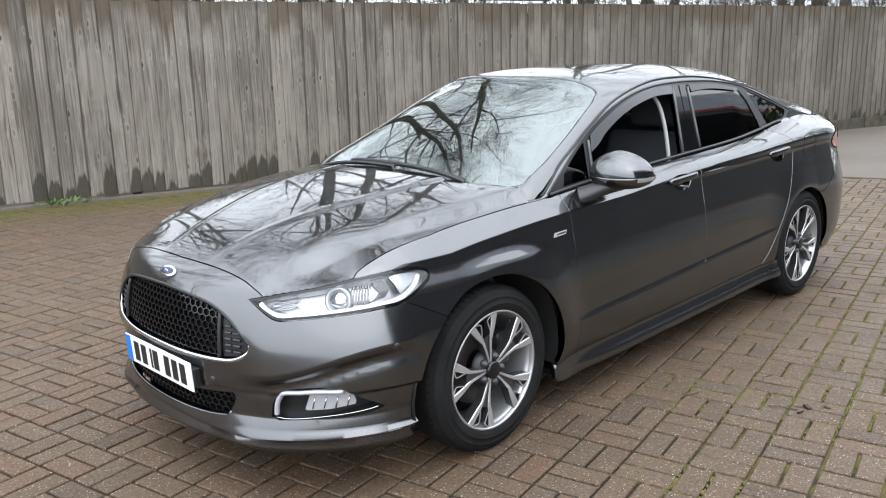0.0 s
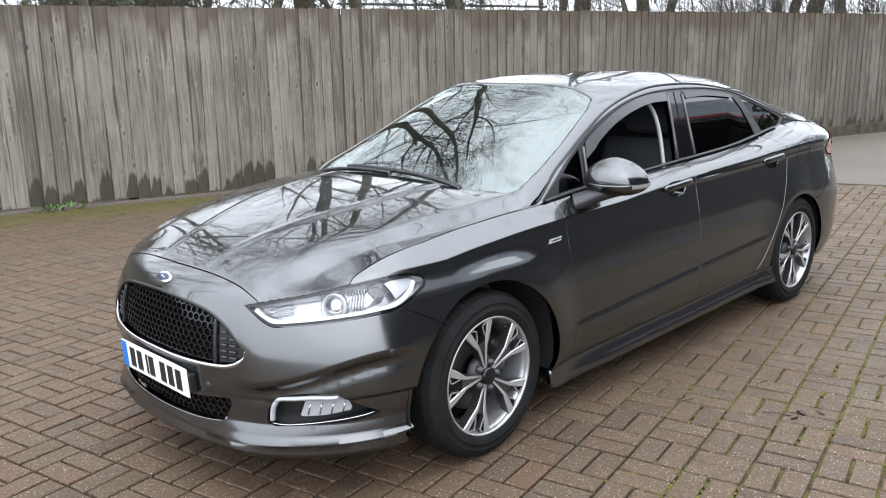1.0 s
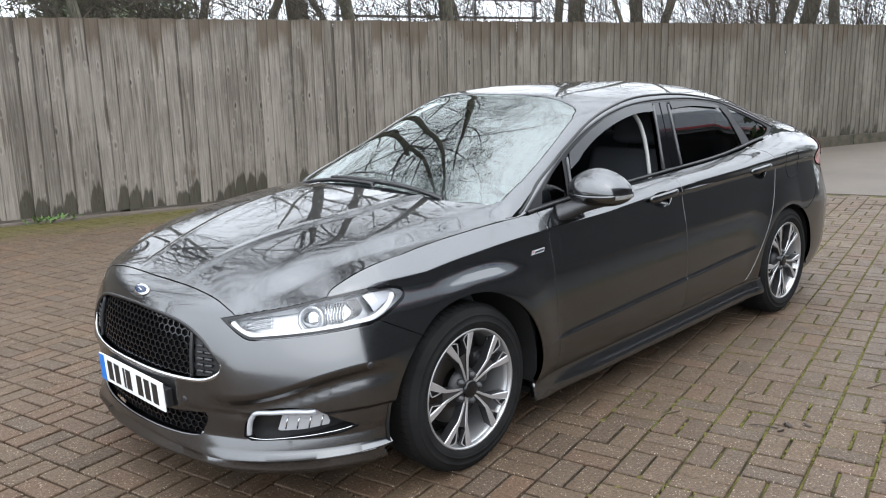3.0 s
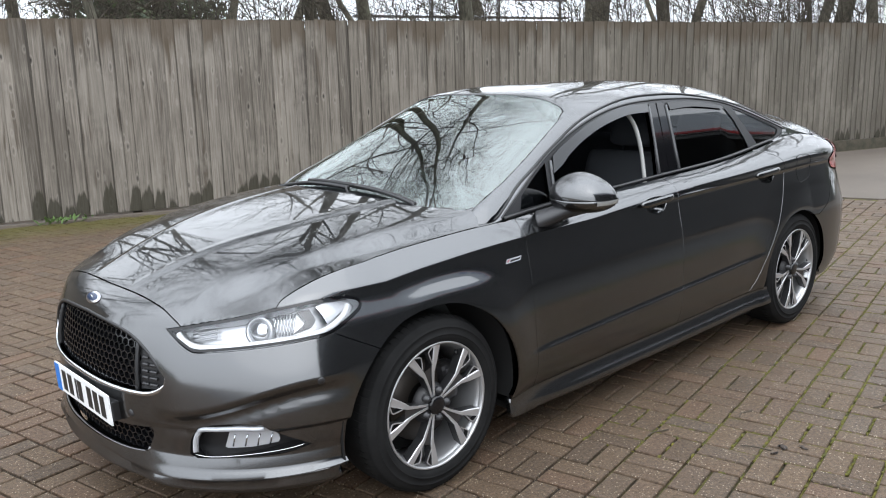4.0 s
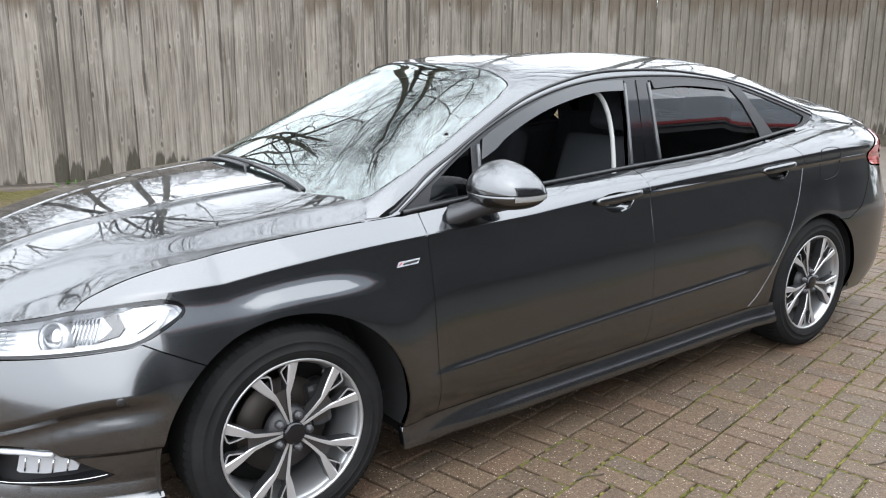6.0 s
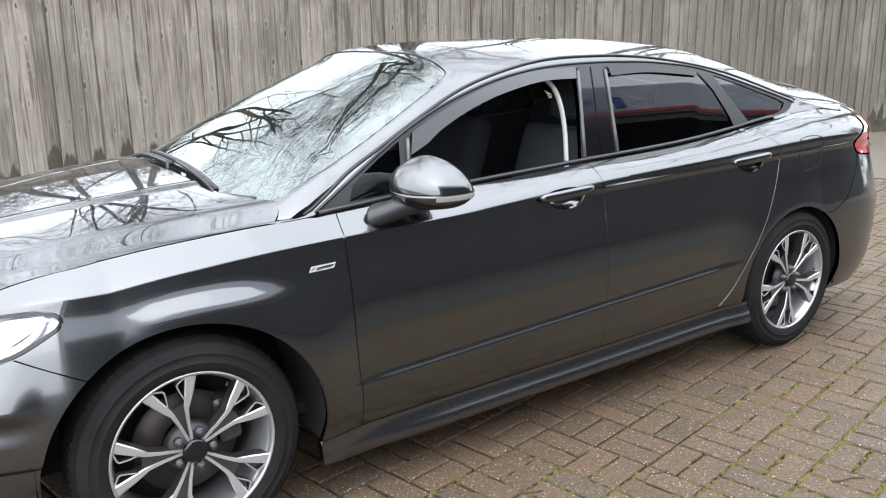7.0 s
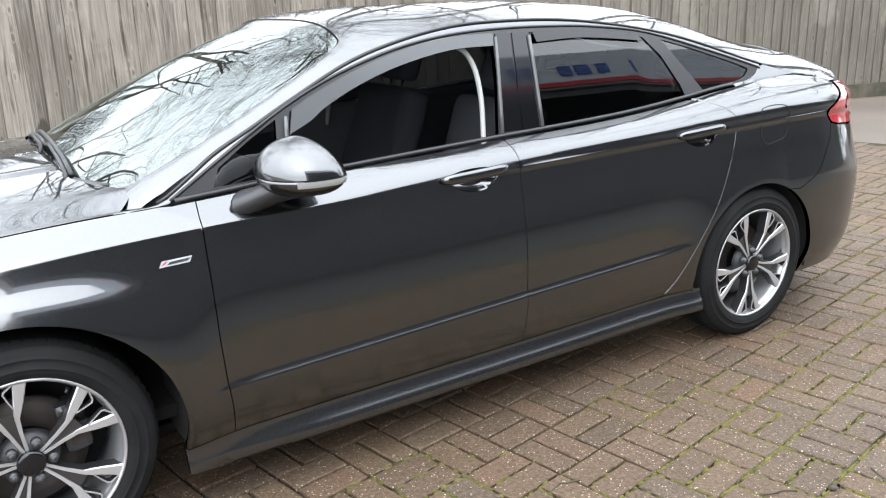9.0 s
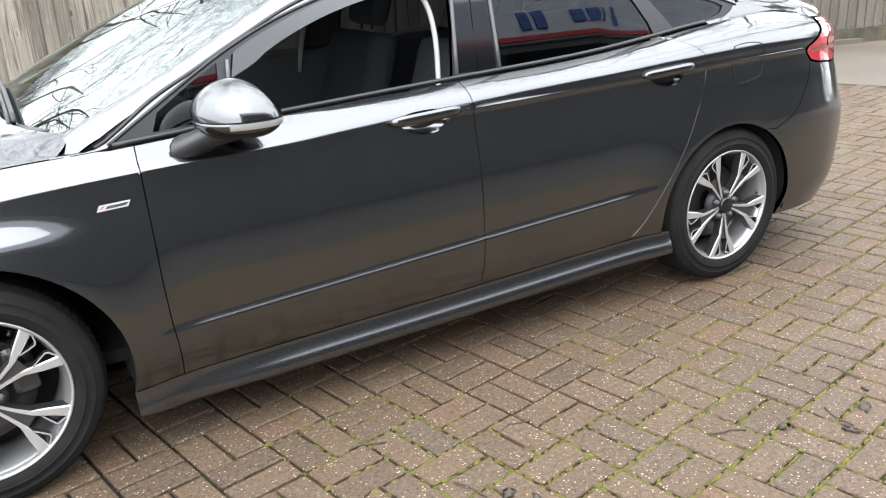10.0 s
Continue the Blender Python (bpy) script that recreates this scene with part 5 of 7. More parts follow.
    c = panel("clear_cover", fl(rim_in), body, M_CLEAR, lamp, step=0.025, thick=0, gap=0, lift=-0.0005, label="clear plastic lamp cover")
    c.visible_shadow = False
    return lamp


def fog_lamp(sg):
    fl = (lambda l: l) if sg > 0 else mirror_w
    pod = panel("fog_lamp", fl(FOG), inset(bumper_surface, 0.055), M_BLACK, car, step=0.04, thick=0, gap=-0.004, label="fog lamp in a black recess under a white light strip")
    a = fine(fl(grow_loop(clean(FOG), 0.001)), 0.03)
    front, back = inset(bumper_surface, 0.002), inset(bumper_surface, 0.056)
    n = len(a)
    mesh_ob("recess", [front(*p) for p in a] + [back(*p) for p in a], [(i, (i + 1) % n, n + (i + 1) % n, n + i) for i in range(n)], M_BLACK, pod, smooth_shade=True)
    strip = spline([(0.690, 0.328), (0.694, 0.362), (0.706, 0.392), (0.730, 0.410), (0.78, 0.417), (0.86, 0.421), (0.950, 0.416)], 5)
    v, f = tube([inset(bumper_surface, 0.006)(sg * w, z) for w, z in strip], 0.0105, 8, 0.8)
    mesh_ob("light_strip", v, f, M_STRIP, pod, "bent white daytime light strip", smooth_shade=True)
    cell = [(0.800, 0.343), (0.804, 0.352), (0.820, 0.394), (0.828, 0.399), (0.975, 0.402), (0.988, 0.396), (1.003, 0.364), (0.997, 0.352), (0.90, 0.340), (0.81, 0.338)]
    lens = panel("fog_lens", fl(cell), inset(bumper_surface, 0.022), M_STRIP, pod, step=0.015, thick=0.02, gap=0, label="clear fog lamp lens")
    for k in range(4):
        pts = [inset(bumper_surface, 0.021)(sg * (0.83 + 0.045 * k + 0.012 * t), 0.345 + 0.043 * t) for t in (0, 0.5, 1)]
        v, f = tube(pts, 0.003, 5)
        mesh_ob("lens_rib", v, f, M_CHROME, lens, smooth_shade=True)
    pts = [inset(bumper_surface, 0.006)(sg * w, z) for w, z in spline([(0.685, 0.318), (0.75, 0.314), (0.90, 0.321), (1.03, 0.331), (1.09, 0.340)], 4)]
    v, f = tube(pts, 0.0022, 6)
    mesh_ob("chrome_edge", v, f, M_SILVER, pod, smooth_shade=True)
    return pod


for sg in (1, -1):
    headlight(sg)
    fog_lamp(sg)
    for w, z in ((1.150, 0.565), (0.40, 0.43)):
        p, n = bumper_surface(sg * w, z), bumper_surface(sg * w, z) - inset(bumper_surface, 1.0)(sg * w, z)
        v, f = lathe([(0.0, -0.001), (0.0095, -0.001), (0.0105, 0.0), (0.0125, 0.0), (0.013, 0.01)], 24)
        ob = mesh_ob("parking_sensor", v, f, M_TRIM, car, "round parking sensor", smooth_shade=True)
        ob.matrix_basis = Matrix.Translation(p + n * 0.0015) @ Vector((0, -1, 0)).rotation_difference(n).to_matrix().to_4x4()


# ---- body sides ----
def door_gap_front(z):
    return -0.893 - 0.010 * smooth(0.35, 0.6, z) + 0.012 * smooth(0.45, 0.25, z) + 0.010 * smooth(0.9, 0.98, z)


REAR_GAP = curve([(0.290, 0.883), (0.36, 0.948), (0.521, 1.070), (0.63, 1.145), (0.731, 1.206), (0.80, 1.247), (0.877, 1.287), (0.94, 1.300), (0.985, 1.285), (1.015, 1.255), (1.042, 1.20), (1.07, 1.15)])


def mid_gap(z):
    return 0.197 - 0.010 * smooth(0.55, 0.25, z)


def rising(fx, z0, z1, n=18):
    return [(body_w(fx(z0 + (z1 - z0) * i / n)), z0 + (z1 - z0) * i / n) for i in range(n + 1)]


CREASES = [[(w_at(x, crease_z(x)), crease_z(x) + dz) for x in [-1.59 + 0.03 * i for i in range(126)]] for dz in (-0.022, -0.012, -0.004, 0.004, 0.012, 0.022)]
CREASES += [[(W_SIDE - 0.03 * i, crease_z(-1.6) + dz) for i in range(14)] for dz in (-0.022, -0.012, -0.004, 0.004, 0.012, 0.022)]
LEDGES = [side_line(ledge_z, -0.95, 1.1, 70, dz) for dz in (0.0, 0.010, 0.020, 0.030, 0.040, 0.050)]


def body_side(sg):
    fl = (lambda l: l) if sg > 0 else mirror_w
    ln = [fl(l) for l in CREASES + LEDGES]
    # wing
    tip_z = belt_z(-0.965) - 0.004
    edge = [(w_at(p.x, p.z), p.z) for p in _edge3 if p.x > -1.592]
    loop = ([(1.213, 0.705)] + [p for p in LAMP[::-1] if p[0] > 1.22] + [p for p in LAMP[::-1] if 1.022 < p[0] <= 1.22 and p[1] > 0.78]
            + HOOD_SIDE + edge + [(body_w(-1.05), top_line(-1.05)[0]), (body_w(-1.0), belt_z(-1.0)), (body_w(-0.965), tip_z), (body_w(door_gap_front(belt_z(-0.89))), belt_z(-0.89) - 0.002)]
            + rising(door_gap_front, belt_z(-0.89) - 0.01, seam_z(-0.88))
            + side_line(seam_z, -0.90, -1.032, 4) + arch(-AXLE, F_ARCH[0], -14, 131, 30, F_ARCH[1])[1:])
    loop = sorted_clean(loop)
    wing = panel("front_wing", fl(loop), body, M_PAINT, car, lines=ln, step=0.024, thick=0.02)
    # doors
    top = lambda x: belt_z(x) - 0.003
    front = rising(door_gap_front, seam_z(-0.877), belt_z(-0.89) - 0.004) + side_line(top, -0.87, 0.19, 16) + rising(mid_gap, belt_z(0.197) - 0.006, seam_z(0.19)) + side_line(seam_z, 0.18, -0.86, 16)
    hole = lambda h: [fl([(body_w(x), z) for x, z in cup_loop(*h)])]
    d1 = panel("front_door", fl(sorted_clean(front)), body, M_PAINT, car, holes=hole(HANDLES[0]), lines=ln, step=0.024, thick=0.02, label="front door with its window lowered")
    rear = (rising(mid_gap, seam_z(0.19), belt_z(0.2) - 0.006) + side_line(top, 0.205, 1.13, 14)
            + [(body_w(REAR_GAP(z)), z) for z in [1.042 - (1.042 - 0.30) * i / 26 for i in range(27)]] + side_line(seam_z, 0.86, 0.20, 10))
    d2 = panel("rear_door", fl(sorted_clean(rear)), body, M_PAINT, car, holes=hole(HANDLES[1]), lines=ln, step=0.024, thick=0.02)
    # quarter panel
    quarter = ([(body_w(REAR_GAP(z)), z) for z in [0.297 + (1.042 - 0.297) * i / 26 for i in range(27)]] + side_line(top, 1.16, 1.598, 10)
               + [(W_REAR + 0.1, 1.100), (W_REAR + 0.25, 1.100), (W_REAR + 0.42, 1.090), (W_REAR + 0.55, 1.074)]
               + [(5.265, 1.056), (5.195, 1.008), (5.04, 0.940), (5.083, 0.886)] + spline([(5.083, 0.886), (5.06, 0.83), (5.018, 0.786), (4.929, 0.697), (4.848, 0.658), (4.785, 0.634)], 4)[1:]
               + arch(AXLE, R_ARCH[0], 60, 194, 30, R_ARCH[1]) + [(body_w(1.05), 0.296)])
    q = panel("rear_quarter_panel", fl(sorted_clean(quarter)), body, M_PAINT, car, lines=ln, step=0.024, thick=0.02)
    # rear bumper half is built over the middle below; tail lamp
    tail = [(5.046, 0.938), (5.085, 0.890), (5.13, 0.878), (5.29, 0.862), (5.52, 0.875), (5.62, 0.93), (5.56, 1.0), (5.40, 1.045), (5.27, 1.050), (5.20, 1.005)]
    lamp = panel("tail_light", fl(tail), body, M_TAIL, car, step=0.02, lift=0.004, thick=0.03, label="red and clear rear light")
    white = [(5.240, 0.965), (5.25, 0.925), (5.37, 0.885), (5.46, 0.90), (5.50, 0.95), (5.44, 1.0), (5.31, 1.02)]
    panel("reversing_lens", fl(white), body, M_TAIL_CLEAR, lamp, step=0.02, lift=0.006, thick=0.01, label="pale clear lens")
    # fuel flap outline on the near side
    if sg > 0:
        flap = spline([(4.548, 0.975), (4.575, 0.996), (4.66, 1.0), (4.725, 0.985), (4.735, 0.93), (4.715, 0.872), (4.66, 0.852), (4.56, 0.853)], 4, True)
        v, f = tube([inset(body, -0.0003)(w, z) for w, z in flap + flap[:1]], 0.0018, 5, caps=False)
        mesh_ob("fuel_flap_gap", v, f, M_DARK, q, "fine gap round the fuel flap", smooth_shade=True)
    # sill
    def sill_surface(w, t):
        x = FRONT_C + abs(w) - W_SIDE
        zs = seam_z(x) - 0.003
        z = zs - t
        y = half_width(x, zs) - 0.004 + (0.012 + 0.018 * smooth(-1.0, -0.5, x)) * smooth(0.008, 0.080, t) - 0.060 * smooth(0.086, 0.125, t)
        return Vector((x, -sg * y, z))
    panel("side_skirt", [(s_, t) for s_, t in [(body_w(-1.032), 0.0), (body_w(1.10), 0.0), (body_w(1.095), 0.112), (body_w(0.9), 0.110), (body_w(-0.9), 0.094), (body_w(-1.03), 0.076)]],
          sill_surface, M_PAINT, car, lines=[[(body_w(-1.02 + 0.1 * i), t) for i in range(22)] for t in (0.02, 0.05, 0.082, 0.090)], step=0.03, thick=0.03, label="grey side skirt under the doors")
    # handles
    for door, (xc, zc) in zip((d1, d2), HANDLES):
        handle(door, xc, zc, sg)
    # bright belt line strips are dark here: black waist seal
    v, f = tube([Vector((x, -sg * (glass_y(x, belt_z(x)) + 0.010), belt_z(x) + 0.006)) for x in [-0.955 + 0.05 * i for i in range(50) if -0.955 + 0.05 * i < 1.47]], 0.010, 6, 0.9)
    mesh_ob("waist_seal", v, f, M_BLACK, car, "black seal along the window line", smooth_shade=True)
    return d1, d2


def sorted_clean(loop):
    return clean(loop, 0.0015)


def cup_loop(xc, zc):
    return spline([(xc - 0.100, zc - 0.010), (xc - 0.06, zc - 0.046), (xc, zc - 0.060), (xc + 0.055, zc - 0.054), (xc + 0.098, zc - 0.010), (xc + 0.05, zc + 0.012), (xc - 0.05, zc + 0.010)], 4, True)


HANDLES = ((0.008, 0.914), (1.090, 0.940))


def handle(door, xc, zc, sg):
    """Pull handle: a bowed bar over a scooped cup."""
    y = lambda x, z: half_width(x, z)
    pts, radii = [], []
    for i in range(19):
        t = -1 + 2 * i / 18
        x, z = xc + 0.130 * t, zc + 0.006 * t - 0.002
        pts.append(Vector((x, -sg * (y(x, zc - 0.03) + 0.022 * (1 - t ** 6) - 0.002), z)))
        radii.append(0.0185 * (1 - 0.5 * abs(t) ** 8))
    v, f = tube(pts, 0.0185, 12, 1.0, radii=radii)
    mid = sum(pts, Vector()) / len(pts)
    v = [Vector((p.x, mid.y + (p.y - mid.y) * 0.62, p.z)) for p in v]
    h = mesh_ob("handle", v, f, M_PAINT, door, "grey pull handle", smooth_shade=True)
    cup = cup_loop(xc, zc)
    def scoop(x, z):
        d = ((x - xc) / 0.102) ** 2 + ((z - zc + 0.024) / 0.038) ** 2
        return Vector((x, -sg * (y(x, z) + 0.001 - 0.034 * max(0.0, 1 - d) ** 0.8), z))
    panel("handle_cup", cup, scoop, M_PAINT, door, step=0.008, thick=0, gap=0, label="scooped handle recess")
    return h


sides = {}
for sg in (1, -1):
    sides[sg] = body_side(sg)

# rear bumper and tailgate
rb_half = ([(W_REAR + W_SIDE, 0.72), (5.60, 0.83), (5.52, 0.870), (5.29, 0.857), (5.13, 0.874), (5.083, 0.886)] + spline([(5.083, 0.886), (5.06, 0.83), (5.018, 0.786), (4.929, 0.697), (4.848, 0.658), (4.785, 0.634)], 4)[1:]
           + arch(AXLE, R_ARCH[0], 60, -14, 16, R_ARCH[1]) + [(4.90, 0.215), (5.3, 0.21), (W_REAR + W_SIDE, 0.21)])
rear_far = lambda w, z: body(w, z) if w <= W_REAR + W_SIDE else Vector((1, -1, 1)) * body(2 * (W_REAR + W_SIDE) - w, z)
rb_loop = clean(rb_half + [(2 * (W_REAR + W_SIDE) - w, z) for w, z in rb_half][::-1], 0.0015)
panel("rear_bumper", rb_loop, rear_far, M_PAINT, car, step=0.04, thick=0.02)
gate_half = [(W_REAR + W_SIDE, 0.724), (5.60, 0.834), (5.63, 0.93), (5.565, 1.005), (5.405, 1.050), (5.275, 1.056), (5.24, 1.074), (5.30, 1.090), (W_REAR + W_SIDE, 1.105)]
panel("tailgate", clean(gate_half + [(2 * (W_REAR + W_SIDE) - w, z) for w, z in gate_half][::-1], 0.0015), rear_far, M_PAINT, car, step=0.04, thick=0.02)

# badge on the wing
badge = empty("badge", (0, 0, 0), car)
badge["label"] = "small silver and red wing badge"
bx, bz = -0.99, 0.800
for name, x0, x1, mat in (("badge_plate", -0.042, 0.042, M_STRIP), ("badge_red", -0.036, -0.026, M_RED), ("badge_bar", -0.020, 0.036, M_SILVER)):
    k = 0.0 if name == "badge_plate" else 0.0012
    hh = 0.0085 if name == "badge_plate" else 0.0036
    lp = [(body_w(bx + x0 - 0.005), bz - hh), (body_w(bx + x1 - 0.005), bz - hh + 0.003), (body_w(bx + x1 + 0.004), bz + hh + 0.003), (body_w(bx + x0 + 0.004), bz + hh)]
    panel(name, lp, body, mat, badge, step=0.02, lift=0.0025 + k, thick=0.0025, gap=0)

# ---- greenhouse ----
screen_half = [(-1.185, 0.0), (-1.182, -0.3), (-1.168, -0.47), (-1.150, -0.545), (-1.120, -0.610), (-1.080, -0.655)] + [(x, -SCREEN_EDGE(x)) for x in [-1.03 + 0.07 * i for i in range(10)]] + spline([(-0.36, -0.555), (-0.325, -0.54), (-0.312, -0.49), (-0.315, -0.3), (-0.32, 0.0)], 4)
screen_loop = clean(screen_half + [(x, -y) for x, y in screen_half][::-1], 0.002)
pane = panel("windscreen", screen_loop, roof, M_SCREEN, car, step=0.014, thick=0, gap=0.004, lift=-0.004, label="raked windscreen reflecting bare branches and sky")
pane.visible_shadow = False
screen_in = grow_loop(screen_loop, -0.011)
panel("windscreen_border", screen_loop, roof, M_GLOSS, car, holes=[screen_in], step=0.04, lift=-0.006, thick=0, gap=0.003, label="black ceramic border of the windscreen")
REAR_PANE = [(1.12, 0.0), (1.125, -0.35), (1.15, -0.47), (1.30, -0.50), (1.7, -0.50), (1.98, -0.47), (2.03, -0.40), (2.05, 0.0)]
rear_loop = clean(REAR_PANE + [(x, -y) for x, y in REAR_PANE][::-1], 0.002)
panel("rear_window", rear_loop, roof, M_TINTED, car, step=0.06, thick=0, lift=-0.003, label="dark tinted rear window")
edge_half = [(-1.195, 0.0), (-1.193, -0.3), (-1.175, -0.505), (-1.155, -0.62), (-1.140, -0.69), (-1.130, -drip_y(-1.13)), (-1.09, -drip_y(-1.09))] + [(x, -drip_y(x)) for x in [-1.06 + 0.08 * i for i in range(43) if -1.06 + 0.08 * i < 2.25]] + [(2.28, -0.595), (2.36, -0.50), (2.41, -0.3), (2.43, 0.0)]
panel("roof", clean(edge_half + [(x, -y) for x, y in edge_half][::-1], 0.002), roof, M_PAINT, car, holes=[screen_loop, rear_loop], step=0.018, thick=0.015, gap=0.001, label="grey roof with slim front pillars")

# window opening of the near and far side, on the glass surface
DLO_TOP = spline([(-0.965, 0.952), (-0.81, 1.040), (-0.579, 1.166), (-0.383, 1.250), (-0.156, 1.316), (0.065, 1.351), (0.30, 1.363), (0.55, 1.361), (0.74, 1.350), (0.99, 1.318), (1.33, 1.232), (1.60, 1.158), (1.655, 1.140)], 4)
DLO_REAR = spline([(1.655, 1.140), (1.625, 1.115), (1.53, 1.082), (1.46, 1.083)], 4)[1:]
belt_up = lambda x: belt_z(x) + 0.002
DLO = clean(DLO_TOP + DLO_REAR + [(x, belt_up(x)) for x in [1.44 - 0.08 * i for i in range(30)]], 0.002)
WIN_TRI = [(-0.835, 0.968), (-0.812, 1.018), (-0.70, 1.085), (-0.610, 1.133), (-0.630, 0.976)]
WIN_FRONT = clean(spline([(-0.558, 1.152), (-0.46, 1.196), (-0.30, 1.256), (-0.155, 1.297), (0.03, 1.331), (0.14, 1.338), (0.240, 1.338)], 4) + [(0.222, 1.175), (0.190, 1.006), (-0.225, 0.986), (-0.58, 0.974), (-0.585, 1.05)])
WIN_REAR = clean([(0.405, 1.342)] + spline([(0.405, 1.342), (0.60, 1.338), (0.74, 1.327), (0.955, 1.300)], 4)[1:] + [(1.04, 1.225), (1.125, 1.105), (1.145, 1.058), (1.05, 1.053), (0.781, 1.034), (0.390, 1.015), (0.390, 1.16)])
WIN_QUARTER = clean([(1.060, 1.285)] + spline([(1.060, 1.285), (1.20, 1.250), (1.329, 1.214), (1.50, 1.165), (1.578, 1.138)], 4)[1:] + spline([(1.578, 1.138), (1.55, 1.112), (1.48, 1.094), (1.40, 1.088), (1.26, 1.075)], 4)[1:] + [(1.20, 1.14), (1.13, 1.21)])


def mapped(sg):
    return lambda x, z: Vector((x, -sg * glass_y(x, z), z))


def greenhouse(sg):
    sf = mapped(sg)
    frame_ = panel("window_frame", DLO, sf, M_TRIM, car, holes=[WIN_TRI, WIN_FRONT, WIN_REAR, WIN_QUARTER], step=0.03, lift=0.006, thick=0.02, gap=0.001, label="dark window surround and pillar covers")
    # gloss pillar cover between the doors
    for x0, x1, nm in ((0.252, 0.312, "pillar_cover"), (0.325, 0.385, "pillar_cover")):
        panel(nm, [(x0 - 0.035, belt_z(0.3) + 0.012), (x1 - 0.012, belt_z(0.3) + 0.012), (x1, 1.345), (x0, 1.345)], sf, M_GLOSS, frame_, step=0.03, lift=0.010, thick=0.004, gap=0.001, label="gloss black pillar cover")
    # the far side takes the extra-dark copy of the glass
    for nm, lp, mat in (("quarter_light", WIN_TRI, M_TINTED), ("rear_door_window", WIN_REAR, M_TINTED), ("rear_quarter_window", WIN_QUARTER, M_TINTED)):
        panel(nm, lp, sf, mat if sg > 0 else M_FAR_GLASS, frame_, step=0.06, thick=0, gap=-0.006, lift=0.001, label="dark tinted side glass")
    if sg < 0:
        panel("front_door_window", WIN_FRONT, sf, M_FAR_GLASS, frame_, step=0.06, thick=0, gap=-0.006, lift=0.001, label="far side glass darkened to dim the daylight through it")
    # grey body strip between the window surround and the roof edge
    v, f = [], []
    xs = [-1.12 + 0.03 * i for i in range(94) if -1.12 + 0.03 * i < 1.70]
    top_f = curve([p for i, p in enumerate(DLO_TOP) if i % 4 == 0])
    for x in xs:
        za = max(belt_z(x) + 0.002, top_f(x) - 0.003) if x > -0.965 else top_line(x)[0]
        a = Vector((x, -sg * (glass_y(x, za) + (0.004 if x > -0.965 else 0.010)), za))
        b = Vector((x, -sg * drip_y(x), drip_z(x)))
        for t in (0.0, 0.35, 0.7, 1.0):
            p = a.lerp(b, t)
            p.y -= sg * 0.006 * math.sin(math.pi * t)
            v.append(p)
    for i in range(len(xs) - 1):
        for k in range(3):
            f.append((4 * i + k, 4 * i + k + 1, 4 * i + 5 + k, 4 * i + 4 + k))
    mesh_ob("roof_rail", v, f, M_PAINT, car, "grey door frame strip", smooth_shade=True)
    # black drip channels
    v, f = tube([Vector((x, -sg * (drip_y(x) + 0.002), drip_z(x))) for x in xs if x > -1.02], 0.0065, 6)
    mesh_ob("drip_seal", v, f, M_BLACK, car, "black seal along the roof edge", smooth_shade=True)
    v, f = tube([Vector((x, -sg * (glass_y(x, z) + 0.006), z)) for x, z in DLO_TOP], 0.0055, 6)
    mesh_ob("frame_seal", v, f, M_BLACK, frame_, "black seal round the windows", smooth_shade=True)
    # C pillar between quarter window and tailgate
    cp = clean([(x, z) for x, z in DLO_REAR[::-1]] + [(1.655, 1.140)] + [(x, drip_z(x) - 0.002) for x in [1.70 + 0.05 * i for i in range(11)]] + [(2.16, 1.066), (1.9, 1.098), (1.6, 1.089), (1.46, 1.079)], 0.002)
    def pillar(x, z):
        t = smooth(belt_z(x) + 0.06, belt_z(x) - 0.01, z)
        return Vector((x, -sg * (glass_y(x, z) + 0.012 * t), z))
    panel("rear_pillar", cp, pillar, M_PAINT, car, step=0.03, thick=0.01, gap=0)
    # fillet between the pillar's foot and the quarter panel
    top_w = [(body_w(x), belt_z(x) - 0.003) for x in (1.46, 1.52, 1.58)] + [(W_REAR + 0.1, 1.100), (W_REAR + 0.25, 1.100), (W_REAR + 0.42, 1.090), (W_REAR + 0.55, 1.074), (5.265, 1.058)]
    v = []
    for wz in top_w:
        q = body(sg * wz[0], wz[1])
        r = Vector((q.x, -sg * min(drip_y(q.x), abs(q.y)), min(drip_z(q.x), q.z + 0.05)))
        v += [q + (q - r) * 0.3 + Vector((0, 0, -0.004)), q + Vector((0, 0, -0.002)), r + Vector((0, sg * 0.03, -0.001))]
    f = [(3 * i + k, 3 * i + k + 1, 3 * i + k + 4, 3 * i + k + 3) for i in range(len(top_w) - 1) for k in (0, 1)]
    mesh_ob("deck_fillet", v, f, M_PAINT, car, smooth_shade=True)
    # wind deflectors
    df = clean(spline([(-0.553, 1.158), (-0.46, 1.202), (-0.30, 1.262), (-0.155, 1.303), (0.03, 1.337), (0.238, 1.344)], 4) + spline([(0.232, 1.302), (0.05, 1.297), (-0.16, 1.258), (-0.32, 1.208), (-0.44, 1.155), (-0.50, 1.118), (-0.575, 1.085)], 4), 0.002)
    panel("wind_deflector", df, sf, M_VISOR, frame_, step=0.02, lift=0.016, thick=0.003, gap=0, label="smoked wind deflector over the front window")
    dr = clean(spline([(0.415, 1.343), (0.60, 1.340), (0.74, 1.329), (0.93, 1.304)], 4) + [(0.95, 1.285)] + spline([(0.95, 1.285), (0.74, 1.305), (0.60, 1.312), (0.425, 1.306)], 4), 0.002)
    panel("wind_deflector", dr, sf, M_GLOSS, frame_, step=0.02, lift=0.014, thick=0.003, gap=0, label="dark wind deflector over the rear window")
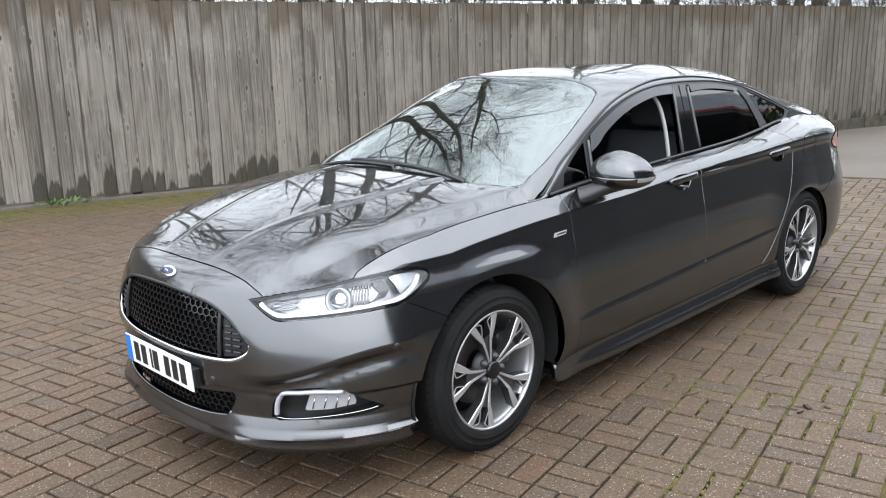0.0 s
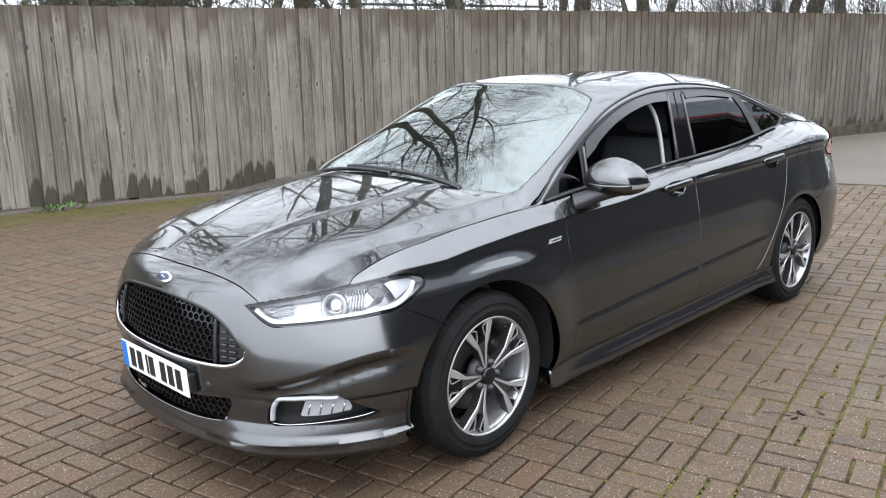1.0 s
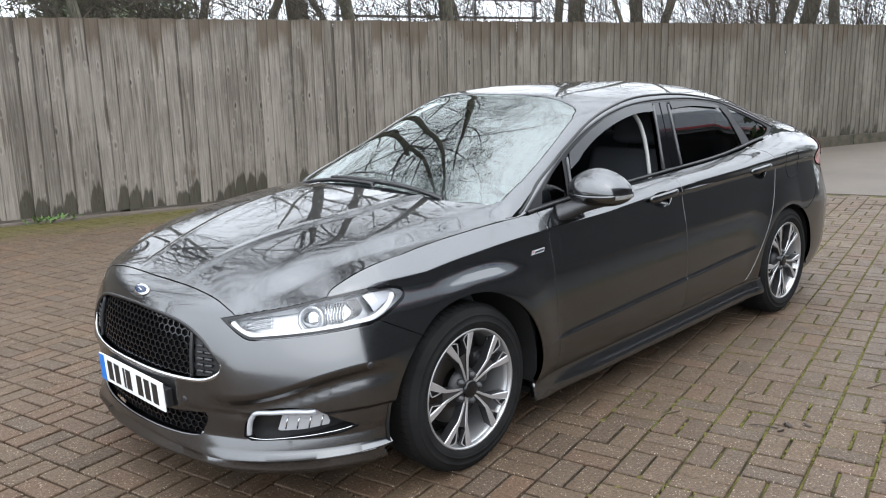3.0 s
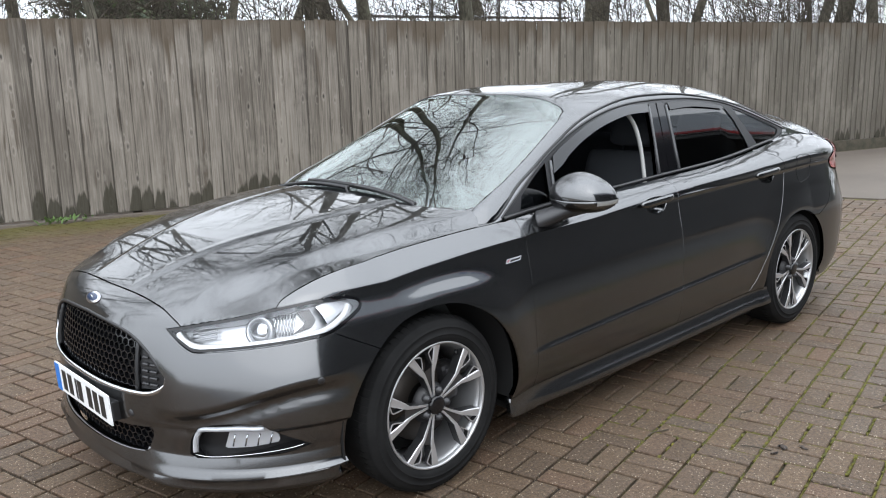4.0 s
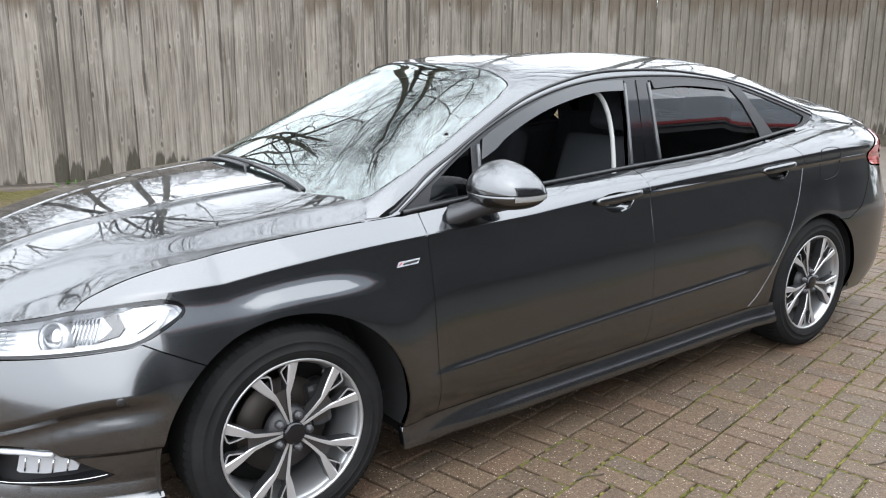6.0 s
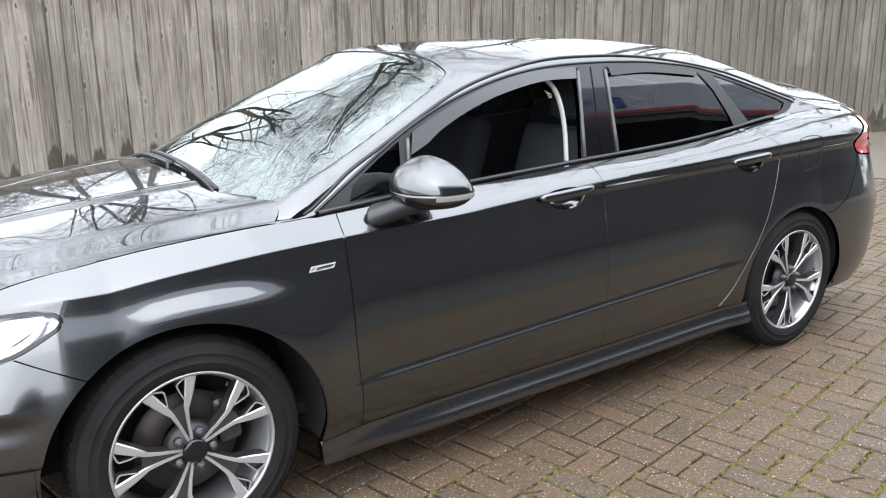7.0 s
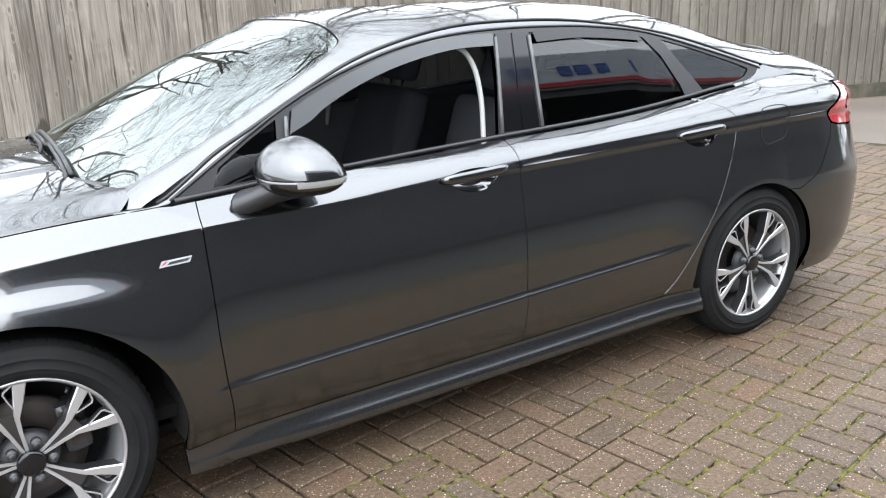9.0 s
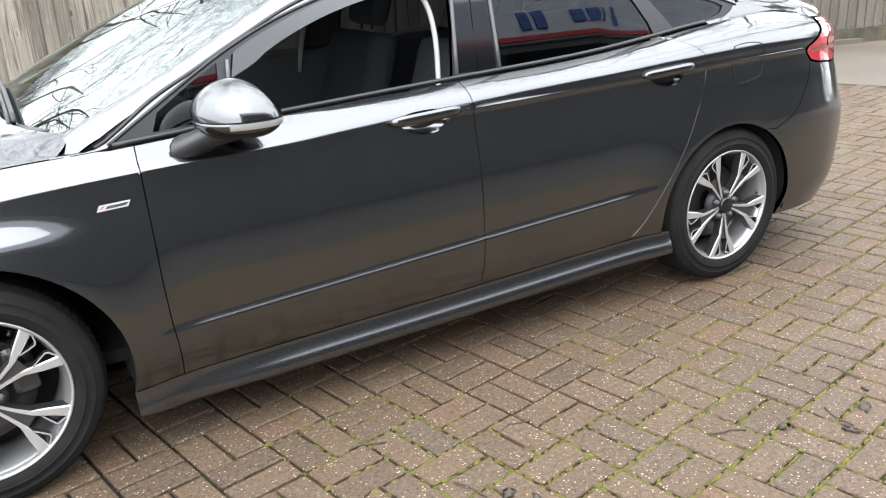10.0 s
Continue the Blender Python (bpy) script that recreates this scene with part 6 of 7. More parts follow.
    # grey edges of the pillars
    for x0, z0, x1, z1 in ((-0.600, 0.978, -0.576, 1.142), (0.205, 1.01, 0.25, 1.335), (0.385, 1.015, 0.398, 1.335)):
        v, f = tube([sf(x0 + (x1 - x0) * t, z0 + (z1 - z0) * t) + Vector((0, -sg * 0.012, 0)) for t in (0, 0.25, 0.5, 0.75, 1)], 0.0075, 6)
        mesh_ob("window_channel", v, f, M_VISOR, frame_, "grey window channel", smooth_shade=True)


for sg in (1, -1):
    greenhouse(sg)


# ---- mirrors ----
def door_mirror(sg):
    """Rounded two-tone mirror head on a raked arm."""
    m = empty("door_mirror", (0, 0, 0), car)
    m["label"] = "grey door mirror with an indicator strip"
    cx, cy = -0.622, 0.887

    def head(u, z, g=1.0):
        """Egg-shaped head, widest low down; u runs round the vertical, 0 to the rear."""
        t = (z - 1.004) / (0.112 if z > 1.004 else 0.060)
        k = max(0.0, 1 - abs(t) ** (2.0 if t > 0 else 2.1)) ** (0.60 if t > 0 else 0.52)
        c, s_ = math.cos(u), math.sin(u)
        ax = (0.108 if c > 0 else 0.136) * g * k
        ay = 0.140 * g * k
        e = 0.62 if c > 0 else 0.95
        x = cx + math.copysign(abs(c) ** e, c) * ax - 0.02 * max(0.0, t)
        return Vector((x + 0.004, -sg * (cy + ay * math.copysign(abs(s_) ** 0.95, s_)), z))

    def shell(name, levels, mat, label, g=1.0, cap_low=False, n=48):
        v = [head(2 * math.pi * i / n, z, g) for z in levels for i in range(n)]
        f = [(j * n + i, j * n + (i + 1) % n, (j + 1) * n + (i + 1) % n, (j + 1) * n + i) for j in range(len(levels) - 1) for i in range(n)]
        f.append(tuple(range((len(levels) - 1) * n, len(levels) * n)))
        if cap_low:
            f.append(tuple(range(n))[::-1])
        return mesh_ob(name, v, f, mat, m, label, smooth_shade=True)

    dome = [1.013 + 0.1028 * math.sin(math.pi / 2 * i / 16) for i in range(17)]
    shell("mirror_cap", dome, M_PAINT, "grey painted mirror cap")
    shell("mirror_joint", [1.004, 1.010, 1.016], M_DARK, "dark joint line", 0.985)
    shell("mirror_base", [0.9565, 0.958, 0.962, 0.970, 0.980, 0.990, 1.000, 1.0095], M_PAINT, "lower mirror housing", 0.985, True)
    n = 18
    v = [head(radians(25 + 95 * i / n), z, 1.012) for z in (0.990, 0.996, 1.002, 1.008) for i in range(n + 1)]
    f = [(j * (n + 1) + i, j * (n + 1) + i + 1, (j + 1) * (n + 1) + i + 1, (j + 1) * (n + 1) + i) for j in range(3) for i in range(n)]
    mesh_ob("indicator", v, f, M_ORANGE, m, "clear indicator strip", smooth_shade=True)
    pts = [(-0.745, -sg * 0.760, 0.916), (-0.725, -sg * 0.790, 0.930), (-0.695, -sg * 0.825, 0.950), (-0.66, -sg * 0.860, 0.968), (-0.63, -sg * 0.885, 0.982)]
    line = spline(pts, 4)
    v, f = tube(line, 0.04, 14, 0.55, radii=[0.078 - 0.014 * math.sin(math.pi * i / (len(line) - 1)) for i in range(len(line))])
    mesh_ob("mirror_arm", v, f, M_TRIM, m, "raked mirror arm", smooth_shade=True)
    return m


door_mirror(1)


# ---- wheels ----
def build_wheel():
    w = empty("wheel", (0, 0, 0), car)
    w["label"] = "dark tyre on a bright machined split-spoke alloy rim"
    prof = [(0.238, 0.208), (0.262, 0.222), (0.300, 0.228), (0.322, 0.215), (0.331, 0.190), (0.333, 0.150), (0.3335, 0.115), (0.333, 0.080), (0.331, 0.040), (0.326, 0.022), (0.318, 0.011),
            (0.303, 0.003), (0.2975, 0.0010), (0.2955, -0.0020), (0.2925, -0.0025), (0.2905, -0.0005), (0.282, -0.003), (0.2705, -0.0035), (0.2690, -0.0060), (0.2665, -0.0060), (0.2650, -0.0040), (0.262, -0.004), (0.246, 0.001), (0.238, 0.008)]
    v, f = lathe(prof, 96)
    tyre = mesh_ob("tyre", v, f, M_RUBBER, w, "black rubber tyre", smooth_shade=True)
    v, f = [], []
    for i in range(72):        # shoulder tread blocks
        a = 2 * math.pi * i / 72
        c, s = Vector((math.cos(a), 0, math.sin(a))), Vector((-math.sin(a), 0, math.cos(a)))
        o = len(v)
        for t in (-0.011, 0.011):
            for r, y in ((0.3235, 0.014), (0.3345, 0.045), (0.3345, 0.075), (0.3215, 0.075)):
                p = c * r + s * t
                v.append((p.x, y, p.z))
        f += [(o, o + 1, o + 5, o + 4), (o + 1, o + 2, o + 6, o + 5), (o, o + 4, o + 7, o + 3), (o, o + 3, o + 2, o + 1), (o + 4, o + 5, o + 6, o + 7)]
    mesh_ob("tread", v, f, M_RUBBER, tyre, "tread blocks on the shoulder")
    rim = [(0.238, 0.200), (0.222, 0.190), (0.215, 0.120), (0.218, 0.040), (0.226, 0.022), (0.2335, 0.012)]
    v, f = lathe(rim, 96)
    mesh_ob("rim_barrel", v, f, M_BARREL, w, smooth_shade=True)
    v, f = lathe([(0.2275, 0.020), (0.2305, 0.007), (0.2335, 0.003), (0.2380, 0.002), (0.2400, 0.005), (0.2400, 0.012)], 96)
    mesh_ob("rim_lip", v, f, M_BARREL, w, "bright machined rim edge", smooth_shade=True)

    def depth(r):
        return 0.020 - 0.013 * math.sin(min(1.0, max(0.0, (r - 0.04) / 0.19)) * math.pi * 0.55)

    def prism(name, angle, stations, back, flank, label=""):
        """A bar along (r, inner side, outer side) stations with a machined face, chamfers and darker flanks."""
        v, f, slots, rows = [], [], [], []
        for r0, a, r1, b in stations:
            row = []
            for t, dd in ((0.0, back), (0.0, 0.003), (0.12, 0.0), (0.88, 0.0), (1.0, 0.003), (1.0, back)):
                r, q = r0 + (r1 - r0) * t, a + (b - a) * t
                v.append((r * math.cos(angle) - q * math.sin(angle), depth(r) + dd, r * math.sin(angle) + q * math.cos(angle)))
                row.append(len(v) - 1)
            rows.append(row)
        for a, b in zip(rows, rows[1:]):
            for k in range(5):
                f.append((a[k], b[k], b[k + 1], a[k + 1]))
                slots.append(0 if k in (1, 2, 3) else 1)
        for row in (rows[0][::-1], rows[-1]):
            f.append(tuple(row))
            slots.append(1)
        return mesh_ob(name, v, f, None, w, label, mats=[M_MACHINED, flank], slots=slots)

    BLADE = [(0.034, 0.0002, 0.0095), (0.09, 0.0075, 0.0180), (0.130, 0.0140, 0.0275), (0.146, 0.0175, 0.0385), (0.170, 0.0265, 0.0540), (0.200, 0.0385, 0.0710), (0.2300, 0.0500, 0.0890)]
    POCKET = [(0.166, 0.0262, 0.160, 0.0235), (0.190, 0.0225, 0.190, 0.0180), (0.208, 0.0205, 0.211, 0.0160), (0.214, 0.0240, 0.2185, 0.0220), (0.2240, 0.0495, 0.2290, 0.0490)]
    for i in range(5):
        a = radians(98 + 72 * i)
        for hand in (1, -1):
            prism("spoke", a, [(r, p * hand, r, q * hand) for r, p, q in BLADE], 0.040, M_ALLOY)
            prism("pocket_rim", a, [(r, p * hand, q, o * hand) for r, p, q, o in POCKET], 0.022, M_ALLOY)
        vv = []
        for r, s_ in ((0.05, 0.003), (0.05, -0.003), (0.132, -0.018), (0.150, -0.020), (0.150, 0.020), (0.132, 0.018)):
            vv.append((r * math.cos(a) - s_ * math.sin(a), depth(r) + 0.007, r * math.sin(a) + s_ * math.cos(a)))
        mesh_ob("spoke_web", vv, [tuple(range(6))], M_ALLOY, w, "dark web between the spoke pair")
    v, f = lathe([(0.0, 0.020), (0.032, 0.020), (0.040, 0.026), (0.070, 0.034), (0.080, 0.06)], 48)
    mesh_ob("hub", v, f, M_BLACK, w, smooth_shade=True)
    v, f = lathe([(0.0, 0.0045), (0.027, 0.0045), (0.0345, 0.007), (0.0365, 0.016)], 40)
    mesh_ob("centre_cap", v, f, M_GLOSS, w, "black centre cap", smooth_shade=True)
    for i in range(5):
        a = radians(90 + 36 + 72 * i + 8)
        v, f = lathe([(0.0, 0.000), (0.006, 0.001), (0.0092, 0.004), (0.0100, 0.010), (0.0132, 0.010), (0.0140, 0.03)], 14)
        ob = mesh_ob("wheel_nut", v, f, M_TRIM, w, smooth_shade=True)
        ob.matrix_basis = Matrix.Translation((0.054 * math.cos(a), 0.004, 0.054 * math.sin(a)))
    v, f = lathe([(0.07, 0.095), (0.155, 0.095), (0.156, 0.100), (0.156, 0.118), (0.07, 0.118)], 64)
    mesh_ob("brake_disc", v, f, M_DISC, w, "steel brake disc", smooth_shade=True)
    part("brake_caliper", box_bm((0.075, 0.07, 0.15), (0.125, 0.10, 0.03), 0.02), M_ALLOY, w)
    # near-black disc across the barrel, in place of the shade behind the spokes
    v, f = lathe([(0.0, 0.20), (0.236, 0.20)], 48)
    mesh_ob("inner_shadow_plate", v, f, M_DARK, w, "dark disc standing in for the shade inside the wheel")
    a = radians(90 - 40)
    v, f = tube([(0.213 * math.cos(a), 0.03, 0.213 * math.sin(a)), (0.200 * math.cos(a), 0.022, 0.200 * math.sin(a))], 0.005, 8)
    mesh_ob("valve", v, f, M_BLACK, w, smooth_shade=True)
    return w


WHEEL_Y = 0.864
wheel = build_wheel()
wheel.matrix_basis = pose(-AXLE, -WHEEL_Y, HUB_Z, 0, -7, 0)
copy_thing(wheel, pose(AXLE + 0.012, -WHEEL_Y, HUB_Z, 0, 46, 0))
copy_thing(wheel, pose(-AXLE, WHEEL_Y, HUB_Z, 0, 10, 180))
copy_thing(wheel, pose(AXLE, WHEEL_Y, HUB_Z, 0, 50, 180))

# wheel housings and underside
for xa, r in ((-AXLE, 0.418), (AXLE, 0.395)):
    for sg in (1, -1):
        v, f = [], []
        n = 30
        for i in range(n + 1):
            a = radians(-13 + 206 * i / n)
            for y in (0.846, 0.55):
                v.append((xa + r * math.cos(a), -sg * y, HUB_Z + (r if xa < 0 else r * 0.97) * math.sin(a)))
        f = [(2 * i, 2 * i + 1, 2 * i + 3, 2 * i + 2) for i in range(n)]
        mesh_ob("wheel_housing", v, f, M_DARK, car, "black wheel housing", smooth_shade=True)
part("underbody", box_bm((1.98, 1.62, 0.03), (0.03, 0, 0.165), 0.01), M_DARK, car)
_tray = [body(w, 0.22) for w in [-1.25 + 0.1 * i for i in range(26)]]
mesh_ob("front_undertray", [Vector((-1.6 + (p.x + 1.6) * 0.93, p.y * 0.93, 0.172)) for p in _tray], [tuple(range(26))], M_DARK, car, "black tray under the nose")
part("axle_tray", box_bm((3.4, 1.16, 0.03), (0.05, 0, 0.185), 0.01), M_DARK, car)
part("rear_undertray", box_bm((0.5, 1.20, 0.03), (1.98, 0, 0.22), 0.01), M_DARK, car)
part("engine_bay", box_bm((0.85, 1.0, 0.5), (-1.72, 0, 0.44), 0.05), M_DARK, car)


def shell_mesh():
    """Dark inner shell behind the panel gaps, open at the wheels."""
    v, f = [], []
    ins = inset(body, 0.024)
    ws = [1.36 + 0.05 * i for i in range(76)]
    zs = [0.24 + 0.058 * i for i in range(13)]
    for sg in (1, -1):
        o = len(v)
        for w in ws:
            x = body(w, 0.6).x
            for z in zs:
                v.append(ins(sg * w, min(z, top_line(min(max(x, -1.6), 1.6))[0] - 0.03)))
        for i in range(len(ws) - 1):
            for j in range(len(zs) - 1):
                q = [o + i * len(zs) + j, o + (i + 1) * len(zs) + j, o + (i + 1) * len(zs) + j + 1, o + i * len(zs) + j + 1]
                c = sum((v[k] for k in q), Vector()) / 4
                if min(math.hypot(c.x + AXLE, c.z - HUB_Z), math.hypot(c.x - AXLE, c.z - HUB_Z)) > 0.47:
                    f.append(tuple(q))
    return mesh_ob("inner_shell", v, f, M_DARK, car, "dark inner structure")


shell_mesh()

# ---- interior ----
def seat(x, y):
    s = empty("seat", (x, y, 0.0), car)
    s["label"] = "dark cloth front seat with headrest on chrome posts"
    part("cushion", box_bm((0.52, 0.50, 0.16), (0, 0, 0.52), 0.06, 3), M_CLOTH, s, smooth_shade=True)
    back = Matrix.Rotation(radians(18), 4, "Y")
    part("backrest", box_bm((0.14, 0.50, 0.62), (0.33, 0, 0.79), 0.06, 3, back), M_CLOTH, s, smooth_shade=True)
    hr = part("headrest", box_bm((0.10, 0.27, 0.19), (0.46, 0, 1.205), 0.045, 3, back), M_CLOTH, s, smooth_shade=True)
    for dy in (-0.055, 0.055):
        v, f = tube([(0.415, dy, 1.03), (0.44, dy, 1.13)], 0.0065, 8)
        mesh_ob("headrest_post", v, f, M_CHROME, hr, smooth_shade=True)
    return s


seat(0.02, -0.38)
seat(-0.03, 0.40)
rear_seat = empty("rear_seat", (0, 0, 0), car)
part("cushion", box_bm((0.5, 1.2, 0.16), (0.72, 0, 0.54), 0.05, 3), M_CLOTH, rear_seat, smooth_shade=True)
part("backrest", box_bm((0.16, 1.2, 0.62), (1.03, 0, 0.82), 0.05, 3, Matrix.Rotation(radians(20), 4, "Y")), M_CLOTH, rear_seat, smooth_shade=True)
for y in (-0.37, 0.37):
    part("headrest", box_bm((0.09, 0.26, 0.15), (1.14, y, 1.17), 0.04, 3), M_CLOTH, rear_seat, smooth_shade=True)
dash = empty("dashboard", (0, 0, 0), car)
part("dash_top", box_bm((0.52, 1.28, 0.10), (-0.88, 0, 0.93), 0.04, 3, Matrix.Rotation(radians(-5), 4, "Y")), M_INNER, dash, smooth_shade=True)
part("dash_face", box_bm((0.18, 1.28, 0.38), (-0.72, 0, 0.74), 0.04, 3), M_INNER, dash, smooth_shade=True)
v, f = [], []
for i in range(40):
    a = 2 * math.pi * i / 40
    v.append((-0.52 + 0.06 * math.sin(a), 0.37 + 0.185 * math.cos(a), 0.86 + 0.175 * math.sin(a)))
v, f = tube(v + v[:1], 0.016, 8, caps=False)
mesh_ob("steering_wheel", v, f, M_BLACK, car, "black steering wheel", smooth_shade=True)
part("cabin_floor", box_bm((2.6, 1.4, 0.04), (0.1, 0, 0.30)), M_DARK, car)
part("cowl", box_bm((0.20, 1.22, 0.06), (-1.12, 0, 0.965), 0.01), M_BLACK, car, "black cowl under the windscreen")
ln_half = [(-0.29, 0.0), (-0.29, -0.5)] + [(x, -drip_y(x) + 0.04) for x in [-0.2 + 0.1 * i for i in range(14)]] + [(1.12, 0.0)]
panel("roof_lining", clean(ln_half + [(x, -y) for x, y in ln_half][::-1], 0.002), roof, M_INNER, car, step=0.08, lift=-0.035, thick=0, gap=0, label="dark roof lining")
for sg in (1, -1):
    strip = spline([(0.10, 1.318, 0.585), (0.150, 1.285, 0.600), (0.176, 1.22, 0.622), (0.180, 1.12, 0.650), (0.166, 1.0, 0.680), (0.155, 0.90, 0.70)], 5)
    v, f = tube([(x, -sg * (y - 0.028), z) for x, z, y in strip], 0.012, 8, 0.8)
    mesh_ob("pillar_trim", v, f, M_PALE, car, "pale grey door pillar trim", smooth_shade=True)
    part("door_card", box_bm((1.9, 0.05, 0.6), (0.15, -sg * 0.690, 0.64 if sg > 0 else 0.70), 0.02), M_INNER, car)
part("door_card", box_bm((0.80, 0.03, 0.5), (0.76, 0.685, 0.775), 0.01, 2, Matrix.Rotation(radians(-3.4), 4, "Y")), M_INNER, car)

# ---- wipers ----
for a, b in (((-1.150, 0.64), (-1.165, -0.03)), ((-1.140, 0.31), (-1.160, -0.47))):
    wiper = empty("wiper", (0, 0, 0), car)
    wiper["label"] = "black wiper at rest on the windscreen's foot"
    pts = [roof(a[0] + (b[0] - a[0]) * t, a[1] + (b[1] - a[1]) * t) + Vector((-0.010, 0, 0.016)) for t in [i / 12 for i in range(13)]]
    v, f = tube(pts, 0.009, 6, 1.2)
    mesh_ob("wiper_blade", v, f, M_BLACK, wiper, "black wiper blade", smooth_shade=True)
    v, f = tube([p + Vector((-0.014, 0, 0.004)) for p in pts[6:]] + [pts[-1] + Vector((-0.025, -0.03, -0.02))], 0.0065, 6, 0.8)
    mesh_ob("wiper_arm", v, f, M_BLACK, wiper, "black wiper arm", smooth_shade=True)


# ---- small growth on the ground ----
def weed(at, seed, size):
    r = random.Random(seed)
    v, f = [], []
    for i in range(46):
        a = r.uniform(0, 6.28)
        way = Vector((math.cos(a), math.sin(a), r.uniform(0.4, 1.4))).normalized()
        side = way.cross(Vector((0, 0, 1))).normalized() * size * r.uniform(0.06, 0.13)
        p = Vector((r.gauss(0, size * 0.9), r.gauss(0, size * 0.35), 0))
        q = p + way * size * r.uniform(0.5, 1.0)
        m_ = p.lerp(q, 0.55) + Vector((0, 0, size * 0.08))
        o = len(v)
        v += [p, m_ - side, q, m_ + side]
        f += [(o, o + 1, o + 2), (o, o + 2, o + 3)]
    ob = mesh_ob("weed", v, f, M_GREEN)
    ob.matrix_basis = Matrix.Translation((at[0], at[1], -0.005))
    return tagged(ob, "small green weed growing at the foot of the fence", "weed", "weeds along the fence")


weed((-0.22, fence_y(-0.22) - 0.10), 1, 0.15)
weed((1.95, fence_y(1.95) - 0.09), 2, 0.11)
weed((-1.6, fence_y(-1.6) - 0.09), 3, 0.08)


def leaf_scrap(at, seed, size):
    """A curled, shrivelled leaf."""
    r = random.Random(seed)
    size *= 0.68
    flat = r.uniform(0.3, 0.75)
    v, f = [(0, 0, 0.012)], []
    n = 11
    for i in range(n):
        a = 6.283 * i / n
        rad = size * r.uniform(0.55, 1.1)
        v.append((rad * math.cos(a), rad * flat * math.sin(a), r.uniform(0.002, 0.012)))
    f = [(0, 1 + i, 1 + (i + 1) % n) for i in range(n)]
    f.append(tuple(range(n, 0, -1)))
    ob = mesh_ob("dead_leaf", v, f, M_DEAD, smooth_shade=True)
    ob.matrix_basis = Matrix.Translation((at[0], at[1], -0.001)) @ Matrix.Rotation(r.uniform(0, 6), 4, "Z")
    return tagged(ob, "dark wet dead leaf lying on the block paving", "leaf", "dead leaves on the paving")


for i, (x, y, s) in enumerate([(0.66, -1.80, 0.035), (0.80, -1.93, 0.05), (0.95, -1.87, 0.05), (-0.22, -1.60, 0.05), (-0.17, -1.66, 0.03), (-0.30, -1.60, 0.03), (0.10, -1.90, 0.05), (0.04, -1.93, 0.03), (1.05, -1.80, 0.03)]):
    leaf_scrap((x, y), 20 + i, s)


def twig(at, seed, length):
    r = random.Random(seed)
    a = r.uniform(0, 6.28)
    pts = [Vector((0, 0, 0.004))]
    for i in range(5):
        a += r.gauss(0, 0.35)
        pts.append(pts[-1] + Vector((math.cos(a), math.sin(a), 0)) * length / 5)
    v, f = tube(pts, 0.0025, 5)
    ob = mesh_ob("twig", v, f, M_TWIG, smooth_shade=True)
    ob.matrix_basis = Matrix.Translation((at[0], at[1], 0.0))
    return tagged(ob, "thin fallen twig lying on the block paving", "twig", "twigs on the paving")


for i, (x, y) in enumerate([(0.05, -1.33), (0.55, -1.75), (0.85, -1.80), (-0.5, -1.15), (-0.28, -1.58), (1.1, -1.75)]):
    twig((x, y), 40 + i, 0.12)

# ---- paving blocks ----
MODULE, SEAM_TURN = 0.2158, radians(11.7)
SEAM_U, SEAM_V = -0.015, -1.670


def block_verts(w, l, h, seed):
    r = random.Random(seed)
    c = 0.0035
    t = [r.uniform(-0.0012, 0.0012) for _ in range(4)]
    v = []
    for (sx, sy), dz in zip(((-1, -1), (1, -1), (1, 1), (-1, 1)), t):
        v.append((sx * w / 2, sy * l / 2, -0.03))
    for (sx, sy), dz in zip(((-1, -1), (1, -1), (1, 1), (-1, 1)), t):
        v.append((sx * w / 2, sy * l / 2, h - c + dz))
    for (sx, sy), dz in zip(((-1, -1), (1, -1), (1, 1), (-1, 1)), t):
        v.append((sx * (w / 2 - c), sy * (l / 2 - c), h + dz))
    f = [(8, 9, 10, 11)]
    for i in range(4):
        j = (i + 1) % 4
        f += [(i, j, 4 + j, 4 + i), (4 + i, 4 + j, 8 + j, 8 + i)]
    return v, f


def block_mesh(seed):
    v, f = block_verts(0.0955, 0.2050, 0.0, seed)
    me = bpy.data.meshes.new("paving_block")
    me.from_pydata(v, [], f)
    me.materials.append(M_BRICK)
    return me


SINGLE = [block_mesh(i) for i in range(8)]
KINDS = [block_verts(0.0955, 0.2050, 0.0, i) for i in range(8)]
rest_v, rest_f = [], []
r_ = random.Random(9)
placed = 0
ct, st_ = math.cos(SEAM_TURN), math.sin(SEAM_TURN)
for i in range(-70, 60):
    for j in range(-60, 60):
        for k in (-1, 1):
            u, v_ = SEAM_U + (i + 0.5) * MODULE, SEAM_V + (j + 0.5) * MODULE
            along_u = (i + j) % 2 == 0
            if along_u:
                v_ += k * MODULE / 4
            else:
                u += k * MODULE / 4
            x, y = u * ct - v_ * st_, u * st_ + v_ * ct
            if not (-11 < x and PAVING_END + 0.1 < y < fence_y(x) - 0.13 and x < apron_x(y) - 0.10):
                continue
            m4 = (Matrix.Translation((x, y, r_.gauss(0, 0.0012))) @ Matrix.Rotation(SEAM_TURN + (math.pi / 2 if along_u else 0) + r_.gauss(0, 0.006), 4, "Z")
                  @ Matrix.Rotation(r_.gauss(0, 0.006), 4, "X"))
            q = r_.randrange(8)
            if -1.15 < x < 2.35 and -2.25 < y < -1.0 and placed < 300:
                ob = new("paving_block", SINGLE[q])
                ob.parent = paving
                ob.matrix_basis = m4
                placed += 1
            else:
                o = len(rest_v)
                rest_v.extend(m4 @ Vector(a) for a in KINDS[q][0])
                rest_f.extend(tuple(a + o for a in fc) for fc in KINDS[q][1])
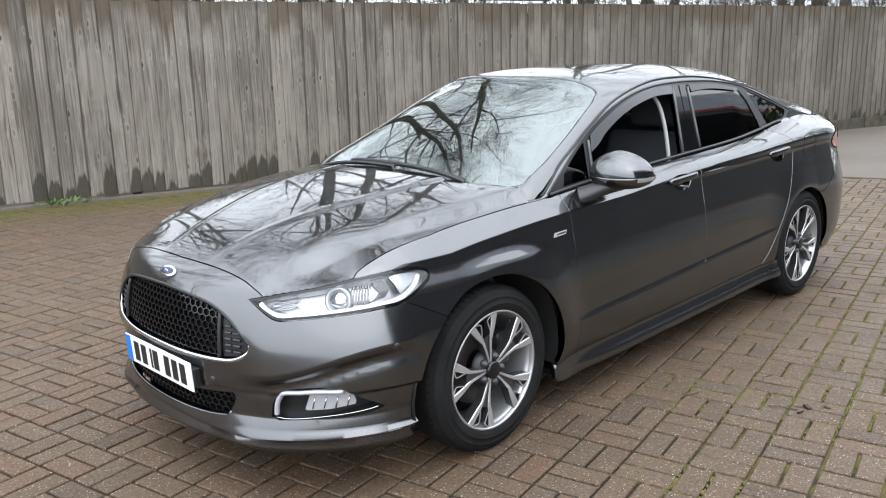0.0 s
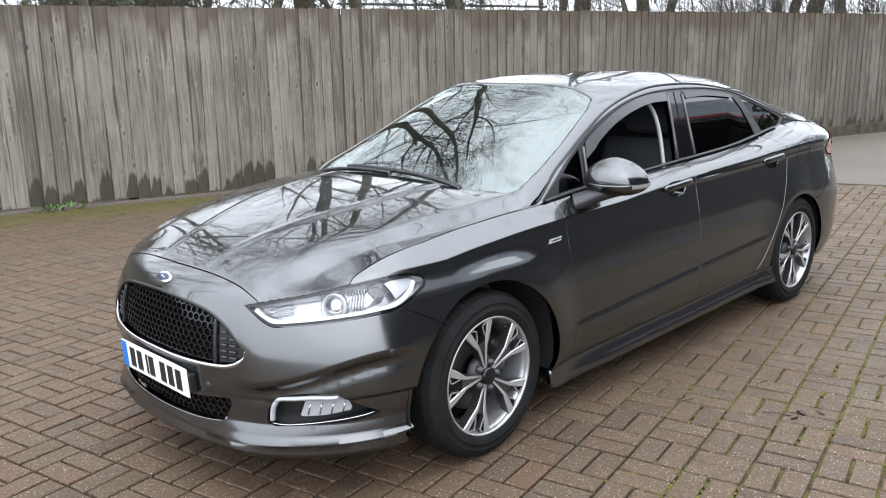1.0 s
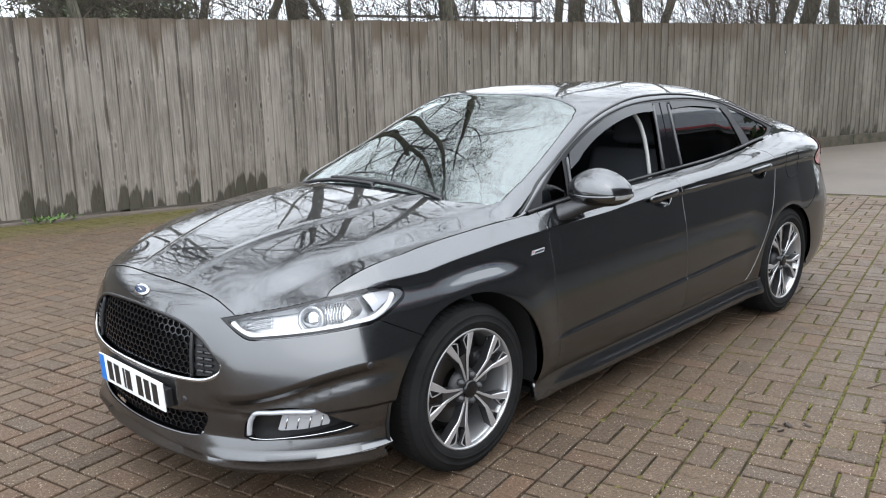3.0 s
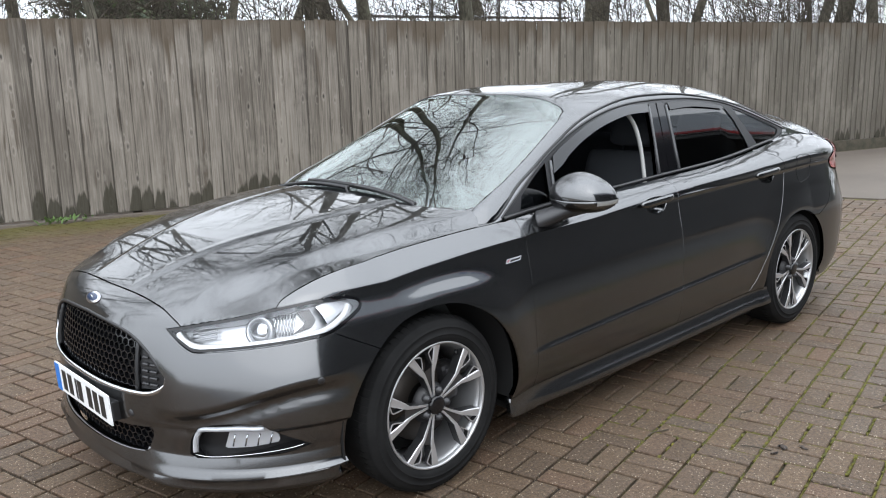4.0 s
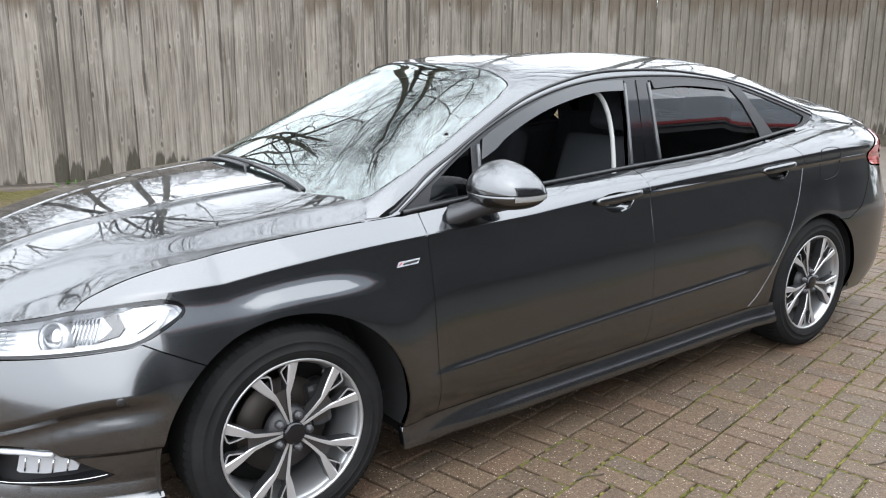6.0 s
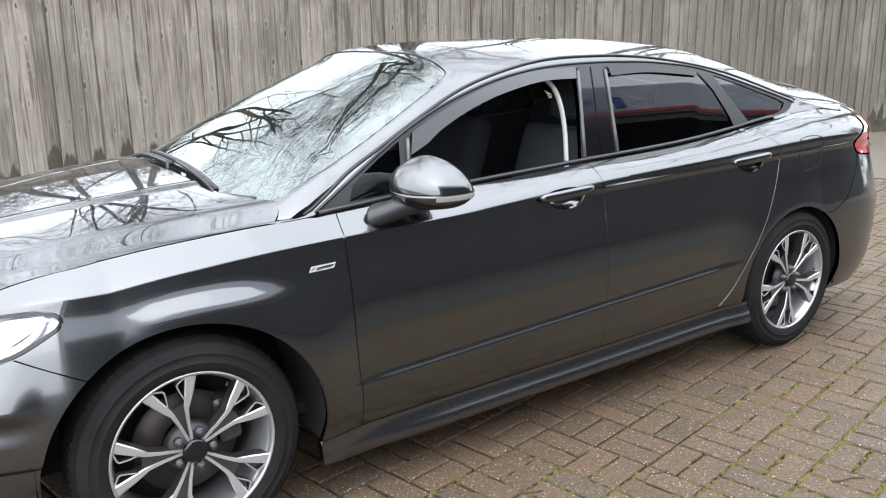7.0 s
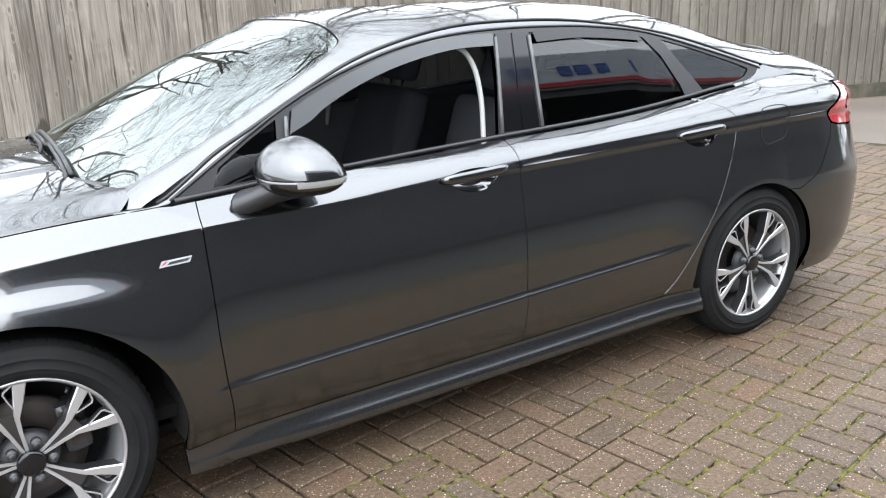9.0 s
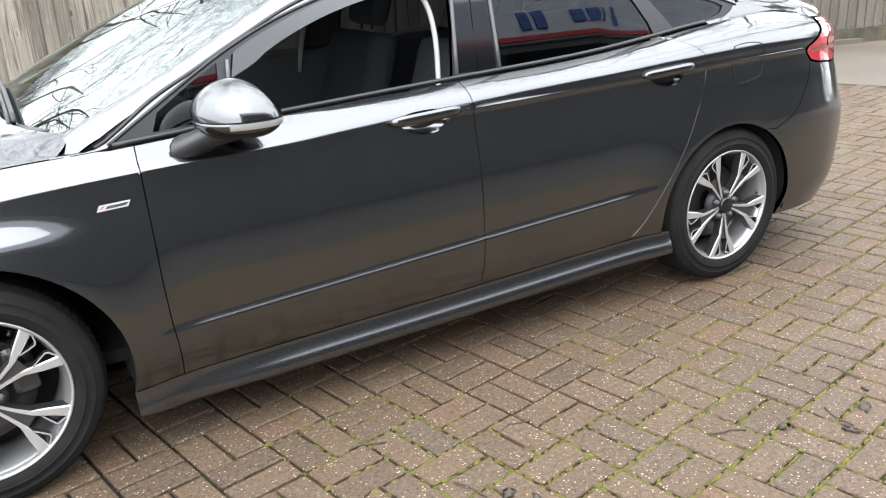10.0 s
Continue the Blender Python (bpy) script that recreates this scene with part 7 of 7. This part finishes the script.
tagged(mesh_ob("paving_blocks", rest_v, rest_f, M_BRICKS, paving), kind="stuff")


def moss_lumps():
    """Cushions of moss along the joints where the paving is damp and little driven on."""
    r = random.Random(31)
    v, f = [], []
    ball = [(1, 0, 0), (0, 1, 0), (-1, 0, 0), (0, -1, 0), (0.5, 0.5, 0.75), (-0.5, 0.5, 0.75), (-0.5, -0.5, 0.75), (0.5, -0.5, 0.75)]
    fc = [(0, 1, 4), (1, 2, 5), (2, 3, 6), (3, 0, 7), (1, 5, 4), (2, 6, 5), (3, 7, 6), (0, 4, 7), (4, 5, 6, 7)]
    for i in range(-30, 40):
        for j in range(-26, 30):
            for k in range(3):
                # the cell's two seams and the joint between its pair of blocks
                u0, v0 = SEAM_U + i * MODULE, SEAM_V + j * MODULE
                if k == 0:
                    line = ((u0, v0), (u0 + MODULE, v0))
                elif k == 1:
                    line = ((u0, v0), (u0, v0 + MODULE))
                elif (i + j) % 2 == 0:
                    line = ((u0, v0 + MODULE / 2), (u0 + MODULE, v0 + MODULE / 2))
                else:
                    line = ((u0 + MODULE / 2, v0), (u0 + MODULE / 2, v0 + MODULE))
                (ua, va), (ub, vb) = line
                um, vm = (ua + ub) / 2, (va + vb) / 2
                x, y = um * ct - vm * st_, um * st_ + vm * ct
                if not (-2.2 < x < 5.5 and -3.0 < y < 1.5 and x < apron_x(y) - 0.2):
                    continue
                damp = 0.55 * (x + 0.3) - 0.75 * (y + 0.95) + 1.3 * (noise.noise(Vector((x * 1.7, y * 1.7, 0.3)))) - 0.15
                if abs(y) < 0.9 and abs(x) < 2.3:
                    damp -= 0.8
                much = max(0.0, min(1.0, damp + 0.2)) * (1.0 if k == 0 else 0.75)
                for q in range(int(much * r.uniform(13, 30))):
                    t = r.random()
                    u, w = ua + (ub - ua) * t + r.gauss(0, 0.003), va + (vb - va) * t + r.gauss(0, 0.003)
                    x, y = u * ct - w * st_, u * st_ + w * ct
                    s = r.uniform(0.004, 0.0095)
                    o = len(v)
                    g = math.atan2(vb - va, ub - ua) + SEAM_TURN + r.gauss(0, 0.25)
                    for bx, by, bz in ball:
                        v.append((x + s * (2.1 * bx * math.cos(g) - 0.85 * by * math.sin(g)), y + s * (2.1 * bx * math.sin(g) + 0.85 * by * math.cos(g)), -0.0085 + s * 0.95 * bz))
                    f.extend(tuple(a + o for a in q2) for q2 in fc)
    return tagged(mesh_ob("moss", v, f, M_MOSS, paving, "yellow green moss in the joints", smooth_shade=True), kind="stuff")


moss_lumps()
